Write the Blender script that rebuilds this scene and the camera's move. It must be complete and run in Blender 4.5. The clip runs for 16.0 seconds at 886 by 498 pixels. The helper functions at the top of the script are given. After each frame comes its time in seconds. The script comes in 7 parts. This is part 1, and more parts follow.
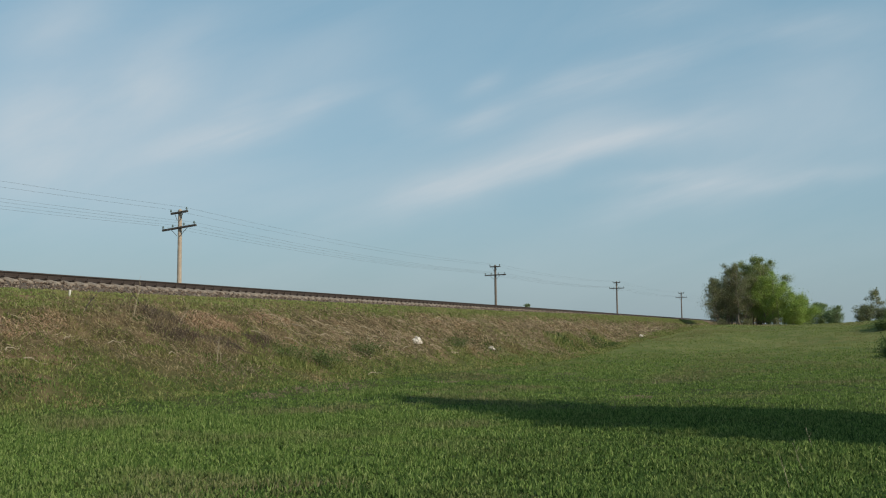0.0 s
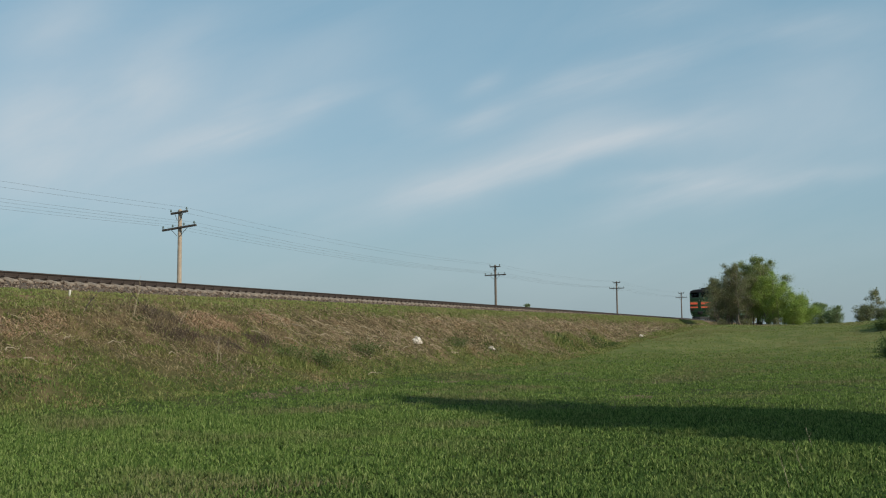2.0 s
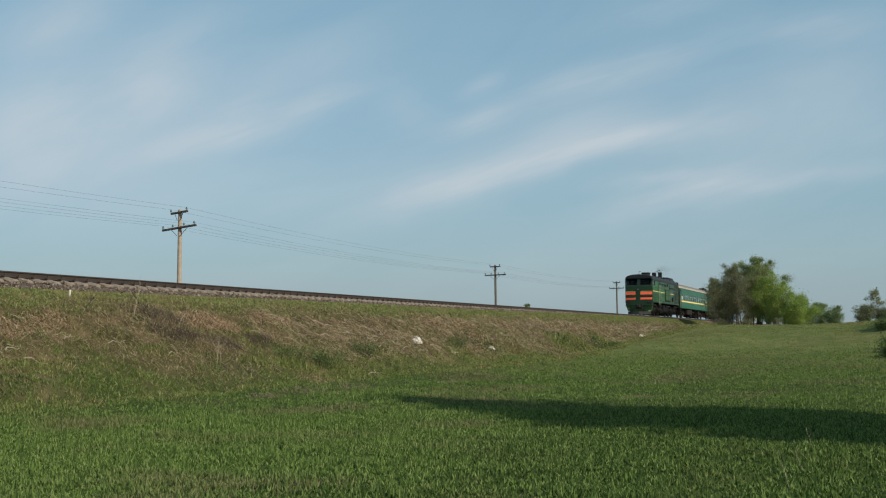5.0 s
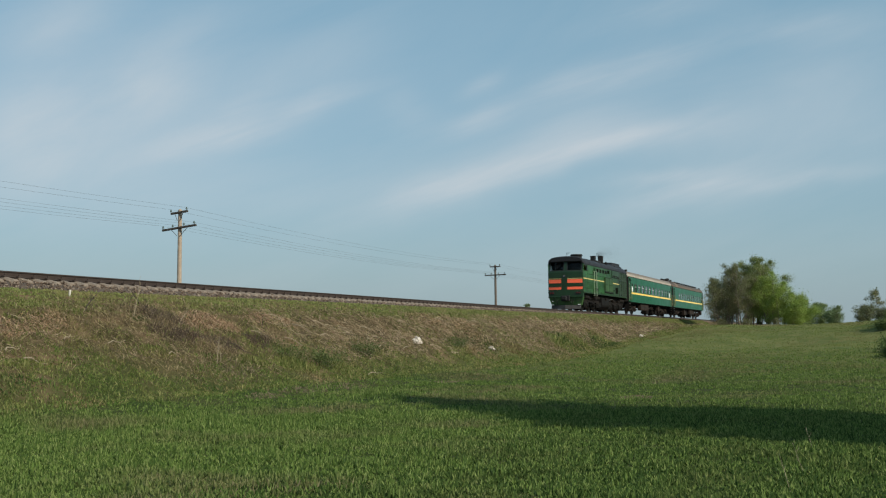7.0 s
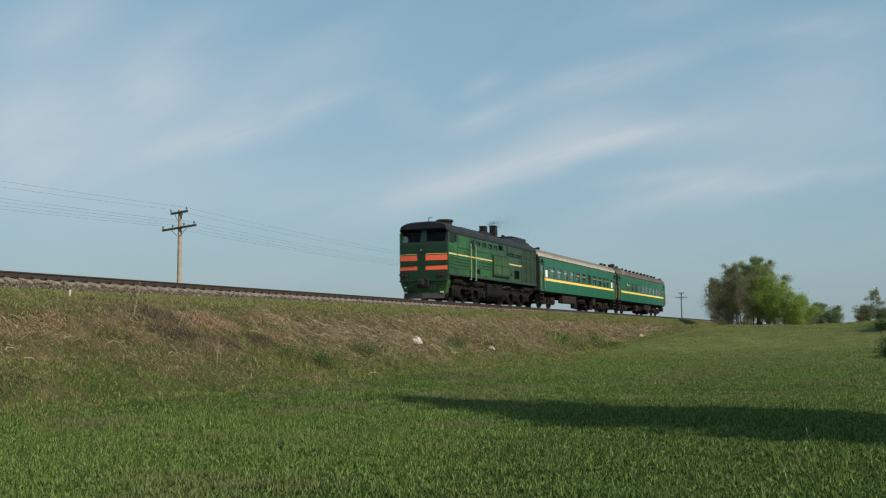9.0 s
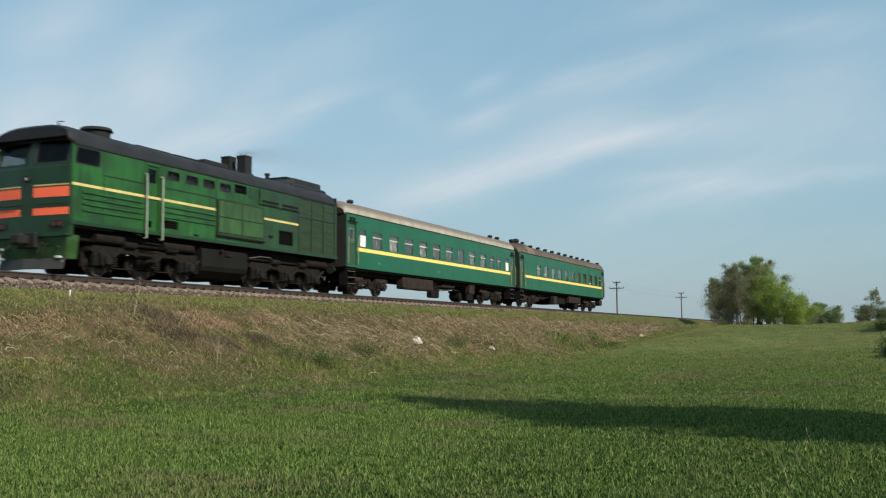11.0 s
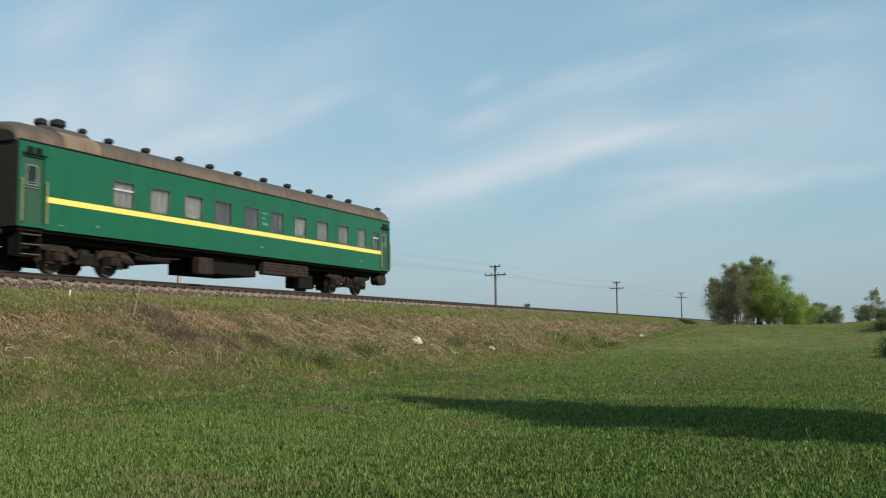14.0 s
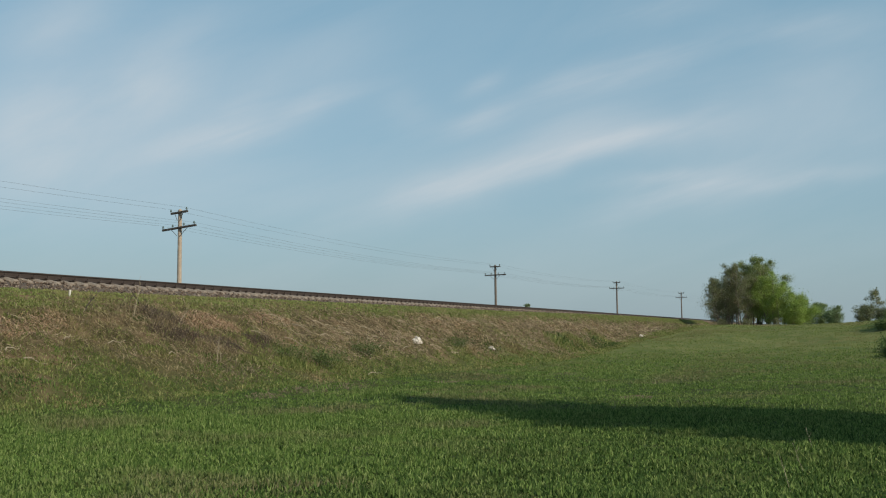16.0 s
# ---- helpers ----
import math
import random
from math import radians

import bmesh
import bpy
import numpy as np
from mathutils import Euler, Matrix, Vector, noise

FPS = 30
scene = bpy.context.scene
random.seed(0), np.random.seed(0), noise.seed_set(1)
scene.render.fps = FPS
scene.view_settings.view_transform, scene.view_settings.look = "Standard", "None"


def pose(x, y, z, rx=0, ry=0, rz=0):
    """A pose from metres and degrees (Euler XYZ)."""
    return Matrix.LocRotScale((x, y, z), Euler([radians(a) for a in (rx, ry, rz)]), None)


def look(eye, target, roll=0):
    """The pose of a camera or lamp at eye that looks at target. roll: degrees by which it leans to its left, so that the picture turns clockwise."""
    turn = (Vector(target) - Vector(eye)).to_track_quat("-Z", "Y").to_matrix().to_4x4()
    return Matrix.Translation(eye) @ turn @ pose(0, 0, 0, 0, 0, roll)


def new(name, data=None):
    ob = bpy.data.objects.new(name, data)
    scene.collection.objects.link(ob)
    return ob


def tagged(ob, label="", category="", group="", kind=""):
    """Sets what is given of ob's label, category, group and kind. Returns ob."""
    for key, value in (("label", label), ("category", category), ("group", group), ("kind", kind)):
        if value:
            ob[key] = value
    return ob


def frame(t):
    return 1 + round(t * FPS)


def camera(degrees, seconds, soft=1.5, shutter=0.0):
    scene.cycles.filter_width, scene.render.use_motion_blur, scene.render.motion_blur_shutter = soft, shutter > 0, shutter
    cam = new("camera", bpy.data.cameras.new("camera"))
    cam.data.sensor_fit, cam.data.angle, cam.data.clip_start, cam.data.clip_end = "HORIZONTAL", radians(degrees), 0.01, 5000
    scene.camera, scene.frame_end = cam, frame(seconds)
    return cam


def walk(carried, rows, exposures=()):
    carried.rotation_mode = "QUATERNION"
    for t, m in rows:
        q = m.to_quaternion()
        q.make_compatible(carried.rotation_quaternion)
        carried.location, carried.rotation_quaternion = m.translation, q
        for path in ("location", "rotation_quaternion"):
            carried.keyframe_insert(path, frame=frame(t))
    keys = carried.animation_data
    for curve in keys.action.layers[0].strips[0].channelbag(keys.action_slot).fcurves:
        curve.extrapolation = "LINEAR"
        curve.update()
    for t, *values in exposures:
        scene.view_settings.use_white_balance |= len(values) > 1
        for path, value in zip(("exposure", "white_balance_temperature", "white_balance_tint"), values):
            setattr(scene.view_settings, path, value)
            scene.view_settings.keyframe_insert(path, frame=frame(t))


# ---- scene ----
# camera: hand height beside the line, standing still
cam = camera(47.58, 16.0, soft=1.15, shutter=0.3)
EYE = Vector((0.0, 0.0, 1.6))
AIM = Vector((0.91811, 0.38710, 0.08496))
STAND = look(EYE, EYE + AIM * 50, -0.5)
walk(cam, [(0.0, STAND), (16.0, STAND)], [(0.0, 0.0, 6500, 3), (9.2, 0.0, 6500, 3), (11.3, 0.22, 6500, 3), (14.3, 0.21, 6500, 3), (15.0, 0.12, 6500, 3), (15.5, 0.06, 6500, 3), (15.8, 0.0, 6500, 3), (16.0, 0.0, 6500, 3)])

# the line: the track runs along x, its centre at y = TRACK, the top of the rails at z = RAIL
TRACK, RAIL = 23.13, 3.50
SPEED = 14.55

# ---- light ----
SUN_UP, SUN_TO = radians(34), Vector((0.32, 1.0, 0)).normalized()   # height; the way the light travels
sun_dir = Vector((SUN_TO.x * math.cos(SUN_UP), SUN_TO.y * math.cos(SUN_UP), -math.sin(SUN_UP)))
sun = new("sun", bpy.data.lights.new("sun", "SUN"))
sun.data.energy, sun.data.angle, sun.data.color = 4.2, radians(0.6), (1.0, 0.90, 0.76)
sun.matrix_basis = look((0, 0, 60), Vector((0, 0, 60)) + sun_dir)

world = bpy.data.worlds.new("sky")
scene.world = world
world.use_nodes = True
wn, wl = world.node_tree.nodes, world.node_tree.links
wn.clear()


def wnode(kind, **inputs):
    n = wn.new(kind)
    for k, v in inputs.items():
        n.inputs[int(k[1:])].default_value = v
    return n


def wmath(op, a, b=None, clamp=False):
    n = wn.new("ShaderNodeMath")
    n.operation, n.use_clamp = op, clamp
    for i, v in enumerate((a, b)):
        if v is None:
            continue
        if isinstance(v, (int, float)):
            n.inputs[i].default_value = v
        else:
            wl.new(v, n.inputs[i])
    return n.outputs[0]


def wdot(vec, axis):
    n = wn.new("ShaderNodeVectorMath")
    n.operation = "DOT_PRODUCT"
    wl.new(vec, n.inputs[0])
    n.inputs[1].default_value = axis
    return n.outputs["Value"]


def build_sky():
    """Clear low-sun sky with thin streaks of cirrus, and haze towards the horizon."""
    sky = wn.new("ShaderNodeTexSky")
    sky.sky_type, sky.sun_disc = "NISHITA", False
    sky.sun_elevation = SUN_UP
    sky.sun_rotation = math.atan2(-SUN_TO.x, -SUN_TO.y)
    sky.altitude, sky.air_density, sky.dust_density, sky.ozone_density = 100, 1.0, 1.2, 2.2
    way = wn.new("ShaderNodeTexCoord").outputs["Generated"]
    turn = STAND.to_3x3()
    ahead = wdot(way, -turn.col[2])
    front = wmath("MAXIMUM", ahead, 0.08)
    a = wmath("DIVIDE", wdot(way, turn.col[0]), front)
    b = wmath("DIVIDE", wdot(way, turn.col[1]), front)
    flat = wn.new("ShaderNodeCombineXYZ")
    wl.new(a, flat.inputs[0]), wl.new(b, flat.inputs[1])
    # gentle bending of the streaks
    bend = wn.new("ShaderNodeTexNoise")
    bend.inputs["Scale"].default_value, bend.inputs["Detail"].default_value = 5.0, 3
    wl.new(flat.outputs[0], bend.inputs["Vector"])
    shift = wmath("MULTIPLY", wmath("SUBTRACT", bend.outputs["Fac"], 0.5), 0.05)
    b2 = wmath("ADD", b, shift)
    # fibres: noise drawn out along the streaks' slant in the view
    along = wn.new("ShaderNodeMapping")
    along.inputs["Rotation"].default_value = (0, 0, radians(-18))
    wl.new(flat.outputs[0], along.inputs["Vector"])
    fibre = []
    for sx, sy, detail in ((3.0, 22, 7), (8, 60, 6), (2.5, 9, 6)):
        m = wn.new("ShaderNodeMapping")
        m.inputs["Scale"].default_value = (sx, sy, 1)
        wl.new(along.outputs[0], m.inputs["Vector"])
        n = wn.new("ShaderNodeTexNoise")
        n.inputs["Scale"].default_value, n.inputs["Detail"].default_value = 1.0, detail
        n.inputs["Roughness"].default_value, n.inputs["Distortion"].default_value = 0.6, 0.5
        wl.new(m.outputs[0], n.inputs["Vector"])
        fibre.append(n.outputs["Fac"])
    total, soft = None, None
    # streaks, placed to fit the camera's view: centre across, centre up, tilt, half length, half width, strength
    for cx, cy, tilt, ln, wd, k in (
            (-0.2272, 0.1130, 15, 0.084, 0.0090, 0.60), (-0.1203, 0.1501, 12, 0.045, 0.0073, 0.40), (-0.2019, 0.1468, 27, 0.045, 0.0101, 0.26), (-0.3284, 0.1327, 20, 0.129, 0.0349, 0.58),
            (-0.2935, 0.1693, 42, 0.042, 0.0169, 0.34), (-0.4240, 0.1158, 10, 0.079, 0.0309, 0.50), (-0.3846, 0.2227, 25, 0.062, 0.0191, 0.46), (-0.1147, 0.1889, 20, 0.062, 0.0180, 0.28),
            (-0.0382, 0.1378, -40, 0.031, 0.0124, 0.16), (-0.2553, 0.2142, 30, 0.056, 0.0146, 0.20), (0.0540, 0.0725, 16, 0.110, 0.0090, 0.50), (0.1721, 0.1063, 18, 0.070, 0.0067, 0.46),
            (0.1327, 0.1198, 24, 0.079, 0.0135, 0.36), (0.0962, 0.0950, 20, 0.112, 0.0180, 0.32), (0.2339, 0.1209, 8, 0.073, 0.0112, 0.26), (0.0371, 0.1282, 23, 0.040, 0.0073, 0.52),
            (0.1861, 0.1805, 15, 0.087, 0.0084, 0.44), (0.1215, 0.1636, 22, 0.051, 0.0101, 0.24), (0.0399, 0.1659, 24, 0.022, 0.0051, 0.34), (0.2114, 0.2339, 11, 0.067, 0.0079, 0.26),
            (0.3576, 0.2199, 5, 0.073, 0.0101, 0.30), (0.2227, 0.0714, 9, 0.079, 0.0051, 0.40), (0.2002, 0.0444, 17, 0.065, 0.0090, 0.34), (0.2620, 0.0590, 13, 0.051, 0.0084, 0.34),
            (0.3436, 0.0714, 5, 0.090, 0.0056, 0.46), (0.3014, 0.1158, 12, 0.129, 0.0259, 0.36), (0.3914, 0.1693, 18, 0.084, 0.0169, 0.26), (-0.0135, 0.0512, 14, 0.079, 0.0112, 0.30),
            (-0.1372, 0.0568, 6, 0.157, 0.0214, 0.20), (-0.3115, 0.0624, 4, 0.180, 0.0247, 0.26), (0.4026, 0.1186, 5, 0.084, 0.0225, 0.20)):
        c, s = math.cos(radians(tilt)), math.sin(radians(tilt))
        da, db = wmath("SUBTRACT", a, cx), wmath("SUBTRACT", b2, cy)
        u = wmath("ADD", wmath("MULTIPLY", da, c / ln), wmath("MULTIPLY", db, s / ln))
        v = wmath("ADD", wmath("MULTIPLY", da, -s / wd / 1.7), wmath("MULTIPLY", db, c / wd / 1.7))
        r = wmath("ADD", wmath("MULTIPLY", u, u), wmath("MULTIPLY", v, v))
        g = wmath("MULTIPLY", wmath("EXPONENT", wmath("MULTIPLY", r, -1.0)), k * 0.72)
        if wd > 0.0125:
            soft = g if soft is None else wmath("ADD", soft, g)
        else:
            total = g if total is None else wmath("ADD", total, g)
    grain = wmath("ADD", wmath("MULTIPLY", fibre[0], 1.7), wmath("MULTIPLY", fibre[1], 1.1))
    sheet = wmath("MULTIPLY", soft, wmath("ADD", wmath("MULTIPLY", fibre[2], 0.9), 0.36))
    streak = wmath("ADD", wmath("MULTIPLY", total, wmath("SUBTRACT", grain, 0.62)), sheet)
    veil = wmath("MULTIPLY", wmath("SUBTRACT", fibre[2], 0.30, True), 0.38)
    cover = wmath("ADD", streak, veil, True)
    up = wdot(way, (0, 0, 1))
    high = wmath("MULTIPLY", wmath("SUBTRACT", up, -0.02), 14, True)
    amount = wmath("MULTIPLY", wmath("MULTIPLY", cover, CLOUD), high, True)
    tint = wn.new("ShaderNodeMixRGB")
    tint.inputs[0].default_value = VEIL
    wl.new(sky.outputs[0], tint.inputs[1])
    tint.inputs[2].default_value = (*VEIL_RGB, 1)
    haze = wmath("EXPONENT", wmath("MULTIPLY", wmath("MAXIMUM", up, 0.0), -9.0))
    hz = wn.new("ShaderNodeMixRGB")
    wl.new(wmath("MULTIPLY", haze, HAZE), hz.inputs[0])
    wl.new(tint.outputs[0], hz.inputs[1])
    hz.inputs[2].default_value = (*HAZE_RGB, 1)
    mix = wn.new("ShaderNodeMixRGB")
    wl.new(amount, mix.inputs[0])
    wl.new(hz.outputs[0], mix.inputs[1])
    mix.inputs[2].default_value = (*CLOUD_RGB, 1)
    bg = wn.new("ShaderNodeBackground")
    bg.inputs["Strength"].default_value = SKY
    wl.new(mix.outputs[0], bg.inputs[0])
    out = wn.new("ShaderNodeOutputWorld")
    wl.new(bg.outputs[0], out.inputs[0])


SKY, CLOUD, HAZE = 0.12, 1.08, 0.95
VEIL, VEIL_RGB = 0.58, (2.05, 3.72, 4.85)
HAZE_RGB, CLOUD_RGB = (2.62, 3.16, 3.55), (4.9, 5.15, 5.7)
build_sky()

# ---- materials ----
def material(name, base, rough=0.6, metal=0.0, other=None, var=0.5, scale=3.0, fine=40.0, bump=0.15, speck=0.25, spec=0.5, soot=0.0, streak=0.0):
    """A surface with stains at one scale and grain at another. other: the colour of the stains."""
    m = bpy.data.materials.new(name)
    m.use_nodes = True
    nt = m.node_tree
    p = nt.nodes["Principled BSDF"]
    co = nt.nodes.new("ShaderNodeTexCoord")
    info = nt.nodes.new("ShaderNodeObjectInfo")
    off = nt.nodes.new("ShaderNodeVectorMath")
    off.operation = "MULTIPLY_ADD"
    off.inputs[1].default_value = (37, 19, 11)
    comb = nt.nodes.new("ShaderNodeCombineXYZ")
    for i in range(3):
        nt.links.new(info.outputs["Random"], comb.inputs[i])
    nt.links.new(comb.outputs[0], off.inputs[0])
    nt.links.new(co.outputs["Object"], off.inputs[2])
    big, small = nt.nodes.new("ShaderNodeTexNoise"), nt.nodes.new("ShaderNodeTexNoise")
    for n, s, d in ((big, scale, 5), (small, fine, 3)):
        n.inputs["Scale"].default_value, n.inputs["Detail"].default_value = s, d
        nt.links.new(off.outputs[0], n.inputs["Vector"])
    ramp = nt.nodes.new("ShaderNodeValToRGB")
    ramp.color_ramp.elements[0].position, ramp.color_ramp.elements[1].position = 0.38, 0.72
    nt.links.new(big.outputs["Fac"], ramp.inputs[0])
    mix = nt.nodes.new("ShaderNodeMixRGB")
    k = nt.nodes.new("ShaderNodeMath")
    k.operation = "MULTIPLY"
    k.inputs[1].default_value = var
    nt.links.new(ramp.outputs[0], k.inputs[0])
    nt.links.new(k.outputs[0], mix.inputs[0])
    mix.inputs[1].default_value = (*base, 1)
    mix.inputs[2].default_value = (*(other or [c * 0.6 for c in base]), 1)
    gr = nt.nodes.new("ShaderNodeMixRGB")
    gr.blend_type = "OVERLAY"
    gr.inputs[0].default_value = speck
    nt.links.new(mix.outputs[0], gr.inputs[1])
    nt.links.new(small.outputs["Fac"], gr.inputs[2])
    last = gr.outputs[0]
    if streak:
        # grime washed down in uneven runs
        run = nt.nodes.new("ShaderNodeMapping")
        run.inputs["Scale"].default_value = (4.5, 4.5, 0.45)
        nt.links.new(off.outputs[0], run.inputs["Vector"])
        rn = nt.nodes.new("ShaderNodeTexNoise")
        rn.inputs["Scale"].default_value, rn.inputs["Detail"].default_value = 1.0, 6
        nt.links.new(run.outputs[0], rn.inputs["Vector"])
        rm = nt.nodes.new("ShaderNodeMapRange")
        rm.inputs[1].default_value, rm.inputs[2].default_value, rm.inputs[4].default_value = 0.46, 0.70, streak
        nt.links.new(rn.outputs["Fac"], rm.inputs[0])
        wash = nt.nodes.new("ShaderNodeMixRGB")
        nt.links.new(rm.outputs[0], wash.inputs[0])
        nt.links.new(last, wash.inputs[1])
        wash.inputs[2].default_value = (*[c * 0.25 for c in base], 1)
        last = wash.outputs[0]
    if soot:
        # exhaust grime, heavier towards the rear of the engine
        sep = nt.nodes.new("ShaderNodeSeparateXYZ")
        nt.links.new(co.outputs["Object"], sep.inputs[0])
        far = nt.nodes.new("ShaderNodeMapRange")
        far.inputs[1].default_value, far.inputs[2].default_value, far.inputs[4].default_value = 7.0, 14.0, soot
        nt.links.new(sep.outputs["X"], far.inputs[0])
        grime = nt.nodes.new("ShaderNodeMath")
        grime.operation, grime.use_clamp = "MULTIPLY_ADD", True
        nt.links.new(far.outputs[0], grime.inputs[0])
        nt.links.new(big.outputs["Fac"], grime.inputs[1])
        half = nt.nodes.new("ShaderNodeMath")
        half.operation = "MULTIPLY"
        half.inputs[1].default_value = 0.6
        nt.links.new(far.outputs[0], half.inputs[0])
        nt.links.new(half.outputs[0], grime.inputs[2])
        dirty = nt.nodes.new("ShaderNodeMixRGB")
        nt.links.new(grime.outputs[0], dirty.inputs[0])
        nt.links.new(last, dirty.inputs[1])
        dirty.inputs[2].default_value = (0.012, 0.016, 0.009, 1)
        last = dirty.outputs[0]
    nt.links.new(last, p.inputs["Base Color"])
    p.inputs["Metallic"].default_value = metal
    p.inputs["Specular IOR Level"].default_value = spec
    rr = nt.nodes.new("ShaderNodeMapRange")
    rr.inputs[3].default_value, rr.inputs[4].default_value = max(0, rough - 0.1), min(1, rough + 0.12)
    nt.links.new(big.outputs["Fac"], rr.inputs[0])
    nt.links.new(rr.outputs[0], p.inputs["Roughness"])
    if bump:
        bp = nt.nodes.new("ShaderNodeBump")
        bp.inputs["Strength"].default_value, bp.inputs["Distance"].default_value = bump, 0.01
        nt.links.new(small.outputs["Fac"], bp.inputs["Height"])
        nt.links.new(bp.outputs[0], p.inputs["Normal"])
    return m


def foliage(name, colours, place=None, through_light=0.3, rough=0.8, patch=0.25):
    """Leaves and blades: every one its own tone from colours; place: a second set of colours that takes over in patches."""
    m = bpy.data.materials.new(name)
    m.use_nodes = True
    nt = m.node_tree
    nt.nodes.clear()
    geo = nt.nodes.new("ShaderNodeNewGeometry")

    def ramp_of(cols):
        r = nt.nodes.new("ShaderNodeValToRGB")
        while len(r.color_ramp.elements) < len(cols):
            r.color_ramp.elements.new(0.5)
        for i, (e, c) in enumerate(zip(r.color_ramp.elements, cols)):
            e.position, e.color = i / (len(cols) - 1), (*c, 1)
        nt.links.new(geo.outputs["Random Per Island"], r.inputs[0])
        return r.outputs[0]

    col = ramp_of(colours)
    if place:
        n = nt.nodes.new("ShaderNodeTexNoise")
        n.inputs["Scale"].default_value, n.inputs["Detail"].default_value = patch, 5
        nt.links.new(geo.outputs["Position"], n.inputs["Vector"])
        st = nt.nodes.new("ShaderNodeMapRange")
        st.inputs[1].default_value, st.inputs[2].default_value = 0.50, 0.66
        nt.links.new(n.outputs["Fac"], st.inputs[0])
        mx = nt.nodes.new("ShaderNodeMixRGB")
        nt.links.new(st.outputs[0], mx.inputs[0])
        nt.links.new(col, mx.inputs[1])
        nt.links.new(ramp_of(place), mx.inputs[2])
        col = mx.outputs[0]
    p = nt.nodes.new("ShaderNodeBsdfPrincipled")
    p.inputs["Roughness"].default_value = rough
    p.inputs["Specular IOR Level"].default_value = 0.08
    nt.links.new(col, p.inputs["Base Color"])
    tr = nt.nodes.new("ShaderNodeBsdfTranslucent")
    nt.links.new(col, tr.inputs[0])
    ms = nt.nodes.new("ShaderNodeMixShader")
    ms.inputs[0].default_value = through_light
    nt.links.new(p.outputs[0], ms.inputs[1])
    nt.links.new(tr.outputs[0], ms.inputs[2])
    out = nt.nodes.new("ShaderNodeOutputMaterial")
    nt.links.new(ms.outputs[0], out.inputs[0])
    return m


def ground_material():
    """Soil under young grass; on the bank dry thatch and bare clay among green."""
    m = material("meadow_soil", (0.038, 0.056, 0.016), 0.95, other=(0.064, 0.066, 0.027), var=0.9, scale=0.5, fine=14, bump=1.0, speck=0.9, spec=0.03)
    nt = m.node_tree
    p = nt.nodes["Principled BSDF"]
    geo = nt.nodes.new("ShaderNodeNewGeometry")
    sep = nt.nodes.new("ShaderNodeSeparateXYZ")
    nt.links.new(geo.outputs["Position"], sep.inputs[0])
    n = nt.nodes.new("ShaderNodeTexNoise")
    n.inputs["Scale"].default_value, n.inputs["Detail"].default_value = 0.35, 6
    nt.links.new(geo.outputs["Position"], n.inputs["Vector"])
    wob = nt.nodes.new("ShaderNodeMath")
    wob.operation = "MULTIPLY_ADD"
    wob.inputs[1].default_value = 5.0
    nt.links.new(n.outputs["Fac"], wob.inputs[0])
    nt.links.new(sep.outputs["Y"], wob.inputs[2])
    st = nt.nodes.new("ShaderNodeMapRange")
    st.inputs[1].default_value, st.inputs[2].default_value = 17.2, 19.6
    nt.links.new(wob.outputs[0], st.inputs[0])
    dry = nt.nodes.new("ShaderNodeTexNoise")
    dry.inputs["Scale"].default_value, dry.inputs["Detail"].default_value = 1.1, 8
    nt.links.new(geo.outputs["Position"], dry.inputs["Vector"])
    ramp = nt.nodes.new("ShaderNodeValToRGB")
    e = ramp.color_ramp.elements
    e[0].position, e[0].color = 0.36, (0.060, 0.052, 0.024, 1)
    e[1].position, e[1].color = 0.68, (0.175, 0.115, 0.072, 1)
    mid = e.new(0.5)
    mid.color = (0.105, 0.080, 0.043, 1)
    nt.links.new(dry.outputs["Fac"], ramp.inputs[0])
    mx = nt.nodes.new("ShaderNodeMixRGB")
    nt.links.new(st.outputs[0], mx.inputs[0])
    old = p.inputs["Base Color"].links[0].from_socket
    # short yellowish turf on the rise
    far = nt.nodes.new("ShaderNodeMapRange")
    far.inputs[1].default_value, far.inputs[2].default_value = 32.0, 62.0
    nt.links.new(sep.outputs["X"], far.inputs[0])
    turf = nt.nodes.new("ShaderNodeValToRGB")
    k = turf.color_ramp.elements
    k[0].position, k[0].color = 0.38, (0.072, 0.100, 0.029, 1)
    k[1].position, k[1].color = 0.62, (0.168, 0.162, 0.066, 1)
    tn = nt.nodes.new("ShaderNodeTexNoise")
    tn.inputs["Scale"].default_value, tn.inputs["Detail"].default_value, tn.inputs["Roughness"].default_value = 1.3, 10, 0.75
    tp = nt.nodes.new("ShaderNodeMapping")
    tp.inputs["Scale"].default_value = (0.45, 1.0, 1.0)
    nt.links.new(geo.outputs["Position"], tp.inputs["Vector"])
    nt.links.new(tp.outputs[0], tn.inputs["Vector"])
    ta = nt.nodes.new("ShaderNodeMixRGB")
    ta.inputs[0].default_value = 0.62
    nt.links.new(n.outputs["Fac"], ta.inputs[1])
    nt.links.new(tn.outputs["Fac"], ta.inputs[2])
    nt.links.new(ta.outputs[0], turf.inputs[0])
    tm = nt.nodes.new("ShaderNodeMixRGB")
    nt.links.new(far.outputs[0], tm.inputs[0])
    nt.links.new(old, tm.inputs[1])
    nt.links.new(turf.outputs[0], tm.inputs[2])
    nt.links.new(tm.outputs[0], mx.inputs[1])
    nt.links.new(ramp.outputs[0], mx.inputs[2])
    nt.links.new(mx.outputs[0], p.inputs["Base Color"])
    return m


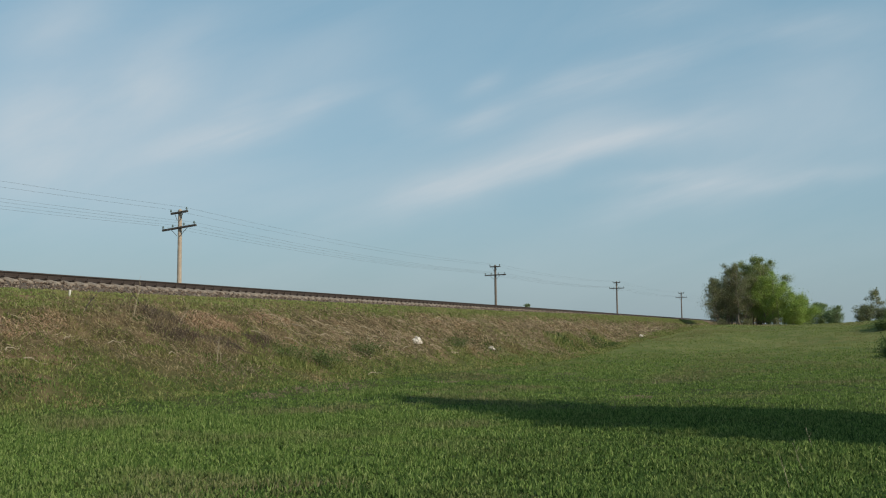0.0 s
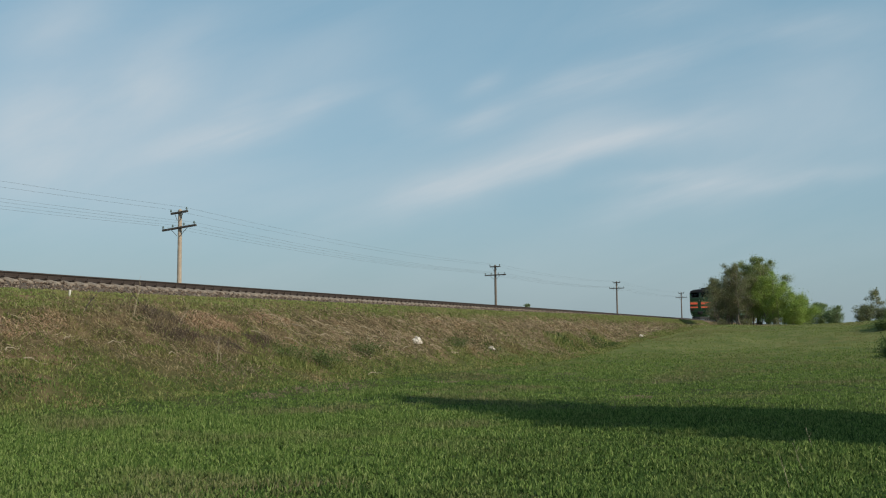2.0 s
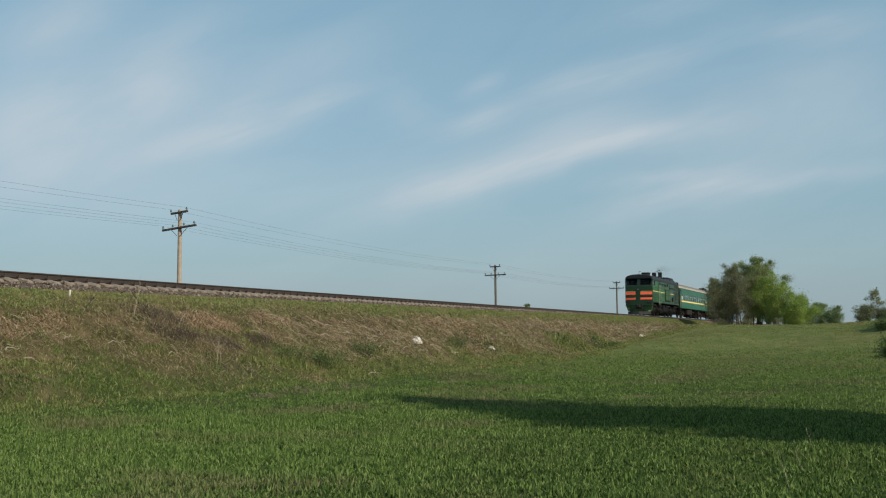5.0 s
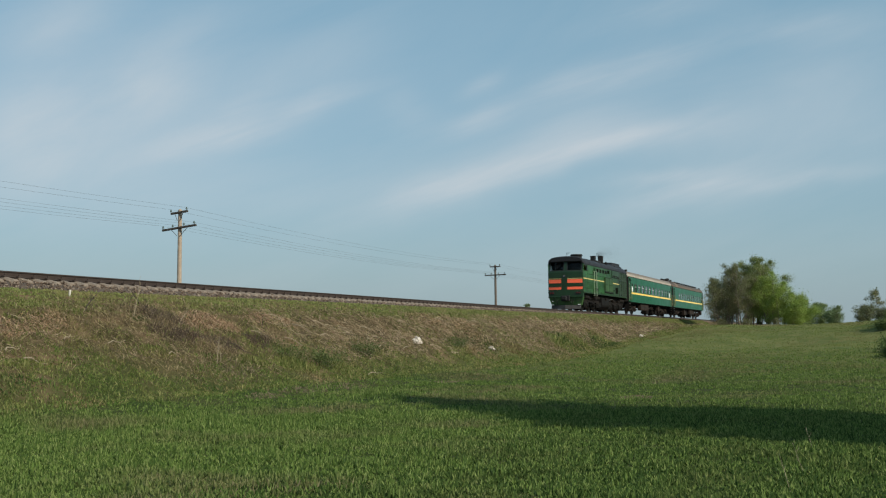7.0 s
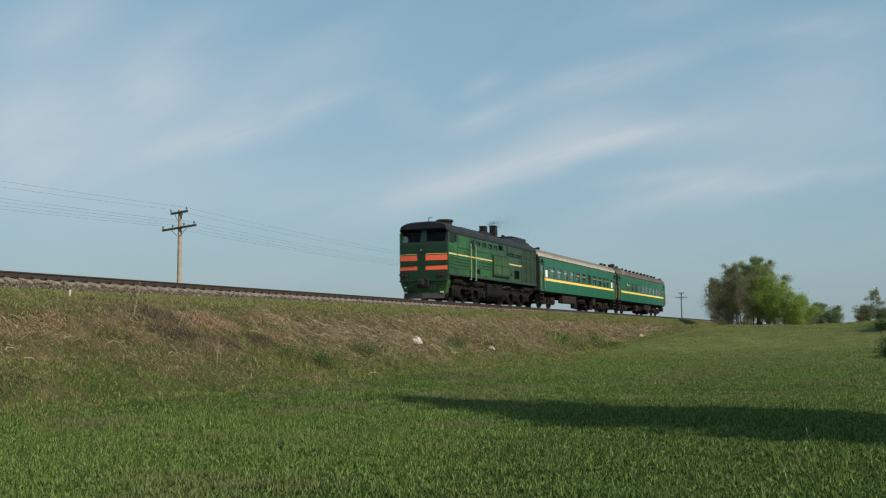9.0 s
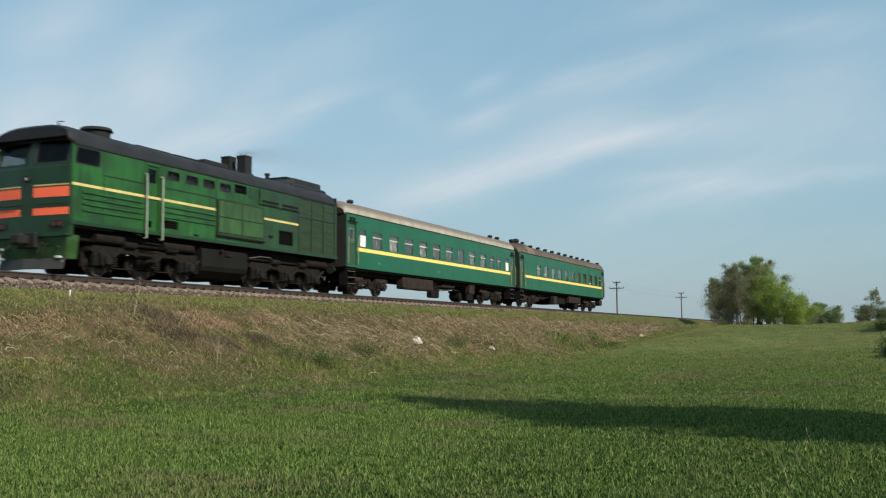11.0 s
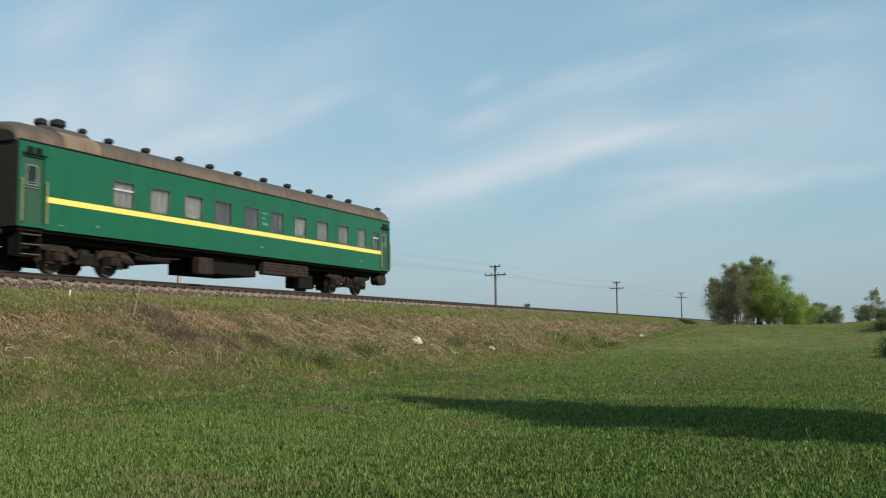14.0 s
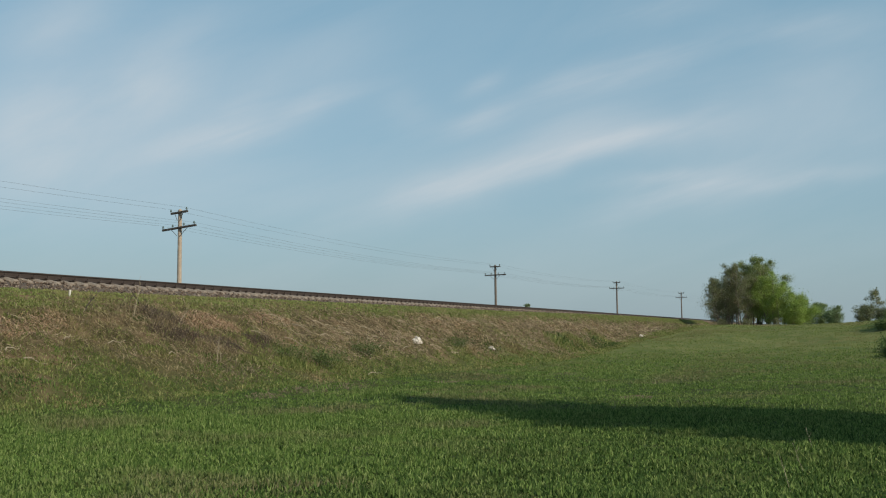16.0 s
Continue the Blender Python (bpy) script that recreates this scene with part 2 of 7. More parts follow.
M_GROUND = ground_material()
M_GRASS = foliage("young_grass", [(0.048, 0.084, 0.021), (0.110, 0.172, 0.042), (0.165, 0.230, 0.060), (0.235, 0.285, 0.10)],
                  [(0.12, 0.14, 0.048), (0.175, 0.18, 0.075), (0.23, 0.19, 0.115)])
M_GRASS_DARK = foliage("darker_green_grass", [(0.030, 0.056, 0.015), (0.075, 0.125, 0.032), (0.140, 0.205, 0.052), (0.225, 0.28, 0.095)], [(0.05, 0.08, 0.022), (0.115, 0.16, 0.045), (0.19, 0.215, 0.08)], patch=0.9)
M_GRASS_FAR = foliage("far_meadow_grass", [(0.125, 0.17, 0.048), (0.16, 0.205, 0.06), (0.185, 0.22, 0.07), (0.215, 0.235, 0.085)],
                      [(0.16, 0.165, 0.06), (0.215, 0.20, 0.085), (0.26, 0.215, 0.12)], patch=0.12)
M_DIRT = material("dry_dirt", (0.30, 0.24, 0.17), 0.95, other=(0.20, 0.17, 0.10), scale=0.8, fine=12, bump=0.6, spec=0.05)
M_STRAW = foliage("dry_straw", [(0.12, 0.086, 0.054), (0.235, 0.175, 0.105), (0.43, 0.335, 0.215), (0.18, 0.145, 0.075), (0.08, 0.060, 0.040)], through_light=0.1)
M_WEED = foliage("bank_weeds", [(0.08, 0.11, 0.03), (0.165, 0.20, 0.056), (0.22, 0.225, 0.083), (0.32, 0.315, 0.13)], [(0.145, 0.108, 0.056), (0.25, 0.19, 0.095), (0.42, 0.32, 0.19)], patch=0.45)
M_VERGE = foliage("verge_grass", [(0.145, 0.18, 0.057), (0.21, 0.24, 0.08), (0.29, 0.305, 0.12)], [(0.22, 0.22, 0.08), (0.31, 0.275, 0.13)], patch=0.6)
M_BALLAST = material("ballast_stone", (0.082, 0.058, 0.043), 0.95, other=(0.05, 0.038, 0.031), scale=9, fine=60, bump=0.5)
M_CONCRETE = material("sleeper_concrete", (0.25, 0.20, 0.16), 0.85, other=(0.13, 0.10, 0.08), scale=5, fine=50)
M_RUST = material("rail_rust", (0.040, 0.026, 0.021), 0.85, other=(0.024, 0.017, 0.014), scale=6, fine=50)
M_RAILTOP = material("rail_polished", (0.45, 0.43, 0.41), 0.3, 1.0, scale=8, bump=0.02)
M_POLE = material("weathered_pole", (0.39, 0.305, 0.235), 0.85, other=(0.26, 0.20, 0.155), scale=4, fine=30, bump=0.3)
# the far poles' silhouette look is put into this darker grey
M_POLE_GREY = material("silhouette_grey_pole", (0.15, 0.12, 0.10), 0.85, other=(0.09, 0.075, 0.065), scale=4, fine=30, bump=0.3)
M_ARM = material("tarred_crossarm", (0.05, 0.042, 0.036), 0.8, other=(0.09, 0.07, 0.055), scale=6)
M_GLASSCAP = material("insulator_glass", (0.10, 0.13, 0.12), 0.2, scale=10, bump=0)
M_WIRE = material("telegraph_wire", (0.27, 0.29, 0.31), 0.5, 0.6, scale=2, bump=0)
M_BARK = material("grey_bark", (0.22, 0.175, 0.135), 0.9, other=(0.13, 0.105, 0.085), scale=4, fine=25, bump=0.5)
M_LEAF = foliage("spring_leaves", [(0.21, 0.30, 0.07), (0.30, 0.39, 0.10), (0.38, 0.46, 0.135)], through_light=0.5)
M_LEAF_OLD = foliage("dull_twig_leaves", [(0.18, 0.20, 0.095), (0.24, 0.255, 0.125), (0.25, 0.23, 0.15)], through_light=0.5)
# distance haze is put into these leaves as paler, greyer greens
M_LEAF_FAR = foliage("haze_paled_leaves", [(0.17, 0.23, 0.11), (0.21, 0.27, 0.125), (0.23, 0.27, 0.15)], through_light=0.5)
M_BAG = material("white_plastic", (0.62, 0.54, 0.46), 0.5, other=(0.42, 0.36, 0.30), scale=6, bump=0.3)


# ---- mesh helpers ----
def mesh_of(name, bm, mat, smooth=None):
    me = bpy.data.meshes.new(name)
    if smooth is not None:
        lim = math.cos(radians(smooth))
        for f in bm.faces:
            f.smooth = True
        for e in bm.edges:
            if len(e.link_faces) == 2 and e.link_faces[0].normal.dot(e.link_faces[1].normal) < lim:
                e.smooth = False
    bm.to_mesh(me)
    bm.free()
    if mat:
        me.materials.append(mat)
    return me


def part(name, bm, mat, parent=None, label="", smooth=None, at=None):
    """Link a bmesh as one mesh object under a thing or a part."""
    bm.normal_update()
    ob = new(name, mesh_of(name, bm, mat, smooth))
    if parent:
        ob.parent = parent
    if at is not None:
        ob.matrix_basis = at
    return tagged(ob, label) if label else ob


def raw(name, verts, faces, mat):
    """A mesh object from arrays; faces all of one size, or a list."""
    me = bpy.data.meshes.new(name)
    me.from_pydata(verts, [], faces)
    me.materials.append(mat)
    return me


def quick(name, verts, tris, mat):
    """A mesh of many triangles, straight from numpy arrays."""
    me = bpy.data.meshes.new(name)
    nv, nt = len(verts), len(tris)
    me.vertices.add(nv)
    me.vertices.foreach_set("co", np.asarray(verts, np.float32).ravel())
    me.loops.add(nt * 3)
    me.loops.foreach_set("vertex_index", np.asarray(tris, np.int32).ravel())
    me.polygons.add(nt)
    me.polygons.foreach_set("loop_start", np.arange(0, nt * 3, 3, dtype=np.int32))
    me.update(calc_edges=True)
    me.validate()
    me.materials.append(mat)
    return me


def box(bm, lo, hi, bevel=0.0, m=None):
    """A box between two corners, with rounded edges."""
    made = bmesh.ops.create_cube(bm, size=1.0)["verts"]
    lo, hi = Vector(lo), Vector(hi)
    for v in made:
        v.co = Vector([(lo[i] + hi[i]) / 2 + v.co[i] * (hi[i] - lo[i]) for i in range(3)])
    if bevel:
        edges = list({e for v in made for e in v.link_edges})
        out = bmesh.ops.bevel(bm, geom=edges, offset=bevel, segments=1, affect="EDGES")
        made = list({v for f in out["faces"] for v in f.verts} | {v for v in made if v.is_valid})
    if m is not None:
        bmesh.ops.transform(bm, matrix=m, verts=made)
    return made


def rod(bm, p0, p1, r0, r1=None, seg=8, caps=True):
    """A tapered round bar from p0 to p1."""
    p0, p1 = Vector(p0), Vector(p1)
    d = p1 - p0
    m = Matrix.Translation((p0 + p1) / 2) @ d.to_track_quat("Z", "Y").to_matrix().to_4x4()
    return bmesh.ops.create_cone(bm, cap_ends=caps, segments=seg, radius1=r0, radius2=r0 if r1 is None else r1, depth=d.length, matrix=m)["verts"]


def tube(bm, pts, r, seg=6):
    """A bent bar through the points."""
    for a, b in zip(pts, pts[1:]):
        rod(bm, a, b, r, r, seg)


def loft(bm, rings, closed=True, cap=True):
    """Skin over rings of points that all have the same count."""
    vs = [[bm.verts.new(q) for q in ring] for ring in rings]
    n = len(vs[0])
    for a, b in zip(vs, vs[1:]):
        for i in range(n if closed else n - 1):
            j = (i + 1) % n
            bm.faces.new((a[i], a[j], b[j], b[i]))
    if cap and closed:
        bm.faces.new(vs[0][::-1])
        bm.faces.new(vs[-1])
    bmesh.ops.recalc_face_normals(bm, faces=bm.faces)
    return vs


def limb(bm, pts, radii, seg=5):
    """One unbroken tapering stem through the points."""
    rings = []
    for k, p in enumerate(pts):
        way = (pts[min(k + 1, len(pts) - 1)] - pts[max(k - 1, 0)]).normalized()
        side = way.cross(Vector((0.31, 0.95, 0.05))).normalized()
        up = way.cross(side)
        rings.append([p + (side * math.cos(a) + up * math.sin(a)) * radii[k] for a in (2 * math.pi * q / seg for q in range(seg))])
    loft(bm, rings)


def empty(name, label, category, group="", kind=""):
    return tagged(new(name), label, category, group, kind)


# ---- land ----
PROFILE_Y = np.array([-200, 10.0, 13.6, 15.2, 16.4, 17.6, 18.8, 19.6, 20.4, 21.0])
PROFILE_Z = np.array([0.0, 0.0, 0.06, 0.28, 0.85, 1.55, 2.28, 2.64, 2.84, 2.90])


def wave(x, y, seed):
    """A smooth, cheap field of bumps between about -1 and 1."""
    r = np.random.RandomState(seed)
    out = np.zeros_like(x, dtype=float)
    for _ in range(7):
        a, k, ph = r.uniform(0, 6.28), r.uniform(0.6, 1.8), r.uniform(0, 6.28)
        out = out + np.sin((x * math.cos(a) + y * math.sin(a)) * k + ph)
    return out / 4.0


def smooth(t):
    t = np.clip(t, 0, 1)
    return t * t * (3 - 2 * t)


def height(x, y):
    """The lie of the land: a flat meadow, the railway bank, and a rise towards the level crossing."""
    x, y = np.asarray(x, float), np.asarray(y, float)
    across = np.where(y > TRACK, 2 * TRACK - y, y)
    bank = np.interp(across, PROFILE_Y, PROFILE_Z)
    rise = 2.28 * smooth((x - 38) / 72) * (1 - 0.7 * smooth((x - 150) / 150)) * smooth((60 + y) / 50) * (1 - smooth((y - 19) / 6))
    mound = 1.0 * np.exp(-((x - 82) / 9) ** 2 - ((y + 2.6) / 3.4) ** 2) + 0.5 * np.exp(-((x - 104) / 7) ** 2 - ((y + 4) / 4.5) ** 2)
    shoulder = (0.10 * smooth((x - 14) / 30) + 0.20 * smooth((x - 50) / 45)) * np.exp(-((across - 20.5) / 0.65) ** 2) * np.exp(-(x / 400.0) ** 2)
    z = np.maximum(bank, rise) + mound + shoulder
    on_bank = np.clip(np.minimum(bank, 2.7 - bank) * 2, 0, 1)
    near = np.exp(-(x / 220.0) ** 2)
    z = z + 0.15 * wave(x * 0.30, y * 0.75, 21) * smooth((x - 48) / 25) * (1 - smooth((y - 13) / 4)) * near
    z = z + near * (0.035 * wave(x * 0.7, y * 0.7, 3) + 0.015 * wave(x * 2.3, y * 2.3, 4)) * np.where(np.abs(y - TRACK) < 3.4, 0, 1)
    z = z + on_bank * near * (0.10 * wave(x * 0.8, y * 1.1, 5) + 0.05 * wave(x * 2.6, y * 2.6, 6))
    return z


def build_ground():
    xs = np.concatenate([np.linspace(-2600, -120, 12), np.linspace(-100, -12, 18), np.arange(-10, 8, 0.5), np.arange(8, 62, 0.25), np.arange(62, 130, 0.5), np.linspace(131, 260, 44), np.linspace(290, 3600, 16)])
    ys = np.concatenate([np.linspace(-2600, -120, 12), np.linspace(-100, -22, 16), np.arange(-20, 11, 0.5), np.arange(11, 21.2, 0.25), np.linspace(21.6, 25, 8),
                         np.linspace(25.4, 34, 24), np.linspace(38, 110, 12), np.linspace(150, 2600, 12)])
    gx, gy = np.meshgrid(xs, ys, indexing="ij")
    gz = height(gx, gy)
    v = np.stack([gx.ravel(), gy.ravel(), gz.ravel()], 1)
    n = len(ys)
    i, j = np.meshgrid(np.arange(len(xs) - 1), np.arange(n - 1), indexing="ij")
    a = (i * n + j).ravel()
    tris = np.concatenate([np.stack([a, a + n, a + n + 1], 1), np.stack([a, a + n + 1, a + 1], 1)])
    me = quick("ground", v, tris, M_GROUND)
    me.polygons.foreach_set("use_smooth", np.ones(len(tris), bool))
    tagged(new("ground", me), "green spring meadow rising into a dry railway bank", "ground", kind="structure")


build_ground()


def build_dirt_road():
    """The rutted dirt road that climbs to the crossing."""
    bm = bmesh.new()
    rows = []
    for k in range(40):
        y = -26 + k * 1.1
        x = 111 + 1.2 * math.sin(y * 0.12)
        rows.append([bm.verts.new((x + dx, y, float(height(x + dx, y)) + lift)) for dx, lift in ((-1.9, -0.05), (-1.5, 0.05), (-0.8, 0.02), (0.0, 0.07), (0.8, 0.02), (1.5, 0.05), (1.9, -0.05))])
    for a, b in zip(rows, rows[1:]):
        for i in range(6):
            bm.faces.new((a[i], a[i + 1], b[i + 1], b[i]))
    road = part("dirt_road", bm, M_DIRT, smooth=60)
    tagged(road, "pale rutted dirt road over the rise", "road", kind="structure")


build_dirt_road()


def build_ballast():
    """The stone bed with its sloping shoulders."""
    bm = bmesh.new()
    shape = [(-2.35, -0.66), (-1.70, -0.48), (-1.40, -0.365), (-0.98, -0.25), (-0.5, -0.235), (0.5, -0.235), (0.98, -0.25), (1.40, -0.365), (1.70, -0.48), (2.35, -0.66), (2.35, -1.0), (-2.35, -1.0)]
    rings = []
    for x in (-400, -60, -10, *range(0, 200, 5), 260, 400, 900, 1800):
        lift = 0.05 * float(smooth((x - 35) / 40))
        rings.append([(x, TRACK + y, RAIL + z + lift * (abs(y) < 2) + (0.015 * math.sin(x * 1.7 + y * 3) if -0.9 < z < -0.3 else 0)) for y, z in shape])
    loft(bm, rings)
    bed = part("ballast_bed", bm, M_BALLAST, label="brown-grey crushed stone ballast under the track")
    tagged(bed, category="ballast", kind="structure")
    r = np.random.RandomState(5)
    count = 14000
    x = -6 + 110 * r.rand(count) ** 1.5
    s = r.rand(count)
    yy = TRACK - 1.05 - 1.17 * s
    zz = RAIL + np.interp(TRACK - yy, [0.98, 1.40, 1.70, 2.35], [-0.25, -0.355, -0.47, -0.65]) + r.uniform(-0.02, 0.03, count) + 0.05 * smooth((x - 35) / 40)
    inner = r.rand(count) < 0.10
    yy = np.where(inner, TRACK - 1.0 + 0.3 * r.rand(count), yy)
    zz = np.where(inner, RAIL - 0.235, zz)
    base = np.array([(1, 0, 0), (-1, 0, 0), (0, 1, 0), (0, -1, 0), (0, 0, 1), (0, 0, -1)], float)
    tri = np.array([(0, 2, 4), (2, 1, 4), (1, 3, 4), (3, 0, 4), (2, 0, 5), (1, 2, 5), (3, 1, 5), (0, 3, 5)])
    size = r.uniform(0.022, 0.058, (count, 1, 1)) * (1 + np.clip(x - 40, 0, 60)[:, None, None] / 120)
    shape = base[None] * r.uniform(0.6, 1.3, (count, 6, 1)) + r.normal(0, 0.18, (count, 6, 3))
    v = (shape * size * np.array([1, 1, 0.75]) + np.stack([x, yy, zz], 1)[:, None]).reshape(-1, 3)
    t = (tri[None] + 6 * np.arange(count)[:, None, None]).reshape(-1, 3)
    stones = new("ballast_stones", quick("ballast_stones", v, t, M_STONE))
    tagged(stones, "loose angular brown and grey ballast stones", "stones", kind="stuff")


M_STONE = foliage("loose_stone", [(0.15, 0.105, 0.080), (0.10, 0.070, 0.053), (0.31, 0.25, 0.20), (0.055, 0.040, 0.031), (0.20, 0.15, 0.118)], through_light=0.0, rough=0.9)
build_ballast()


def build_track():
    track = empty("railway_track", "rusty steel rails on grey concrete sleepers", "track", kind="structure")
    prof = [(-0.075, -0.18), (0.075, -0.18), (0.075, -0.165), (0.012, -0.15), (0.012, -0.05), (0.036, -0.035), (0.036, -0.006), (0.028, 0.0),
            (-0.028, 0.0), (-0.036, -0.006), (-0.036, -0.035), (-0.012, -0.05), (-0.012, -0.15), (-0.075, -0.165)]
    for side in (-0.796, 0.796):
        bm = bmesh.new()
        loft(bm, [[(x, TRACK + side + y, RAIL + z - 0.002) for y, z in prof] for x in (-300, 0, 60, 200, 900, 1800)])
        rail = part("rail", bm, M_RUST, track)
        bm = bmesh.new()
        box(bm, (-300, TRACK + side - 0.03, RAIL - 0.003), (1800, TRACK + side + 0.03, RAIL + 0.0015))
        part("running_surface", bm, M_RAILTOP, rail, "worn shiny strip along the rail head")
    # one sleeper: near end slimmed to fit the camera's view, thick far end, waisted middle, sloping seats
    bm = bmesh.new()
    rings = []
    for y, top, w, wt in ((-1.35, -0.29, 0.115, 0.06), (-1.33, -0.272, 0.115, 0.065), (-0.95, -0.182, 0.11, 0.065), (-0.62, -0.186, 0.12, 0.07), (-0.3, -0.23, 0.125, 0.09),
                          (0.3, -0.23, 0.125, 0.09), (0.62, -0.186, 0.14, 0.10), (0.95, -0.182, 0.145, 0.10), (1.33, -0.272, 0.15, 0.11), (1.35, -0.29, 0.15, 0.10)):
        rings.append([(-w, y, -0.40), (w, y, -0.40), (w, y, top - 0.07), (wt, y, top), (-wt, y, top), (-w, y, top - 0.07)])
    loft(bm, rings)
    shared = mesh_of("sleeper", bm, M_CONCRETE)
    bm = bmesh.new()
    for side in (-0.115, 0.115):
        box(bm, (-0.09, side - 0.06, -0.20), (0.09, side + 0.06, -0.135), 0.012)
        rod(bm, (0, side, -0.14), (0, side, -0.08), 0.034, 0.028, 6)
    clip = mesh_of("fastening", bm, M_RUST)
    r = random.Random(3)
    for i in range(300):
        s = new("sleeper", shared)
        s.parent = track
        s.matrix_basis = pose(-5.5 + i * 0.543, TRACK + r.uniform(-0.02, 0.02), RAIL + r.uniform(-0.004, 0.0), 0, 0, r.uniform(-0.6, 0.6))
        if i < 130:
            for y in (-0.796, 0.796):
                c = new("fastening", clip)
                c.parent = s
                c.matrix_basis = pose(0, y, 0)


build_track()


# ---- telegraph line ----
POLES = [(-6.6, 36.82, 9.0, 0, 0.0), (47.78, 36.82, 9.0, 0, 0.2), (102.0, 36.88, 9.02, 1, -0.5), (157.7, 36.6, 9.75, 1, -0.7), (216.4, 36.4, 10.1, 1, -1.0), (272.0, 36.4, 10.0, 1, 0)]
PINS = [(-0.55, 0.0), (0.55, 0.0), (-1.1, -0.92), (-0.38, -0.92), (0.42, -0.92), (1.1, -0.92)]


def telegraph_pole(x, y, top, style, lean):
    foot = float(height(x, y))
    h = top - foot
    pole = empty("telegraph_pole", "weathered wooden telegraph pole with two dark crossarms" if not style else "distant wooden telegraph pole with two crossarms", "pole",
                 "telegraph poles along the line")
    bm = bmesh.new()
    rod(bm, (0, 0, -0.3), (0.02, 0, h * 0.5), 0.155, 0.135, 12)
    rod(bm, (0.02, 0, h * 0.5), (0.0, 0, h), 0.135, 0.11, 12)
    rod(bm, (0, 0, h), (0, 0, h + 0.07), 0.11, 0.02, 12)
    part("shaft", bm, M_POLE_GREY if style else M_POLE, pole, smooth=50)
    for z, half in ((h - 0.16, 0.60), (h - 1.06, 1.20)):
        bm = bmesh.new()
        slant = radians(-1.0 if style else -5.2)
        box(bm, (-0.19, -half, -0.06), (-0.08, half, 0.06), 0.012, Matrix.Translation((0, -0.05, z)) @ Matrix.Rotation(slant, 4, "X"))
        arm = part("crossarm", bm, M_ARM, pole)
        for s in (-1, 1):
            bm = bmesh.new()
            rod(bm, (-0.12, s * half * 0.48, z - 0.05), (-0.12, s * 0.1, z - 0.48), 0.016, 0.016, 6)
            part("brace", bm, M_ARM, pole)
        for py, pz in PINS:
            if abs(h - 0.14 + pz - z) < 0.3:
                bm = bmesh.new()
                zi = z + py * math.sin(slant)
                rod(bm, (-0.13, py, zi + 0.05), (-0.13, py, zi + 0.14), 0.014, 0.014, 6)
                rod(bm, (-0.13, py, zi + 0.11), (-0.13, py, zi + 0.17), 0.062, 0.055, 8)
                rod(bm, (-0.13, py, zi + 0.17), (-0.13, py, zi + 0.25), 0.05, 0.03, 8)
                part("insulator", bm, M_GLASSCAP, arm, "small dark glass insulator on its pin")
    pole.matrix_basis = pose(x, y, foot, 0, lean, 0)


for spec in POLES:
    telegraph_pole(*spec)


def build_wires():
    for py, pz in PINS:
        bm = bmesh.new()
        for a, b in zip(POLES, POLES[1:]):
            pts = []
            for k in range(13):
                s = k / 12
                sag = 0.45 * 4 * s * (1 - s)
                pts.append((a[0] + (b[0] - a[0]) * s - 0.13, a[1] + (b[1] - a[1]) * s + py, a[2] + (b[2] - a[2]) * s + pz + 0.07 - sag - py * 0.09 * max(0.0, 1 - abs(a[0] + (b[0] - a[0]) * s - 20) / 75)))
            tube(bm, pts, 0.0048, 4)
        wire = part("telegraph_wire", bm, M_WIRE)
        tagged(wire, "thin sagging grey telegraph wire strung between poles", "wire", "wires of the telegraph line")


build_wires()


# ---- trees ----
def leaf_cloud(r, centres, radii, count, size):
    """Many small bent leaf clumps scattered about the ends of twigs."""
    pick = r.randint(0, len(centres), count)
    off = r.normal(0, 1, (count, 3))
    off /= np.linalg.norm(off, axis=1)[:, None] + 1e-9
    pos = np.asarray(centres)[pick] + off * (r.rand(count) ** 0.7)[:, None] * np.asarray(radii)[pick][:, None]
    a = r.normal(0, 1, (count, 3))
    a /= np.linalg.norm(a, axis=1)[:, None]
    b = np.cross(a, r.normal(0, 1, (count, 3)))
    b /= np.linalg.norm(b, axis=1)[:, None] + 1e-9
    s = (size * r.uniform(0.5, 1.4, count))[:, None]
    bend = np.cross(a, b) * s * 0.3
    v = np.stack([pos - a * s, pos + b * s * 0.55 + bend, pos + a * s, pos - b * s * 0.55 + bend], 1).reshape(-1, 3)
    k = 4 * np.arange(count)[:, None]
    t = np.concatenate([k + np.array([[0, 1, 2]]), k + np.array([[0, 2, 3]])])
    return v, t


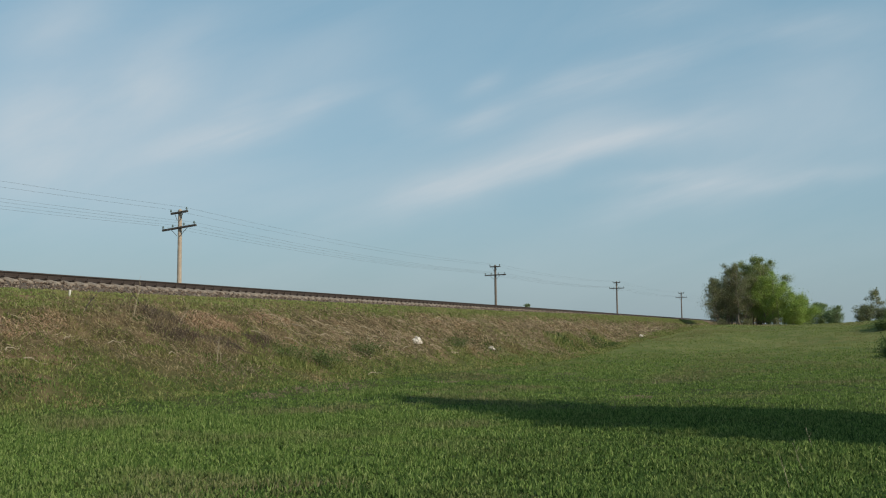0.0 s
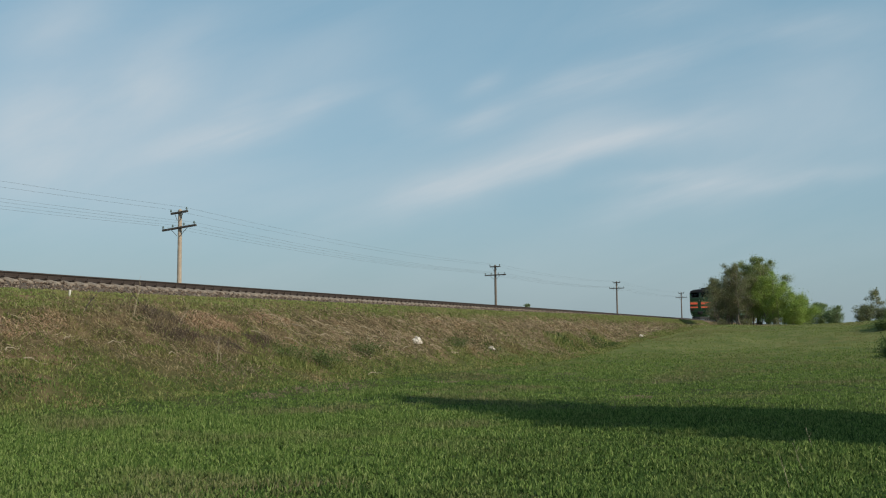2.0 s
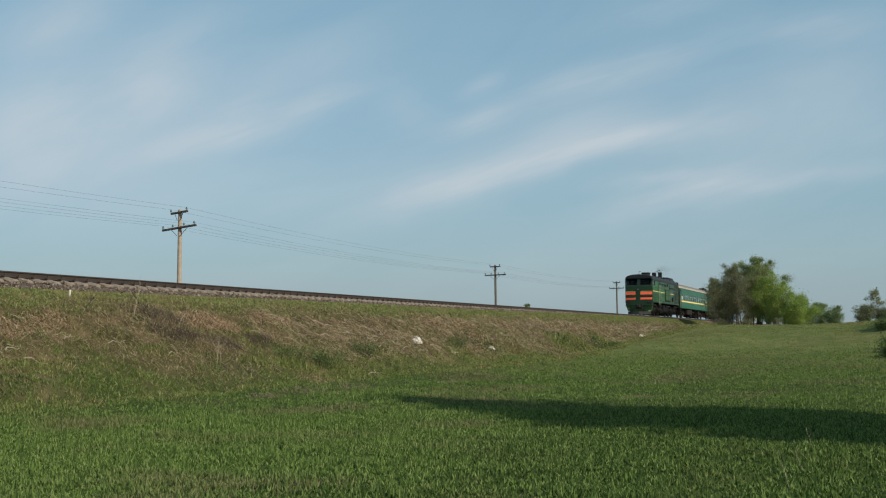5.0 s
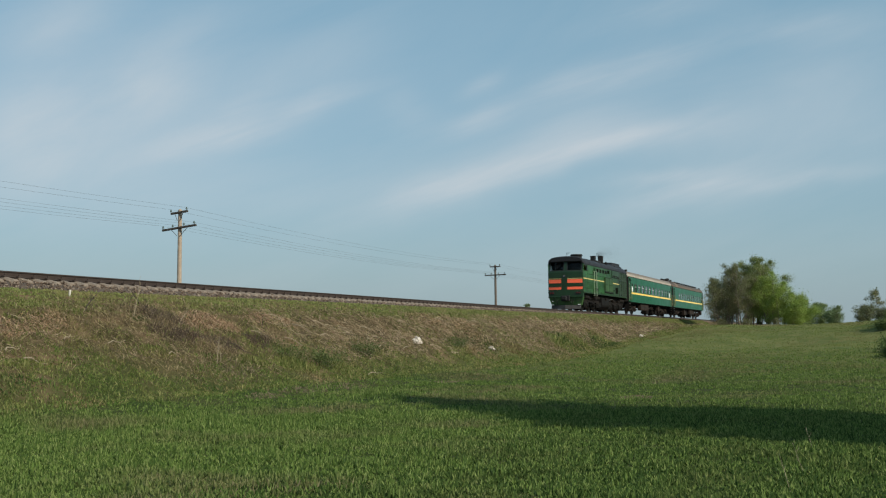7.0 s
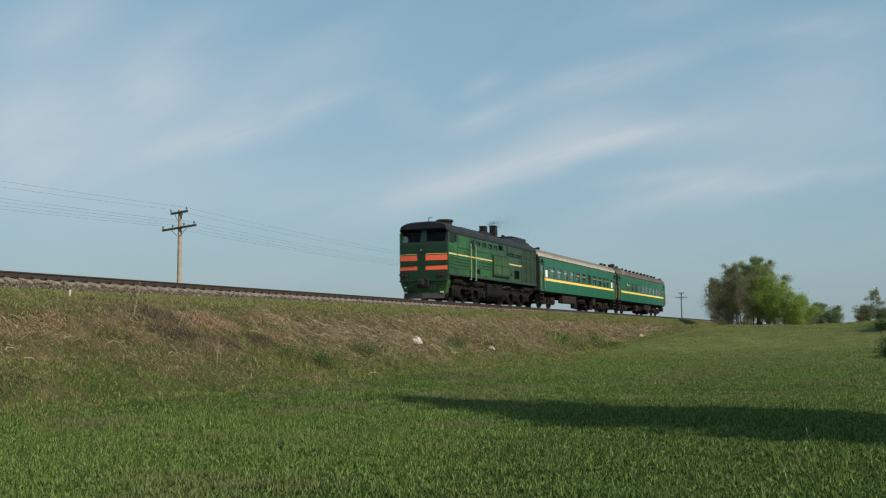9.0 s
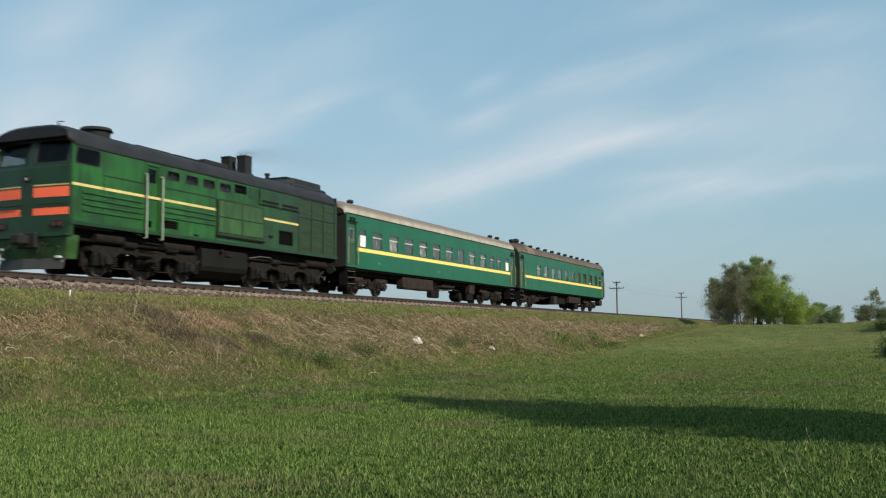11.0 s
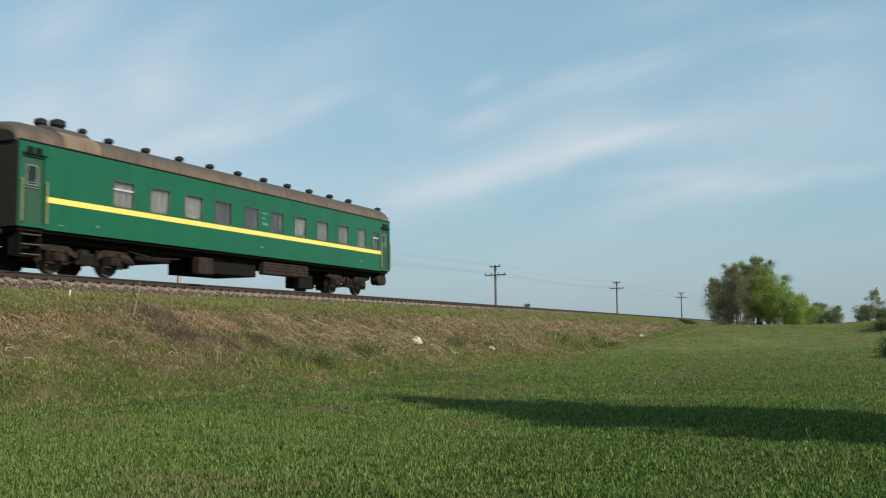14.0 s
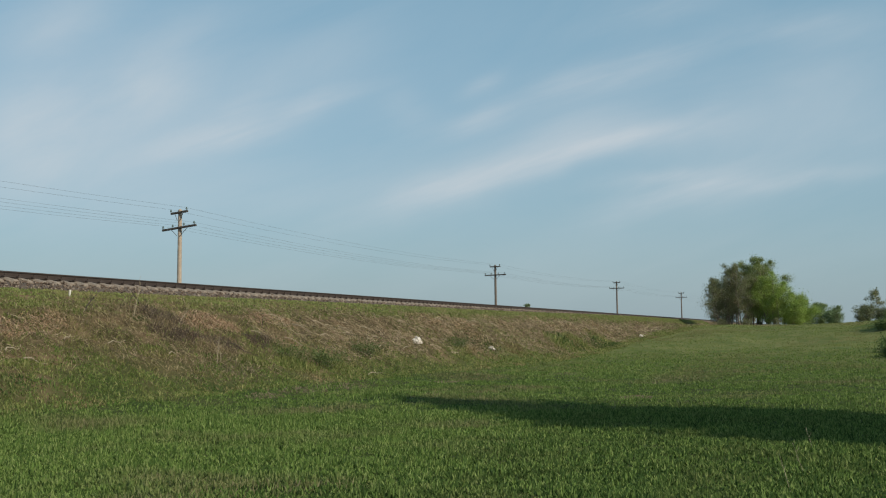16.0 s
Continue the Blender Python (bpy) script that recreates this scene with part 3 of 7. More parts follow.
def tree(x, y, tall, wide, seed, leaf, label, name="tree", trunks=1, leaves=5000, size=0.14, low=0.25, group="", lean=0.0, limbs=0, puff=1.0, cone=0.0, twigs=8):
    """Tapered trunk or stems, limbs, twigs, and an uneven crown of small clumps."""
    r = np.random.RandomState(seed)
    foot = float(height(x, y)) - 0.05
    t = empty(name, label, "tree" if name == "tree" else "bush", group)
    t.matrix_basis = pose(x, y, foot)
    bm = bmesh.new()
    tips, rad = [], []
    for s in range(trunks):
        a0 = r.uniform(0, 6.28)
        spread = 0.0 if trunks == 1 else r.uniform(0.05, 0.42) * wide
        th = tall * ((0.95 - 0.38 * (spread / (0.45 * wide)) ** 2) * r.uniform(0.9, 1.0) if trunks > 1 else 0.9)
        p = Vector((math.cos(a0) * spread * 0.4, math.sin(a0) * spread * 0.4, 0))
        end = Vector((math.cos(a0) * spread + lean * th, math.sin(a0) * spread, th))
        rr = tall * (0.016 if trunks == 1 else 0.010)
        pts = [p.lerp(end, k / 6) + Vector((r.normal(0, 0.03), r.normal(0, 0.03), 0)) * tall * 0.4 * (k > 0) for k in range(7)]
        for k in range(6):
            rod(bm, pts[k], pts[k + 1], rr * (1 - k / 7), rr * (1 - (k + 1) / 7), 7, False)
        n = limbs or (11 if trunks == 1 else 9)
        for b in range(n):
            f = low + (0.98 - low) * (b + r.rand()) / n
            k = min(5, int(f * 6))
            q = pts[k].lerp(pts[k + 1], f * 6 - k)
            a = r.uniform(0, 6.28)
            reach = wide * 0.5 * (0.55 + 0.6 * r.rand()) * (math.sin(math.pi * min(0.97, (f - low) / (1 - low) * 0.8 + 0.18)) ** 0.7) * (0.6 if trunks > 1 else 1) * (1 - cone * f)
            e = q + Vector((math.cos(a) * reach, math.sin(a) * reach, reach * r.uniform(0.35, 0.9)))
            m = q.lerp(e, 0.5) + Vector((0, 0, -reach * 0.08))
            rod(bm, q, m, rr * 0.42 * (1.1 - f), rr * 0.26 * (1.1 - f), 5, False)
            rod(bm, m, e, rr * 0.26 * (1.1 - f), rr * 0.08, 5, False)
            for c in range(twigs):
                w = m.lerp(e, r.rand())
                d = Vector((r.normal(), r.normal(), abs(r.normal()) * 1.1)) * reach * 0.3
                rod(bm, w, w + d, rr * 0.09, rr * 0.03, 4, False)
                tips.append(w + d * 0.8)
                rad.append((reach * r.uniform(0.2, 0.42) + 0.15) * puff)
            tips.append(e)
            rad.append((reach * 0.25 + 0.15) * puff)
        tips.append(pts[6])
        rad.append(wide * 0.08 + 0.15)
    part("trunk", bm, M_BARK, t, smooth=60)
    v, f = leaf_cloud(r, [tuple(q) for q in tips], rad, leaves, size)
    crown = new("crown", quick("crown", v, f, leaf))
    crown.parent = t
    return t


def build_trees():
    thicket = "thicket beside the crossing"
    # the last tree is placed behind to hide the train from the camera
    for x, y, h, w, seed, leaf, n, tr, low in (
            (118, 15.6, 6.0, 3.0, 1, M_LEAF_OLD, 5200, 6, 0.16), (119, 14.6, 7.3, 3.6, 2, M_LEAF_OLD, 7000, 6, 0.18), (118, 13.6, 7.5, 3.6, 9, M_LEAF_OLD, 7600, 6, 0.16), (121, 12.6, 8.2, 3.8, 3, M_LEAF_MID, 10500, 5, 0.14),
            (120, 11.6, 8.5, 3.6, 4, M_LEAF_MID, 11500, 5, 0.14), (121, 10.6, 7.6, 3.6, 10, M_LEAF_MID, 10500, 5, 0.1), (119, 9.9, 6.4, 3.4, 5, M_LEAF, 11500, 5, 0.06), (119, 9.0, 5.0, 3.2, 12, M_LEAF, 9500, 5, 0.02),
            (119, 8.1, 3.6, 3.2, 6, M_LEAF, 9000, 5, 0.0), (120, 7.1, 2.3, 3.0, 7, M_LEAF, 6500, 5, 0.0), (124, 13.4, 7.0, 4.6, 8, M_LEAF_OLD, 8500, 5, 0.05), (123, 15.9, 6.0, 4.0, 14, M_LEAF_OLD, 9500, 6, 0.02)):
        tree(x, y, h * 1.05, w * 1.28, seed, leaf, "young many-stemmed tree in fresh spring leaf" if leaf is M_LEAF else "half-bare many-stemmed tree with grey-brown twigs",
             trunks=tr, leaves=int(n * 2.3), size=0.047, low=low, puff=1.45, group=thicket, twigs=16)
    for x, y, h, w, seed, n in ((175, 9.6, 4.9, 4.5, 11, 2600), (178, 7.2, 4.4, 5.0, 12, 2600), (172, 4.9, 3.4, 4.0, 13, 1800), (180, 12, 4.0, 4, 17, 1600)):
        tree(x, y, h, w, seed, M_LEAF_FAR, "bushy tree behind the dirt road, haze painted into its leaves", name="bush", trunks=4, leaves=n * 2, size=0.12, low=0.0, puff=1.4, group="bushes behind the road")
    for x, y, h, w, seed, n in ((128, 0.6, 2.3, 3.2, 14, 2600), (130, -1.6, 1.9, 4.0, 15, 2400), (126, -4.4, 2.1, 3.6, 18, 2400)):
        tree(x, y, h, w, seed, M_LEAF_DULL, "low grey-green thorny bush on the rise", name="bush", trunks=5, leaves=n * 2, size=0.075, low=0.0, puff=1.3, group="bushes on the rise")
    for x, y, h, w, seed in ((117.2, 15.4, 0.8, 1.6, 51), (117.4, 12.6, 0.7, 1.8, 53), (117.5, 9.4, 0.7, 1.8, 55)):
        tree(x, y, h, w, seed, M_LEAF_OLD, "low tangled undergrowth with grey-brown twigs", name="bush", trunks=6, leaves=700, size=0.05, low=0.0, puff=1.2, group=thicket)
    # dark bushes added to stand for the shadowed patches on the mound
    for x, y, h, w, seed in ((76.0, -1.1, 0.4, 1.8, 61), (79.5, -1.7, 0.45, 2.0, 62), (58.0, -1.3, 0.45, 1.8, 65), (54.5, -1.2, 0.45, 1.8, 64), (61.5, -1.2, 0.4, 1.8, 63)):
        tree(x, y, h, w, seed, M_BUSH, "low bush added as a dark patch on the mound", name="bush", trunks=6, leaves=1900, size=0.05, low=0.0, puff=1.2, group="bushes on the rise")
    for x, y, h, w, seed in ((26.9, 16.3, 0.34, 1.9, 71), (28.2, 16.1, 0.28, 1.6, 72), (32.0, 16.5, 0.26, 1.8, 73), (41.2, 16.7, 0.24, 1.8, 74)):
        tree(x, y, h, w, seed, M_BUSH, "small dark green leafy shrub on the bank", name="bush", trunks=7, leaves=1100, size=0.026, low=0.0, puff=0.9, group="shrubs on the bank")
    tree(131, -1.0, 4.2, 2.0, 16, M_LEAF_OLD, "thin sapling with a few tufts of leaves", leaves=1500, size=0.075, low=0.5)
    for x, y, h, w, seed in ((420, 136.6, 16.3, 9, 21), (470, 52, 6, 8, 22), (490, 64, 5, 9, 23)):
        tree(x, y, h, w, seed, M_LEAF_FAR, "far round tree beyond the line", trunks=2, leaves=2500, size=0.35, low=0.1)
    # the tree whose long shadow lies across the meadow
    tree(13.4, -8.7, 15.5, 8.0, 31, M_LEAF, "tall leafy tree at the edge of the meadow", leaves=22000, size=0.19, low=0.36, limbs=40, puff=1.0, cone=0.75, trunks=1, lean=0.23)
    # unseen bushes and tree, added to cast shadows onto the right of the meadow
    for x, y, h, w, seed in ((52.0, -5.6, 4.5, 1.8, 66), (56.5, -5.9, 4.7, 1.8, 67), (76.0, -4.8, 4.1, 2.6, 68), (83.0, -5.0, 3.9, 2.6, 69)):
        tree(x, y, h, w, seed, M_BUSH, "unseen bush added to shade the edge of the meadow", name="bush", trunks=6, leaves=5200, size=0.09, low=0.0, puff=1.3, group="bushes on the rise")
    tree(70.0, -16.0, 9.0, 8.0, 32, M_LEAF, "unseen leafy tree added to shade the edge of the meadow", leaves=14000, size=0.18, low=0.1, trunks=3)


M_LEAF_DULL = foliage("dull_green_leaves", [(0.12, 0.14, 0.075), (0.17, 0.19, 0.10), (0.20, 0.20, 0.13)], through_light=0.4)
M_BUSH = foliage("dark_bush_leaves", [(0.06, 0.09, 0.034), (0.105, 0.145, 0.05), (0.16, 0.20, 0.075)], through_light=0.3)
M_LEAF_MID = foliage("mixed_leaves", [(0.18, 0.225, 0.082), (0.245, 0.295, 0.10), (0.30, 0.325, 0.14)], through_light=0.5)
build_trees()


# ---- grass ----
def blades(r, x, y, tall, wide, per, splay, lie=0.0, comb=None):
    """Tufts of bent blades at x, y; comb: the heading, in degrees, towards which they lie."""
    n = len(x)
    x, y = np.repeat(x, per), np.repeat(y, per)
    k = n * per
    tall, wide = np.repeat(tall, per) * r.uniform(0.6, 1.3, k), np.repeat(wide, per) * r.uniform(0.7, 1.3, k)
    x, y = x + r.normal(0, 1, k) * tall * 0.35, y + r.normal(0, 1, k) * tall * 0.35
    z = height(x, y) - 0.01
    a, b = r.uniform(0, 6.283, k), r.uniform(0, 6.283, k)
    if comb is not None:
        b = np.radians(r.normal(comb, 58, k))
    lean = np.abs(r.normal(0, splay, k)) + lie
    top = np.cos(np.clip(lean, 0, 1.5)) * tall
    out = np.sin(np.clip(lean, 0, 1.5)) * tall
    base = np.stack([x, y, z], 1)
    side = np.stack([np.cos(a), np.sin(a), 0 * a], 1) * wide[:, None] * 0.5
    way = np.stack([np.cos(b), np.sin(b), 0 * b], 1)
    mid = base + way * (out * 0.35)[:, None] + np.array([0, 0, 1]) * (top * 0.5)[:, None]
    tip = base + way * out[:, None] + np.array([0, 0, 1]) * top[:, None]
    if comb is not None:
        mid[:, 2] = height(mid[:, 0], mid[:, 1]) + top * 0.55
        tip[:, 2] = height(tip[:, 0], tip[:, 1]) + top * 0.45
    v = np.stack([base, mid - side, mid + side, tip], 1).reshape(-1, 3)
    f = (4 * np.arange(k)[:, None, None] + np.array([[0, 2, 1], [1, 2, 3]])[None]).reshape(-1, 3)
    return v, f


def strands(r, x, y, long, wide):
    """Dead stems that lie on the slope, combed down it, each one bowed a little."""
    n = len(x)
    turn = np.radians(r.normal(-45, 38, n))
    way = np.stack([np.cos(turn), np.sin(turn)], 1)
    lift = r.uniform(0.02, 0.11, n)
    rows = []
    for k, f in enumerate((-0.5, -0.15, 0.2, 0.5)):
        p = np.stack([x, y], 1) + way * (long * f)[:, None] + r.normal(0, 0.02, (n, 2)) * (1 + long)[:, None]
        z = height(p[:, 0], p[:, 1]) + lift * (0.4 + 1.2 * r.rand(n)) * (1.2 if k in (1, 2) else 0.7)
        side = np.stack([-way[:, 1] * 0.35, way[:, 0] * 0.35, np.full(n, 0.9)], 1) * (wide * (1.0, 1.0, 0.8, 0.45)[k] * 0.5)[:, None]
        q = np.concatenate([p, z[:, None]], 1)
        rows += [q - side, q + side]
    v = np.stack(rows, 1).reshape(-1, 3)
    one = np.array([t for k in (0, 2, 4) for t in ((k, k + 1, k + 3), (k, k + 3, k + 2))])
    return v, (8 * np.arange(n)[:, None, None] + one[None]).reshape(-1, 3)


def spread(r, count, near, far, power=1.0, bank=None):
    """Random meadow places inside the camera's view wedge, out to a distance; denser where near."""
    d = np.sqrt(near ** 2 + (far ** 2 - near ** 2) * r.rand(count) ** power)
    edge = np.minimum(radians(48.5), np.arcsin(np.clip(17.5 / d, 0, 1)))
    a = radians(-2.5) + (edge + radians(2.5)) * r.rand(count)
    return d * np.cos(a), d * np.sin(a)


def clumped(r, x, y, size):
    """Draws places together into small clumps with bare gaps between."""
    n = len(x) // 4
    k = r.randint(0, n, len(x))
    d = size * r.uniform(0.6, 1.4, n)[k]
    return x[k] + r.normal(0, 1, len(x)) * d, y[k] + r.normal(0, 1, len(x)) * d, r.uniform(0.6, 1.45, n)[k]


def join(parts):
    vs, fs, n = [], [], 0
    for v, f in parts:
        vs.append(v), fs.append(f + n)
        n += len(v)
    return np.concatenate(vs), np.concatenate(fs)


M_STEMS = foliage("dead_stem_straw", [(0.05, 0.04, 0.03), (0.12, 0.088, 0.058), (0.19, 0.14, 0.09), (0.10, 0.08, 0.045), (0.30, 0.23, 0.155), (0.46, 0.38, 0.27)], through_light=0.05)


def build_grass():
    r = np.random.RandomState(8)
    sets = []
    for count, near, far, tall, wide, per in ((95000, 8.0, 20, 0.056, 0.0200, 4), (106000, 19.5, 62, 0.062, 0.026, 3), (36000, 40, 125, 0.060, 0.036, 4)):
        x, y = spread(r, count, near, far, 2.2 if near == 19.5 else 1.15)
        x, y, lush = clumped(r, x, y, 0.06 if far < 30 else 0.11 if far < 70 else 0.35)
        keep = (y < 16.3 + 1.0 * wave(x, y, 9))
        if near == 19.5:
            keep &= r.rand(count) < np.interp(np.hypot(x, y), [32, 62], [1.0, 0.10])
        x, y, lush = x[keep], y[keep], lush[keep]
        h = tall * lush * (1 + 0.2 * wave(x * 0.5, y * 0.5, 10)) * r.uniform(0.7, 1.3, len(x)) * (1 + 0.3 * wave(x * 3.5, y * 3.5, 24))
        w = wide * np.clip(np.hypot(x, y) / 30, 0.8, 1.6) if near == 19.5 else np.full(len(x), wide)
        # same blades, given darker greens at low x and low y
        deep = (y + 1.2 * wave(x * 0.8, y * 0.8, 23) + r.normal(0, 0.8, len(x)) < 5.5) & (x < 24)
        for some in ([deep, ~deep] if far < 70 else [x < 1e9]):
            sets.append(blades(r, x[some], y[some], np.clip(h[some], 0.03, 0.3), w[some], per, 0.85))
    v, f = sets.pop()
    tagged(new("far_grass", quick("far_grass", v, f, M_GRASS_FAR)), "yellowish short grass on the rise", "grass", kind="stuff")
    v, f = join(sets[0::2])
    tagged(new("darker_grass", quick("darker_grass", v, f, M_GRASS_DARK)), "darker green blades in the near part of the meadow", "herbs", kind="stuff")
    v, f = join(sets[1::2])
    tagged(new("meadow_grass", quick("meadow_grass", v, f, M_GRASS)), "short fresh green grass and weeds of the meadow", "grass", kind="stuff")
    # bright short grass along the shoulder of the bank
    count = 32000
    x = 8 + 130 * r.rand(count) ** 1.35
    y = r.uniform(18.75, 20.9, count) + 0.16 * wave(x, x * 0, 16)
    v, f = blades(r, x, y, 0.06 * r.uniform(0.6, 1.5, count), 0.014 + 0.0007 * x, 4, 0.9)
    tagged(new("verge_grass", quick("verge_grass", v, f, M_VERGE)), "bright short grass along the top of the bank", "grass", kind="stuff")
    # weeds on the slope, thinner on its upper part
    count = 76000
    x = 8 + 125 * r.rand(count) ** 1.45
    y = r.uniform(14.6, 19.5, count)
    x, y, lush = clumped(r, x, y, 0.09)
    want = np.interp(y, [14.6, 16.8, 17.8, 18.6, 19.5], [1.0, 0.95, 0.72, 0.40, 0.5]) + 0.25 * np.clip((26 - x) / 10, 0, 1)
    keep = 0.5 + 0.45 * wave(x * 0.6, y * 0.9, 14) + r.normal(0, 0.22, count) < want
    x, y, lush = x[keep], y[keep], lush[keep]
    v, f = blades(r, x, y, 0.10 * lush * r.uniform(0.6, 1.4, len(x)), 0.009 + 0.00055 * x, 3, 0.9, 0.35)
    tagged(new("bank_weeds", quick("bank_weeds", v, f, M_WEED)), "patchy green weeds on the railway bank", "weeds", kind="stuff")
    # dry thatch, combed down the bank
    count = 74000
    x = 8 + 125 * r.rand(count) ** 1.4
    y = r.uniform(15.4, 19.5, count)
    want = np.interp(y, [15.4, 16.6, 17.6, 18.4, 19.5], [0.12, 0.35, 0.65, 1.0, 0.75]) - 0.10 * np.clip((28 - x) / 8, 0, 1)
    keep = 0.5 - 0.45 * wave(x * 0.6, y * 0.9, 14) + r.normal(0, 0.22, count) < want
    x, y = x[keep], y[keep]
    v, f = blades(r, x, y, r.uniform(0.12, 0.42, len(x)), 0.007 + 0.0004 * x, 2, 0.4, 0.95, -42)
    tagged(new("dry_thatch", quick("dry_thatch", v, f, M_STRAW)), "brown dry grass lying on the railway bank", "dry grass", kind="stuff")

    # longer dead stems lying across the slope
    count = 8500
    x = 11 + 85 * r.rand(count) ** 1.3
    y = r.uniform(15.9, 18.9, count)
    want = np.interp(y, [15.9, 16.8, 17.6, 19.3], [-0.5, 0.0, 0.35, 0.5]) + np.interp(x, [14, 26, 34, 90], [-1.3, -0.6, 0.2, 0.1])
    keep = 0.7 * wave(x * 0.9, y * 0.8, 18) + r.normal(0, 0.3, count) < want
    x, y = x[keep], y[keep]
    v, f = strands(r, x, y, r.uniform(0.12, 0.65, len(x)) ** 1.2, 0.005 + 0.00026 * x)
    tagged(new("dead_stems", quick("dead_stems", v, f, M_STEMS)), "long pale dead stems lying on the bank", "dry stems", kind="stuff")


build_grass()


# ---- train materials ----
M_LOCO = material("loco_green_paint", (0.019, 0.104, 0.015), 0.38, other=(0.012, 0.040, 0.010), var=0.95, scale=1.3, fine=22, bump=0.05, speck=0.18, soot=0.74, streak=0.7)
M_LOCO_PANEL = material("faded_green_paint", (0.040, 0.105, 0.026), 0.5, other=(0.020, 0.055, 0.015), var=0.8, scale=1.8, fine=20, bump=0.05, soot=0.5, streak=0.6)
# darker copy of the side green; the nose's weaker sunlight is in the colour
M_LOCO_DIM = material("dimmed_loco_green", (0.010, 0.038, 0.009), 0.36, other=(0.004, 0.015, 0.004), var=0.6, scale=1.5, fine=22, bump=0.05)
M_LOCO_ROOF = material("loco_roof_grey", (0.021, 0.021, 0.026), 0.6, other=(0.010, 0.0095, 0.010), var=0.9, scale=1.2, fine=25, bump=0.1, spec=0.3)
M_SOOT = material("sooty_steel", (0.008, 0.0077, 0.0085), 0.85, other=(0.014, 0.0128, 0.0125), scale=3, fine=30)
M_ORANGE = material("signal_orange", (1.0, 0.155, 0.070), 0.6, other=(1.0, 0.125, 0.05), var=0.5, scale=3, bump=0.03, speck=0.1)
M_YELLOW = material("stripe_yellow", (0.97, 0.66, 0.15), 0.32, other=(0.90, 0.57, 0.11), var=0.5, scale=2, bump=0.03, speck=0.1)
M_PALE = material("loco_stripe_cream", (0.66, 0.52, 0.20), 0.5, other=(0.40, 0.30, 0.11), var=0.6, scale=2.5, bump=0.03)
M_CAR = material("coach_green_paint", (0.006, 0.099, 0.046), 0.38, other=(0.006, 0.078, 0.037), var=0.5, scale=0.9, fine=18, bump=0.04, speck=0.12, streak=0.15)
M_CAR_ROOF_PALE = material("pale_dusty_roof", (0.40, 0.355, 0.30), 0.7, other=(0.26, 0.215, 0.17), var=0.7, scale=1.2, fine=14, bump=0.1, streak=0.35)
M_CAR_ROOF_BROWN = material("brown_dusty_roof", (0.135, 0.097, 0.072), 0.75, other=(0.078, 0.054, 0.041), var=0.8, scale=1.3, fine=16, bump=0.1, streak=0.5)
M_PATCH = material("rusty_roof_sheet", (0.19, 0.135, 0.092), 0.75, other=(0.12, 0.082, 0.056), var=0.7, scale=1.6, fine=16, bump=0.1, streak=0.4)
# near-black brown for the coach end walls and roof ends
M_ROOF_END = material("dark_coach_end", (0.022, 0.018, 0.0155), 0.9, other=(0.012, 0.010, 0.009), scale=3)
M_UNDER = material("underframe_black", (0.010, 0.009, 0.009), 0.95, other=(0.018, 0.015, 0.013), scale=2.5, fine=25, spec=0.12)
M_DUST = material("dusty_running_gear", (0.036, 0.026, 0.021), 0.9, other=(0.013, 0.010, 0.0085), var=0.9, scale=4, fine=30, bump=0.3, spec=0.2)
M_GEAR = material("greasy_running_gear", (0.012, 0.010, 0.0095), 0.85, other=(0.024, 0.019, 0.015), var=0.8, scale=5, fine=30, bump=0.3, spec=0.12)
M_GEAR_DUSTY = material("dusty_greasy_gear", (0.015, 0.0142, 0.0135), 0.85, other=(0.007, 0.0065, 0.006), var=1.0, scale=6, fine=30, bump=0.3, spec=0.2)
M_WHEEL = material("wheel_steel", (0.050, 0.042, 0.036), 0.65, 0.2, other=(0.024, 0.02, 0.017), scale=6)
M_BRIGHT = material("worn_bright_steel", (0.17, 0.16, 0.145), 0.5, 0.4, scale=8, bump=0.05)
M_RAILING = material("ochre_handrail", (0.29, 0.25, 0.12), 0.5, scale=5, bump=0.05)
M_SEAL = material("window_rubber", (0.022, 0.022, 0.021), 0.6, scale=5, bump=0.05)
M_SASH = material("dull_window_sash", (0.055, 0.085, 0.066), 0.6, other=(0.035, 0.05, 0.04), scale=5, bump=0.05)
M_DOOR = material("grimy_door_green", (0.020, 0.082, 0.044), 0.6, other=(0.030, 0.050, 0.032), var=0.8, scale=2.2, fine=18, bump=0.05, streak=0.4)
M_FADED = material("washed_out_green", (0.020, 0.150, 0.078), 0.6, other=(0.008, 0.10, 0.048), var=0.9, scale=9, bump=0.0)
M_WFRAME = material("window_aluminium", (0.60, 0.60, 0.58), 0.45, 0.3, scale=6, bump=0.05)
M_GUARD = material("dull_guard_metal", (0.16, 0.19, 0.16), 0.6, scale=6, bump=0.05)
M_BLIND = material("grey_blind", (0.115, 0.108, 0.100), 0.9, other=(0.07, 0.066, 0.060), scale=3)
# near-black sheet puts the interior's shade behind panes that have no blind
M_DARK_SHEET = material("dark_window_sheet", (0.034, 0.027, 0.023), 0.9, other=(0.014, 0.012, 0.010), scale=3)
M_FROST = material("white_frosted_pane", (0.86, 0.87, 0.86), 0.5, scale=3, bump=0.0)
# near-black base colour puts the interiors' shade into their surfaces
M_INSIDE = material("shade_black_interior", (0.018, 0.016, 0.015), 0.9, scale=2)
M_MARK = material("pale_lettering", (0.11, 0.30, 0.21), 0.6, scale=9, bump=0.0)
M_WHITE = material("white_edge_paint", (0.72, 0.72, 0.68), 0.6, other=(0.4, 0.38, 0.35), scale=5)
M_REDLAMP = material("dark_lamp_glass", (0.10, 0.02, 0.015), 0.25, scale=5, bump=0.0)
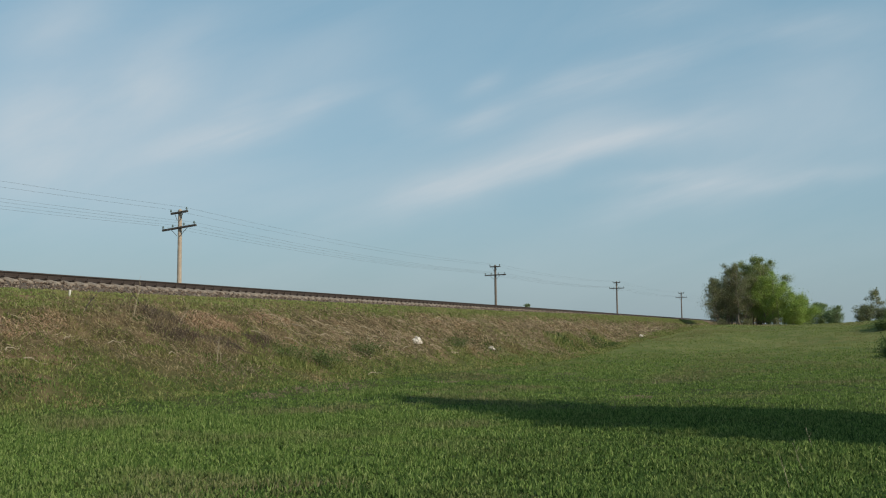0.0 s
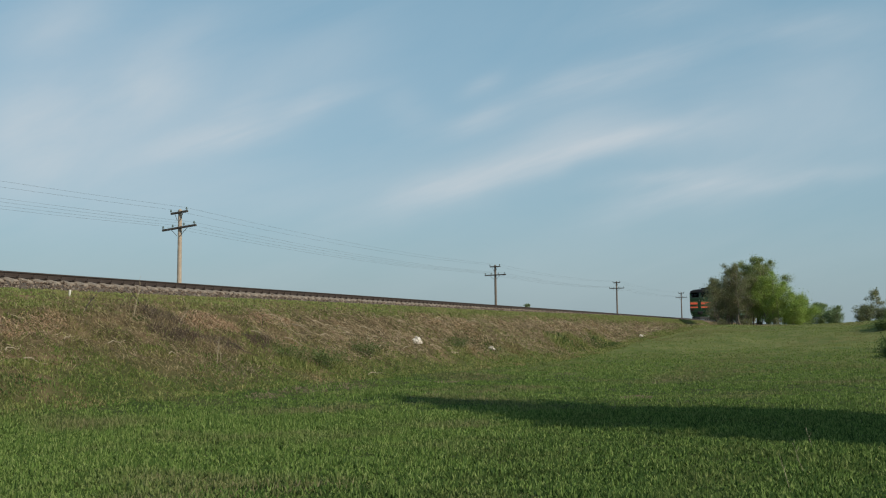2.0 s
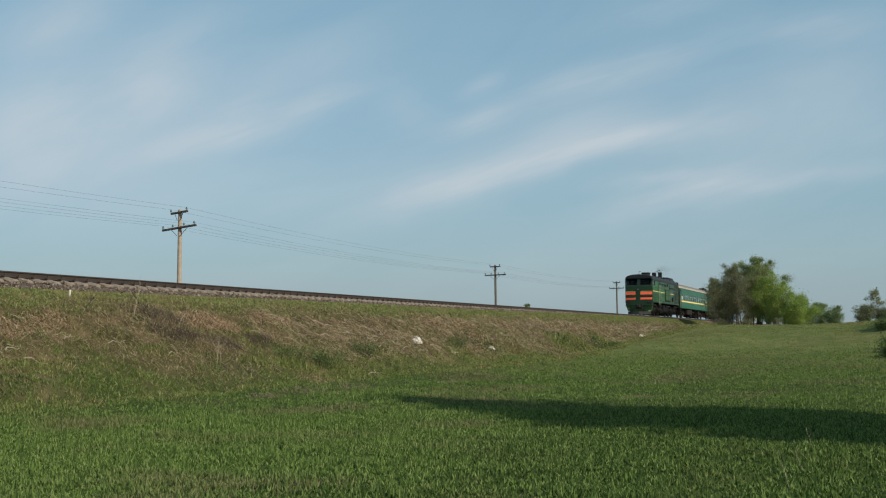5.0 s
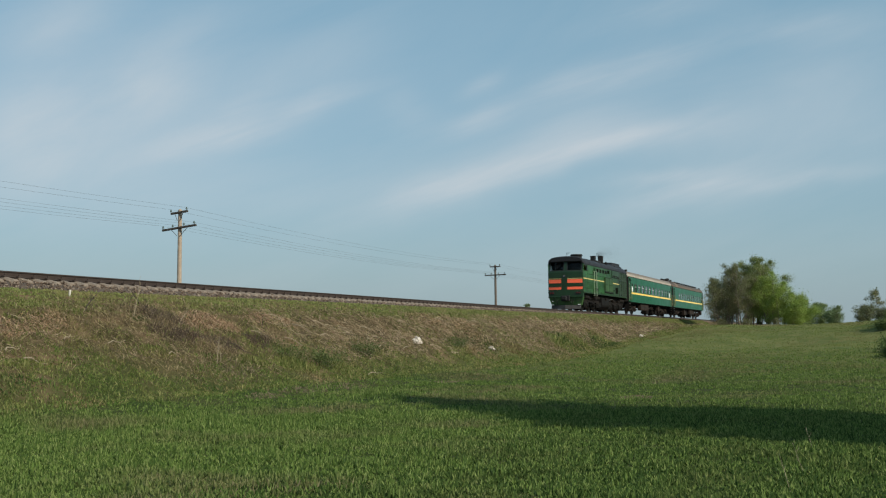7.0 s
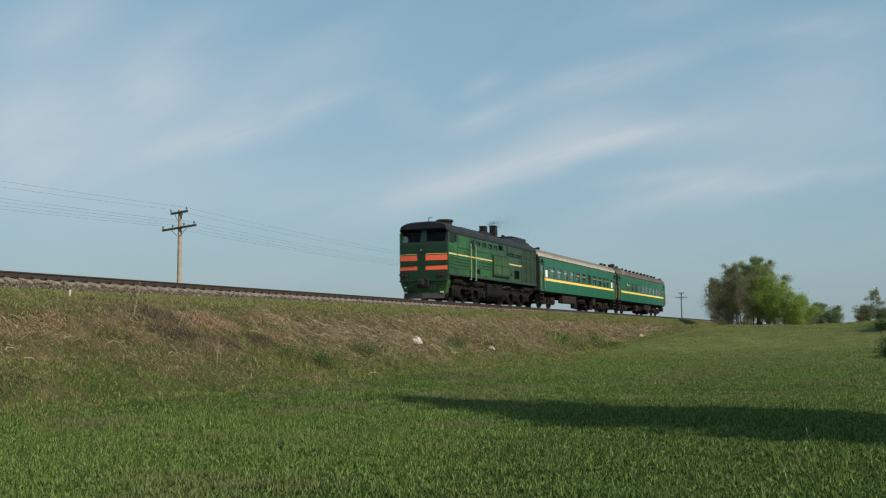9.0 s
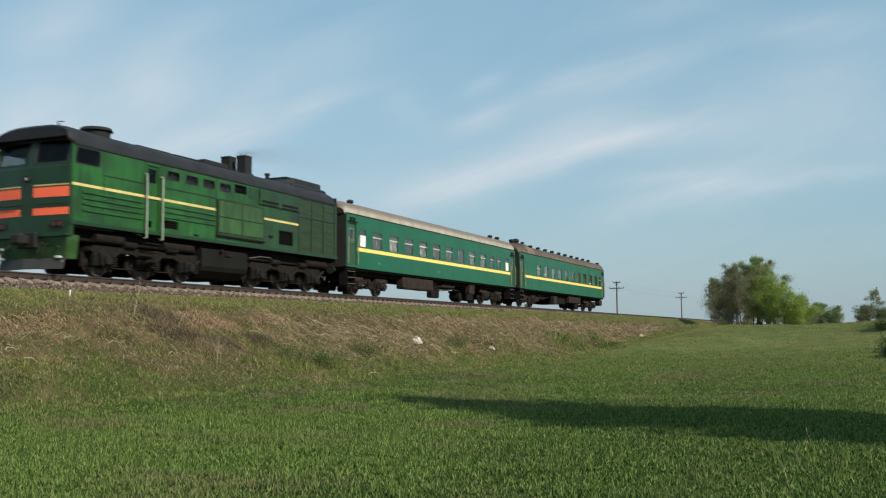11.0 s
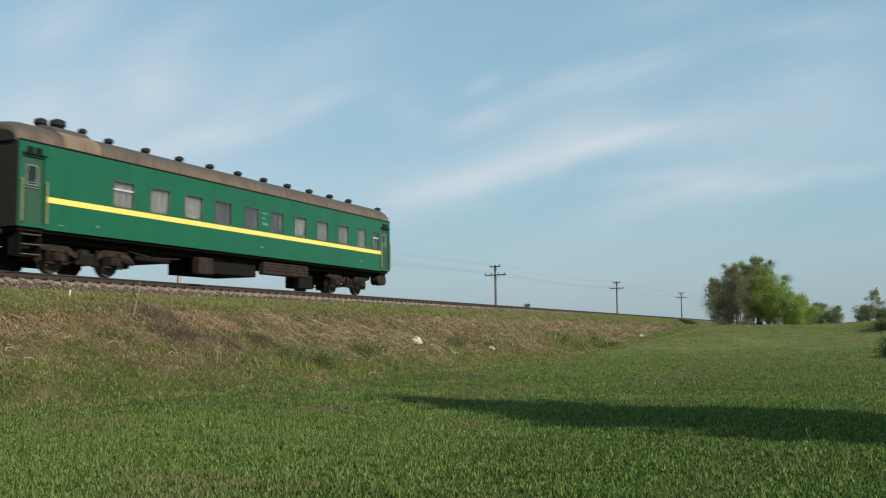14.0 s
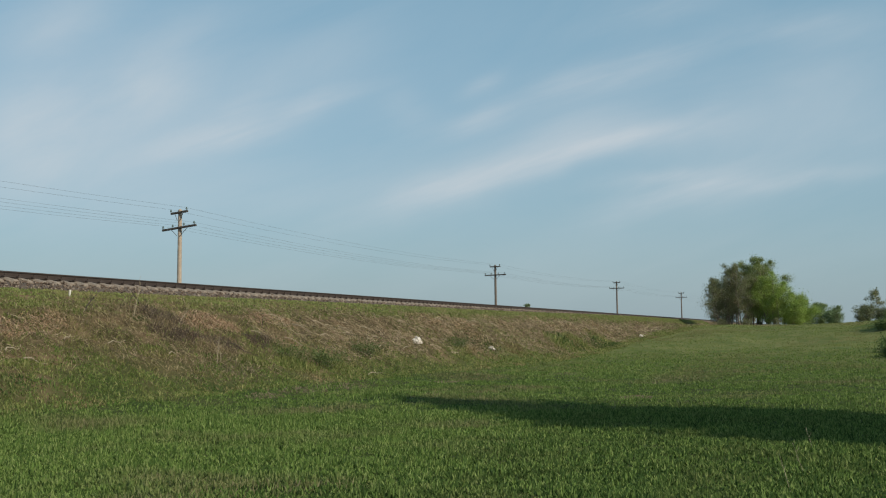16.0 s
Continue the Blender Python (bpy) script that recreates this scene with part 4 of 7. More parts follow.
M_LENS = material("headlamp_glass", (0.38, 0.40, 0.41), 0.15, scale=5, bump=0.0)


def two_tone(mat, low, high, top):
    """Colours the crown of a roof with a darker tone above a wavering line."""
    nt = mat.node_tree
    p = nt.nodes["Principled BSDF"]
    co, sep, n = nt.nodes.new("ShaderNodeTexCoord"), nt.nodes.new("ShaderNodeSeparateXYZ"), nt.nodes.new("ShaderNodeTexNoise")
    n.inputs["Scale"].default_value, n.inputs["Detail"].default_value = 1.5, 4
    nt.links.new(co.outputs["Object"], sep.inputs[0])
    nt.links.new(co.outputs["Object"], n.inputs["Vector"])
    add = nt.nodes.new("ShaderNodeMath")
    add.operation = "MULTIPLY_ADD"
    add.inputs[1].default_value = 0.12
    nt.links.new(n.outputs["Fac"], add.inputs[0])
    nt.links.new(sep.outputs["Z"], add.inputs[2])
    fac = nt.nodes.new("ShaderNodeMapRange")
    fac.inputs[1].default_value, fac.inputs[2].default_value, fac.inputs[4].default_value = low, high, 0.85
    nt.links.new(add.outputs[0], fac.inputs[0])
    mx = nt.nodes.new("ShaderNodeMixRGB")
    nt.links.new(fac.outputs[0], mx.inputs[0])
    nt.links.new(p.inputs["Base Color"].links[0].from_socket, mx.inputs[1])
    mx.inputs[2].default_value = (*top, 1)
    nt.links.new(mx.outputs[0], p.inputs["Base Color"])


two_tone(M_CAR_ROOF_PALE, 3.86, 4.06, (0.12, 0.095, 0.078))
two_tone(M_CAR_ROOF_BROWN, 3.86, 4.12, (0.055, 0.044, 0.037))


def glass_material(name="window_glass", tint=(0.80, 0.84, 0.83), ior=1.45):
    m = bpy.data.materials.new(name)
    m.use_nodes = True
    p = m.node_tree.nodes["Principled BSDF"]
    p.inputs["Base Color"].default_value = (*tint, 1)
    p.inputs["Roughness"].default_value = 0.03
    p.inputs["Transmission Weight"].default_value = 1.0
    p.inputs["IOR"].default_value = ior
    return m


M_GLASS = glass_material()
# grey tint and low IOR put the cab's inner darkness into the panes
M_GLASS_CAB = glass_material("darkened_cab_glass", (0.40, 0.44, 0.44), 1.2)


# ---- train builders; x runs back along the train, the side seen is at -y, z from the rail head ----
def panel(bm, us, vs, holes, place, depth):
    """A sheet with thickness and real openings: place(u, v, d) gives the point at depth d."""
    us = sorted({*us, *[h[0] for h in holes], *[h[1] for h in holes]})
    vs = sorted({*vs, *[h[2] for h in holes], *[h[3] for h in holes]})
    cache = {}

    def vert(i, j, d):
        if (i, j, d) not in cache:
            cache[i, j, d] = bm.verts.new(place(us[i], vs[j], depth if d else 0.0))
        return cache[i, j, d]

    def solid(i, j):
        if not (0 <= i < len(us) - 1 and 0 <= j < len(vs) - 1):
            return False
        u, v = (us[i] + us[i + 1]) / 2, (vs[j] + vs[j + 1]) / 2
        return not any(h[0] < u < h[1] and h[2] < v < h[3] for h in holes)

    for i in range(len(us) - 1):
        for j in range(len(vs) - 1):
            if not solid(i, j):
                continue
            for d in (0, 1):
                bm.faces.new([vert(i, j, d), vert(i + 1, j, d), vert(i + 1, j + 1, d), vert(i, j + 1, d)])
            for di, dj, p, q in ((-1, 0, (i, j), (i, j + 1)), (1, 0, (i + 1, j), (i + 1, j + 1)), (0, -1, (i, j), (i + 1, j)), (0, 1, (i, j + 1), (i + 1, j + 1))):
                if not solid(i + di, j + dj):
                    bm.faces.new([vert(*p, 0), vert(*q, 0), vert(*q, 1), vert(*p, 1)])
    bmesh.ops.recalc_face_normals(bm, faces=bm.faces)


def rounded(u0, u1, v0, v1, r, n=3):
    """Points round a rectangle with round corners."""
    out = []
    for cu, cv, a0 in ((u1 - r, v1 - r, 0), (u0 + r, v1 - r, 90), (u0 + r, v0 + r, 180), (u1 - r, v0 + r, 270)):
        for k in range(n + 1):
            a = radians(a0 + 90 * k / n)
            out.append((cu + r * math.cos(a), cv + r * math.sin(a)))
    return out


def ring_frame(bm, u0, u1, v0, v1, r, w, place, proud=0.012, back=0.05):
    """A rounded window frame, w wide, standing proud of its wall."""
    outer, inner = rounded(u0 - w * 0.4, u1 + w * 0.4, v0 - w * 0.4, v1 + w * 0.4, r + w * 0.4), rounded(u0 + w, u1 - w, v0 + w, v1 - w, max(0.01, r - w * 0.3))
    loops = [[bm.verts.new(place(u, v, d)) for u, v in pts] for pts, d in ((outer, 0.0), (outer, -proud), (inner, -proud), (inner, back))]
    n = len(outer)
    for a, b in zip(loops, loops[1:]):
        for i in range(n):
            bm.faces.new([a[i], a[(i + 1) % n], b[(i + 1) % n], b[i]])
    bmesh.ops.recalc_face_normals(bm, faces=bm.faces)


def slab(bm, u0, u1, v0, v1, place, d0, d1):
    """A thin plate between depths d0 and d1 on a wall."""
    pts = [bm.verts.new(place(u, v, d)) for d in (d0, d1) for u, v in ((u0, v0), (u1, v0), (u1, v1), (u0, v1))]
    for f in ((0, 1, 2, 3), (4, 5, 6, 7), (0, 1, 5, 4), (1, 2, 6, 5), (2, 3, 7, 6), (3, 0, 4, 7)):
        bm.faces.new([pts[i] for i in f])
    bmesh.ops.recalc_face_normals(bm, faces=bm.faces)


def on_side(sign, half):
    """Place on a vertical side wall: u along, v up, d inwards."""
    return lambda u, v, d: Vector((u, sign * (half - d), v))


def window(parent, u0, u1, v0, v1, place, style, bar=None, r=0.08):
    """Frame, pane, and what hangs behind it; style: blind, curtain, frost or open."""
    bm = bmesh.new()
    ring_frame(bm, u0, u1, v0, v1, r, 0.020, place, 0.008)
    w = part("window", bm, M_SASH, parent)
    bm = bmesh.new()
    slab(bm, u0 + 0.01, u1 - 0.01, v0 + 0.01, v1 - 0.01, place, 0.022, 0.028)
    pane = part("pane", bm, M_GLASS, w)
    pane.visible_shadow = False
    if bar:
        bm = bmesh.new()
        slab(bm, u0 + 0.03, u1 - 0.03, bar - 0.024, bar + 0.024, place, 0.000, 0.020)
        part("transom_bar", bm, M_WFRAME, w, "light metal bar across the window")
    if style == "frost":
        bm = bmesh.new()
        slab(bm, u0 + 0.025, u1 - 0.025, v0 + 0.02, v0 + (v1 - v0) * 0.66, place, 0.004, 0.018)
        part("lower_pane", bm, M_FROST, w, "white frosted lower pane")
    if style in ("blind", "curtain", "frost"):
        bm = bmesh.new()
        n = 9
        rows = []
        for k in range(n + 1):
            u = u0 + (u1 - u0) * k / n
            rows.append([place(u, v, 0.10 + 0.012 * math.sin(k * 2.4)) for v in (v0, v1)])
        vs = [[bm.verts.new(q) for q in row] for row in rows]
        for a, b in zip(vs, vs[1:]):
            bm.faces.new([a[0], b[0], b[1], a[1]])
        bmesh.ops.solidify(bm, geom=bm.faces[:], thickness=0.006)
        # the near-black sheet takes the place of the darkness behind a bare pane
        part("blind", bm, M_BLIND if style == "blind" else M_DARK_SHEET, w)
    return w


WHEELSETS = []


def wheel_mesh(radius):
    """One axle with its two flanged wheels."""
    bm = bmesh.new()
    rod(bm, (0, -1.02, 0), (0, 1.02, 0), 0.08, 0.08, 12)
    for s in (-1, 1):
        prof = [(0.72, radius + 0.03), (0.75, radius + 0.03), (0.765, radius), (0.87, radius - 0.008), (0.87, radius - 0.075), (0.83, radius - 0.09), (0.80, 0.17), (0.86, 0.15),
                (0.86, 0.02), (0.70, 0.02), (0.70, 0.15), (0.76, 0.17), (0.74, radius - 0.09), (0.72, radius - 0.075)]
        rings = []
        for k in range(24):
            a = 2 * math.pi * k / 24
            rings.append([(q * math.cos(a), s * y, q * math.sin(a)) for y, q in prof])
        rings.append(rings[0])
        loft(bm, rings, cap=False)
    bmesh.ops.remove_doubles(bm, verts=bm.verts, dist=0.0005)
    bmesh.ops.recalc_face_normals(bm, faces=bm.faces)
    bm.normal_update()
    return mesh_of("wheelset", bm, M_WHEEL, 35)


WHEEL_LOCO, WHEEL_COACH = wheel_mesh(0.525), wheel_mesh(0.475)


def add_wheels(bogie, xs, radius):
    for x in xs:
        w = new("wheelset", WHEEL_LOCO if radius > 0.5 else WHEEL_COACH)
        w.parent = bogie
        WHEELSETS.append((w, x, radius))


def coach_bogie(parent, u, flip):
    """Two-axle bogie: pressed frame, springs in pairs, axle boxes, brake beams."""
    f = -1 if flip else 1
    bm = bmesh.new()
    for s in (-1, 1):
        y = s * 1.02
        outline = [(-1.95, 0.72), (-1.85, 0.84), (-0.75, 0.84), (-0.5, 0.68), (0.5, 0.68), (0.75, 0.84), (1.85, 0.84), (1.95, 0.72), (1.6, 0.66), (0.8, 0.64), (0.45, 0.5), (-0.45, 0.5), (-0.8, 0.64), (-1.6, 0.66)]
        loft(bm, [[(x, y + d, z) for x, z in outline] for d in (-0.07, 0.07)])
    box(bm, (-0.25, -1.0, 0.62), (0.25, 1.0, 0.82), 0.03)
    for x in (-1.66, 1.66):
        box(bm, (x - 0.07, -1.05, 0.66), (x + 0.07, 1.05, 0.82), 0.02)
    bogie = part("bogie", bm, M_DUST, parent, "dusty brown two-axle bogie", at=pose(u, 0, 0, 0, 0, 180 if flip else 0))
    for s in (-1, 1):
        for x in (-1.2, 1.2):
            bm = bmesh.new()
            box(bm, (x - 0.17, s * 1.10 - 0.14, 0.34), (x + 0.17, s * 1.10 + 0.14, 0.62), 0.05)
            rod(bm, (x, s * 1.2, 0.475), (x, s * 1.29, 0.475), 0.14, 0.12, 12)
            box(bm, (x - 0.45, s * 1.05 - 0.06, 0.27), (x + 0.45, s * 1.05 + 0.06, 0.35), 0.02)
            part("axle_box", bm, M_DUST, bogie)
            for dx in (-0.36, 0.36):
                bm = bmesh.new()
                for k in range(5):
                    rod(bm, (x + dx, s * 1.05, 0.36 + k * 0.065), (x + dx, s * 1.05, 0.405 + k * 0.065), 0.105, 0.105, 10)
                rod(bm, (x + dx, s * 1.05, 0.35), (x + dx, s * 1.05, 0.72), 0.075, 0.075, 8)
                part("spring", bm, M_GEAR, bogie)
        bm = bmesh.new()
        rod(bm, (-0.35, s * 1.18, 0.38), (-0.35, s * 1.18, 0.80), 0.045, 0.045, 8)
        rod(bm, (0.35, s * 1.18, 0.38), (0.35, s * 1.18, 0.80), 0.045, 0.045, 8)
        box(bm, (-0.5, s * 1.12 - 0.05, 0.30), (0.5, s * 1.12 + 0.05, 0.42), 0.02)
        for k in range(6):
            box(bm, (-0.42 + k * 0.03, s * 1.06 - 0.09, 0.42 + k * 0.035), (0.42 - k * 0.03, s * 1.06 + 0.09, 0.45 + k * 0.035))
        part("leaf_spring", bm, M_GEAR, bogie)
        bm = bmesh.new()
        for x in (-1.74, -0.62, 0.62, 1.74):
            box(bm, (x - 0.06, s * 0.80 - 0.06, 0.30), (x + 0.06, s * 0.80 + 0.06, 0.68), 0.02)
        rod(bm, (-1.7, s * 0.9, 0.36), (1.7, s * 0.9, 0.40), 0.022, 0.022, 6)
        part("brake_rigging", bm, M_GEAR, bogie)
    bm = bmesh.new()
    rod(bm, (2.1, -0.85, 0.52), (2.1, -0.3, 0.52), 0.20, 0.20, 14)
    rod(bm, (2.1, -0.92, 0.52), (2.1, -0.85, 0.52), 0.12, 0.2, 14)
    box(bm, (1.7, -0.7, 0.5), (2.1, -0.5, 0.6), 0.02)
    part("axle_generator" if not flip else "brake_cylinder", bm, M_DUST, bogie)
    add_wheels(bogie, (-1.2, 1.2), 0.475)
    return bogie


def roof_arc(half, eave, crown, n=12, drop=0.0):
    """Cross points of a rounded roof from one eave to the other."""
    out = []
    for k in range(n + 1):
        a = math.pi * k / n
        c = math.cos(a)
        y = -half * math.copysign(abs(c) ** 0.62, c)
        out.append((y, eave + (crown - eave) * math.sin(a) ** 0.80 - drop))
    return out


def mushroom(parent, x, y, z, s=1.0):
    bm = bmesh.new()
    rod(bm, (x, y, z - 0.14), (x, y, z + 0.10 * s), 0.08 * s, 0.08 * s, 10)
    rod(bm, (x, y, z + 0.06 * s), (x, y, z + 0.12 * s), 0.11 * s, 0.165 * s, 12)
    rod(bm, (x, y, z + 0.12 * s), (x, y, z + 0.21 * s), 0.165 * s, 0.155 * s, 12)
    rod(bm, (x, y, z + 0.21 * s), (x, y, z + 0.25 * s), 0.155 * s, 0.07 * s, 12)
    return part("roof_vent", bm, M_SOOT, parent, "dark mushroom-shaped roof ventilator", smooth=40)


def coach_base(label, windows, roof_mat, tail_steps=True):
    L, H = 23.6, 1.54
    low, eave, crown = 1.22, 3.66, 4.33
    c = empty("passenger_coach", label, "railway coach", "coaches of the train")
    doors = [(0.16, 0.96, 1.30, 3.22), (L - 0.96, L - 0.16, 1.30, 3.22)]
    for sign in (-1, 1):
        place = on_side(sign, H)
        bm = bmesh.new()
        panel(bm, [0.02, L - 0.02, 6, 12, 18], [low, eave, 1.6], [w[:2] + (2.20, 3.02) for w in windows] + doors, place, 0.06)
        part("side_wall", bm, M_CAR, c)
        for u0, u1, style, bar in windows:
            window(c, u0, u1, 2.20, 3.02, place, style, 2.745 if bar else None)
        bm = bmesh.new()
        slab(bm, 1.04, L - 0.98, 1.985, 2.15, place, -0.004, 0.004)
        part("stripe", bm, M_YELLOW, c, "bright yellow waist stripe")
        bm = bmesh.new()
        slab(bm, 0.02, L - 0.02, eave - 0.018, eave + 0.016, place, -0.024, 0.004)
        part("rain_gutter", bm, M_UNDER, c)
        bm = bmesh.new()
        slab(bm, 1.0, L - 1.0, low - 0.03, low + 0.03, place, -0.008, 0.01)
        part("sill_strip", bm, M_CAR, c)
        for u0, u1, z0, z1 in doors:
            bm = bmesh.new()
            panel(bm, [u0 + 0.004, u1 - 0.004], [z0 + 0.004, z1 - 0.004, 1.9, 2.35], [(u0 + 0.2, u1 - 0.2, 2.42, 2.98)], lambda u, v, d: place(u, v, d + 0.05), 0.04)
            door = part("door", bm, M_DOOR, c)
            bm = bmesh.new()
            slab(bm, u0 + 0.2, u1 - 0.2, 2.42, 2.98, place, 0.065, 0.071)
            pane = part("pane", bm, M_GLASS, door)
            pane.visible_shadow = False
            bm = bmesh.new()
            ring_frame(bm, u0 + 0.19, u1 - 0.19, 2.41, 2.99, 0.04, 0.03, lambda u, v, d: place(u, v, d + 0.05))
            for k in range(3):
                slab(bm, u0 + 0.14, u1 - 0.14, 2.33 + k * 0.075, 2.352 + k * 0.075, place, 0.02, 0.04)
            part("window_guard", bm, M_GUARD, door)
            bm = bmesh.new()
            slab(bm, u0 - 0.02, u1 + 0.06, 3.27, 3.31, place, -0.06, 0.0)
            part("drip_ledge", bm, M_UNDER, c)
            bm = bmesh.new()
            for k in range(2):
                slab(bm, u0 + 0.13 + k * 0.32, u0 + 0.38 + k * 0.32, 3.33, 3.50, place, -0.012, 0.006)
            part("door_lamp_housing", bm, M_UNDER, c)
            for u in (u0 - 0.06, u1 + 0.07):
                bm = bmesh.new()
                tube(bm, [place(u, 1.36, 0.0), place(u, 1.36, -0.06), place(u, 2.55, -0.06), place(u, 2.55, 0.0)], 0.022, 8)
                part("handrail", bm, M_RAILING, c, "ochre door handrail")
            if u0 > 2 and not tail_steps:
                continue
            bm = bmesh.new()
            for u in (u0 + 0.02, u1 - 0.05):
                slab(bm, u, u + 0.03, 0.42, 1.26, place, 0.05, 0.45)
            slab(bm, u0, u1, 0.42, 1.26, place, 0.44, 0.46)
            steps = part("entry_steps", bm, M_UNDER, c)
            for k in range(3):
                bm = bmesh.new()
                slab(bm, u0 + 0.05, u1 - 0.05, 0.45 + k * 0.28, 0.47 + k * 0.28, place, 0.03, 0.30)
                part("tread", bm, M_BRIGHT, steps, "worn bright step tread")
    # end walls with gangways
    for x, way in ((0.0, -1), (L, 1)):
        bm = bmesh.new()
        panel(bm, [-H + 0.02, H - 0.02], [low, 3.2, eave], [(-0.42, 0.42, 1.3, 3.2)], lambda u, v, d: Vector((x - way * d, u, v)), 0.06)
        part("end_wall", bm, M_ROOF_END, c)
        bm = bmesh.new()
        for k in range(6):
            w = 0.60 if k % 2 else 0.66
            a, b = x + way * (0.002 + 0.075 * k), x + way * (0.075 + 0.075 * k)
            ring = [(-w, 1.15), (w, 1.15), (w, 3.35), (0.4, 3.48), (-0.4, 3.48), (-w, 3.35)]
            loft(bm, [[(a, y, z) for y, z in ring], [(b, y, z) for y, z in ring]])
        part("gangway_bellows", bm, M_UNDER, c, "dark folded gangway bellows")
        bm = bmesh.new()
        box(bm, (min(x, x + way * 0.45), -0.14, 0.92), (max(x, x + way * 0.45), 0.14, 1.16), 0.04)
        box(bm, (min(x + way * 0.3, x + way * 0.47), -0.2, 0.88), (max(x + way * 0.3, x + way * 0.47), 0.2, 1.2), 0.05)
        part("coupler", bm, M_SOOT, c)
        for y in (-0.9, 0.9):
            bm = bmesh.new()
            rod(bm, (x, y, 1.08), (x + way * 0.32, y, 1.08), 0.09, 0.08, 10)
            rod(bm, (x + way * 0.32, y, 1.08), (x + way * 0.37, y, 1.08), 0.2, 0.2, 14)
            part("buffer", bm, M_SOOT, c)
    # roof, rounded down at both ends
    bm = bmesh.new()
    rings = []
    for u, f, dr in ((-0.02, 0.93, 0.30), (0.05, 0.97, 0.16), (0.2, 0.99, 0.06), (0.5, 1.0, 0.0), (5, 1, 0), (10, 1, 0), (15, 1, 0), (20, 1, 0), (L - 0.5, 1, 0), (L - 0.2, 0.99, 0.06), (L - 0.05, 0.97, 0.16), (L + 0.02, 0.93, 0.30)):
        arc = roof_arc((H + 0.015) * f, eave, crown - dr)
        rings.append([(u, y, z) for y, z in arc] + [(u, y * 0.98, z - 0.05) for y, z in reversed(arc)])
    loft(bm, rings)
    part("roof", bm, roof_mat, c, "dusty curved roof", smooth=40)
    for x in (-0.03, L + 0.03):
        bm = bmesh.new()
        arc = roof_arc(H * 0.935, eave - 0.03, crown - 0.31)
        loft(bm, [[(x + d, y, z) for y, z in arc] for d in (-0.02, 0.02)])
        part("roof_end", bm, M_ROOF_END, c, "dark brown rounded roof end")
    for x in np.arange(2.4, L - 1, 2.35):
        bm = bmesh.new()
        arc = roof_arc(H + 0.018, eave, crown + 0.006, 12)
        loft(bm, [[(x + d, y, z) for y, z in arc] for d in (-0.02, 0.02)], closed=False, cap=False)
        bmesh.ops.solidify(bm, geom=bm.faces[:], thickness=0.006)
        part("roof_seam", bm, roof_mat, c)
    bm = bmesh.new()
    box(bm, (0.1, -1.46, 1.10), (L - 0.1, 1.46, 1.25), 0.02)
    part("floor", bm, M_UNDER, c)
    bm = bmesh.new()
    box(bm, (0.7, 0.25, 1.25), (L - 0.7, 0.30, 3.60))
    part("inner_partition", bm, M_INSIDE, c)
    bm = bmesh.new()
    box(bm, (0.3, -0.22, 0.80), (L - 0.3, 0.22, 1.12), 0.03)
    for s in (-1, 1):
        box(bm, (1.0, s * 1.05 - 0.06, 0.90), (L - 1.0, s * 1.05 + 0.06, 1.12), 0.02)
    for x in np.arange(5.2, L - 5, 1.4):
        box(bm, (x - 0.05, -1.2, 0.92), (x + 0.05, 1.2, 1.10), 0.01)
    part("underframe", bm, M_UNDER, c)
    coach_bogie(c, 3.2, False)
    coach_bogie(c, L - 3.45, True)
    return c


def marks(parent, u, rows, half=1.54):
    """Rows of small pale bars in place of stencilled writing."""
    r = random.Random(int(u * 10))
    place = on_side(-1, half)
    for z, w, h in rows:
        bm = bmesh.new()
        x = u
        while x < u + w:
            k = r.uniform(0.03, 0.08)
            slab(bm, x, min(x + k, u + w), z, z + h, place, -0.003, 0.002)
            x += k + 0.02
        part("stencil_mark", bm, M_MARK, parent, "row of small pale stencilled marks")


def ribbed_box(name, parent, lo, hi, mat, ribs=0, across=False):
    bm = bmesh.new()
    box(bm, lo, hi, 0.03)
    for k in range(ribs):
        if across:
            x = lo[0] + (hi[0] - lo[0]) * (k + 0.7) / (ribs + 0.4)
            box(bm, (x - 0.06, lo[1] - 0.012, hi[2] - 0.42), (x + 0.06, lo[1] + 0.01, hi[2] - 0.16), 0.005)
        else:
            z = lo[2] + (hi[2] - lo[2]) * (k + 0.5) / ribs
            box(bm, (lo[0] + 0.05, lo[1] - 0.02, z - 0.02), (hi[0] - 0.05, lo[1] + 0.01, z + 0.02), 0.006)
    return part(name, bm, mat, parent)


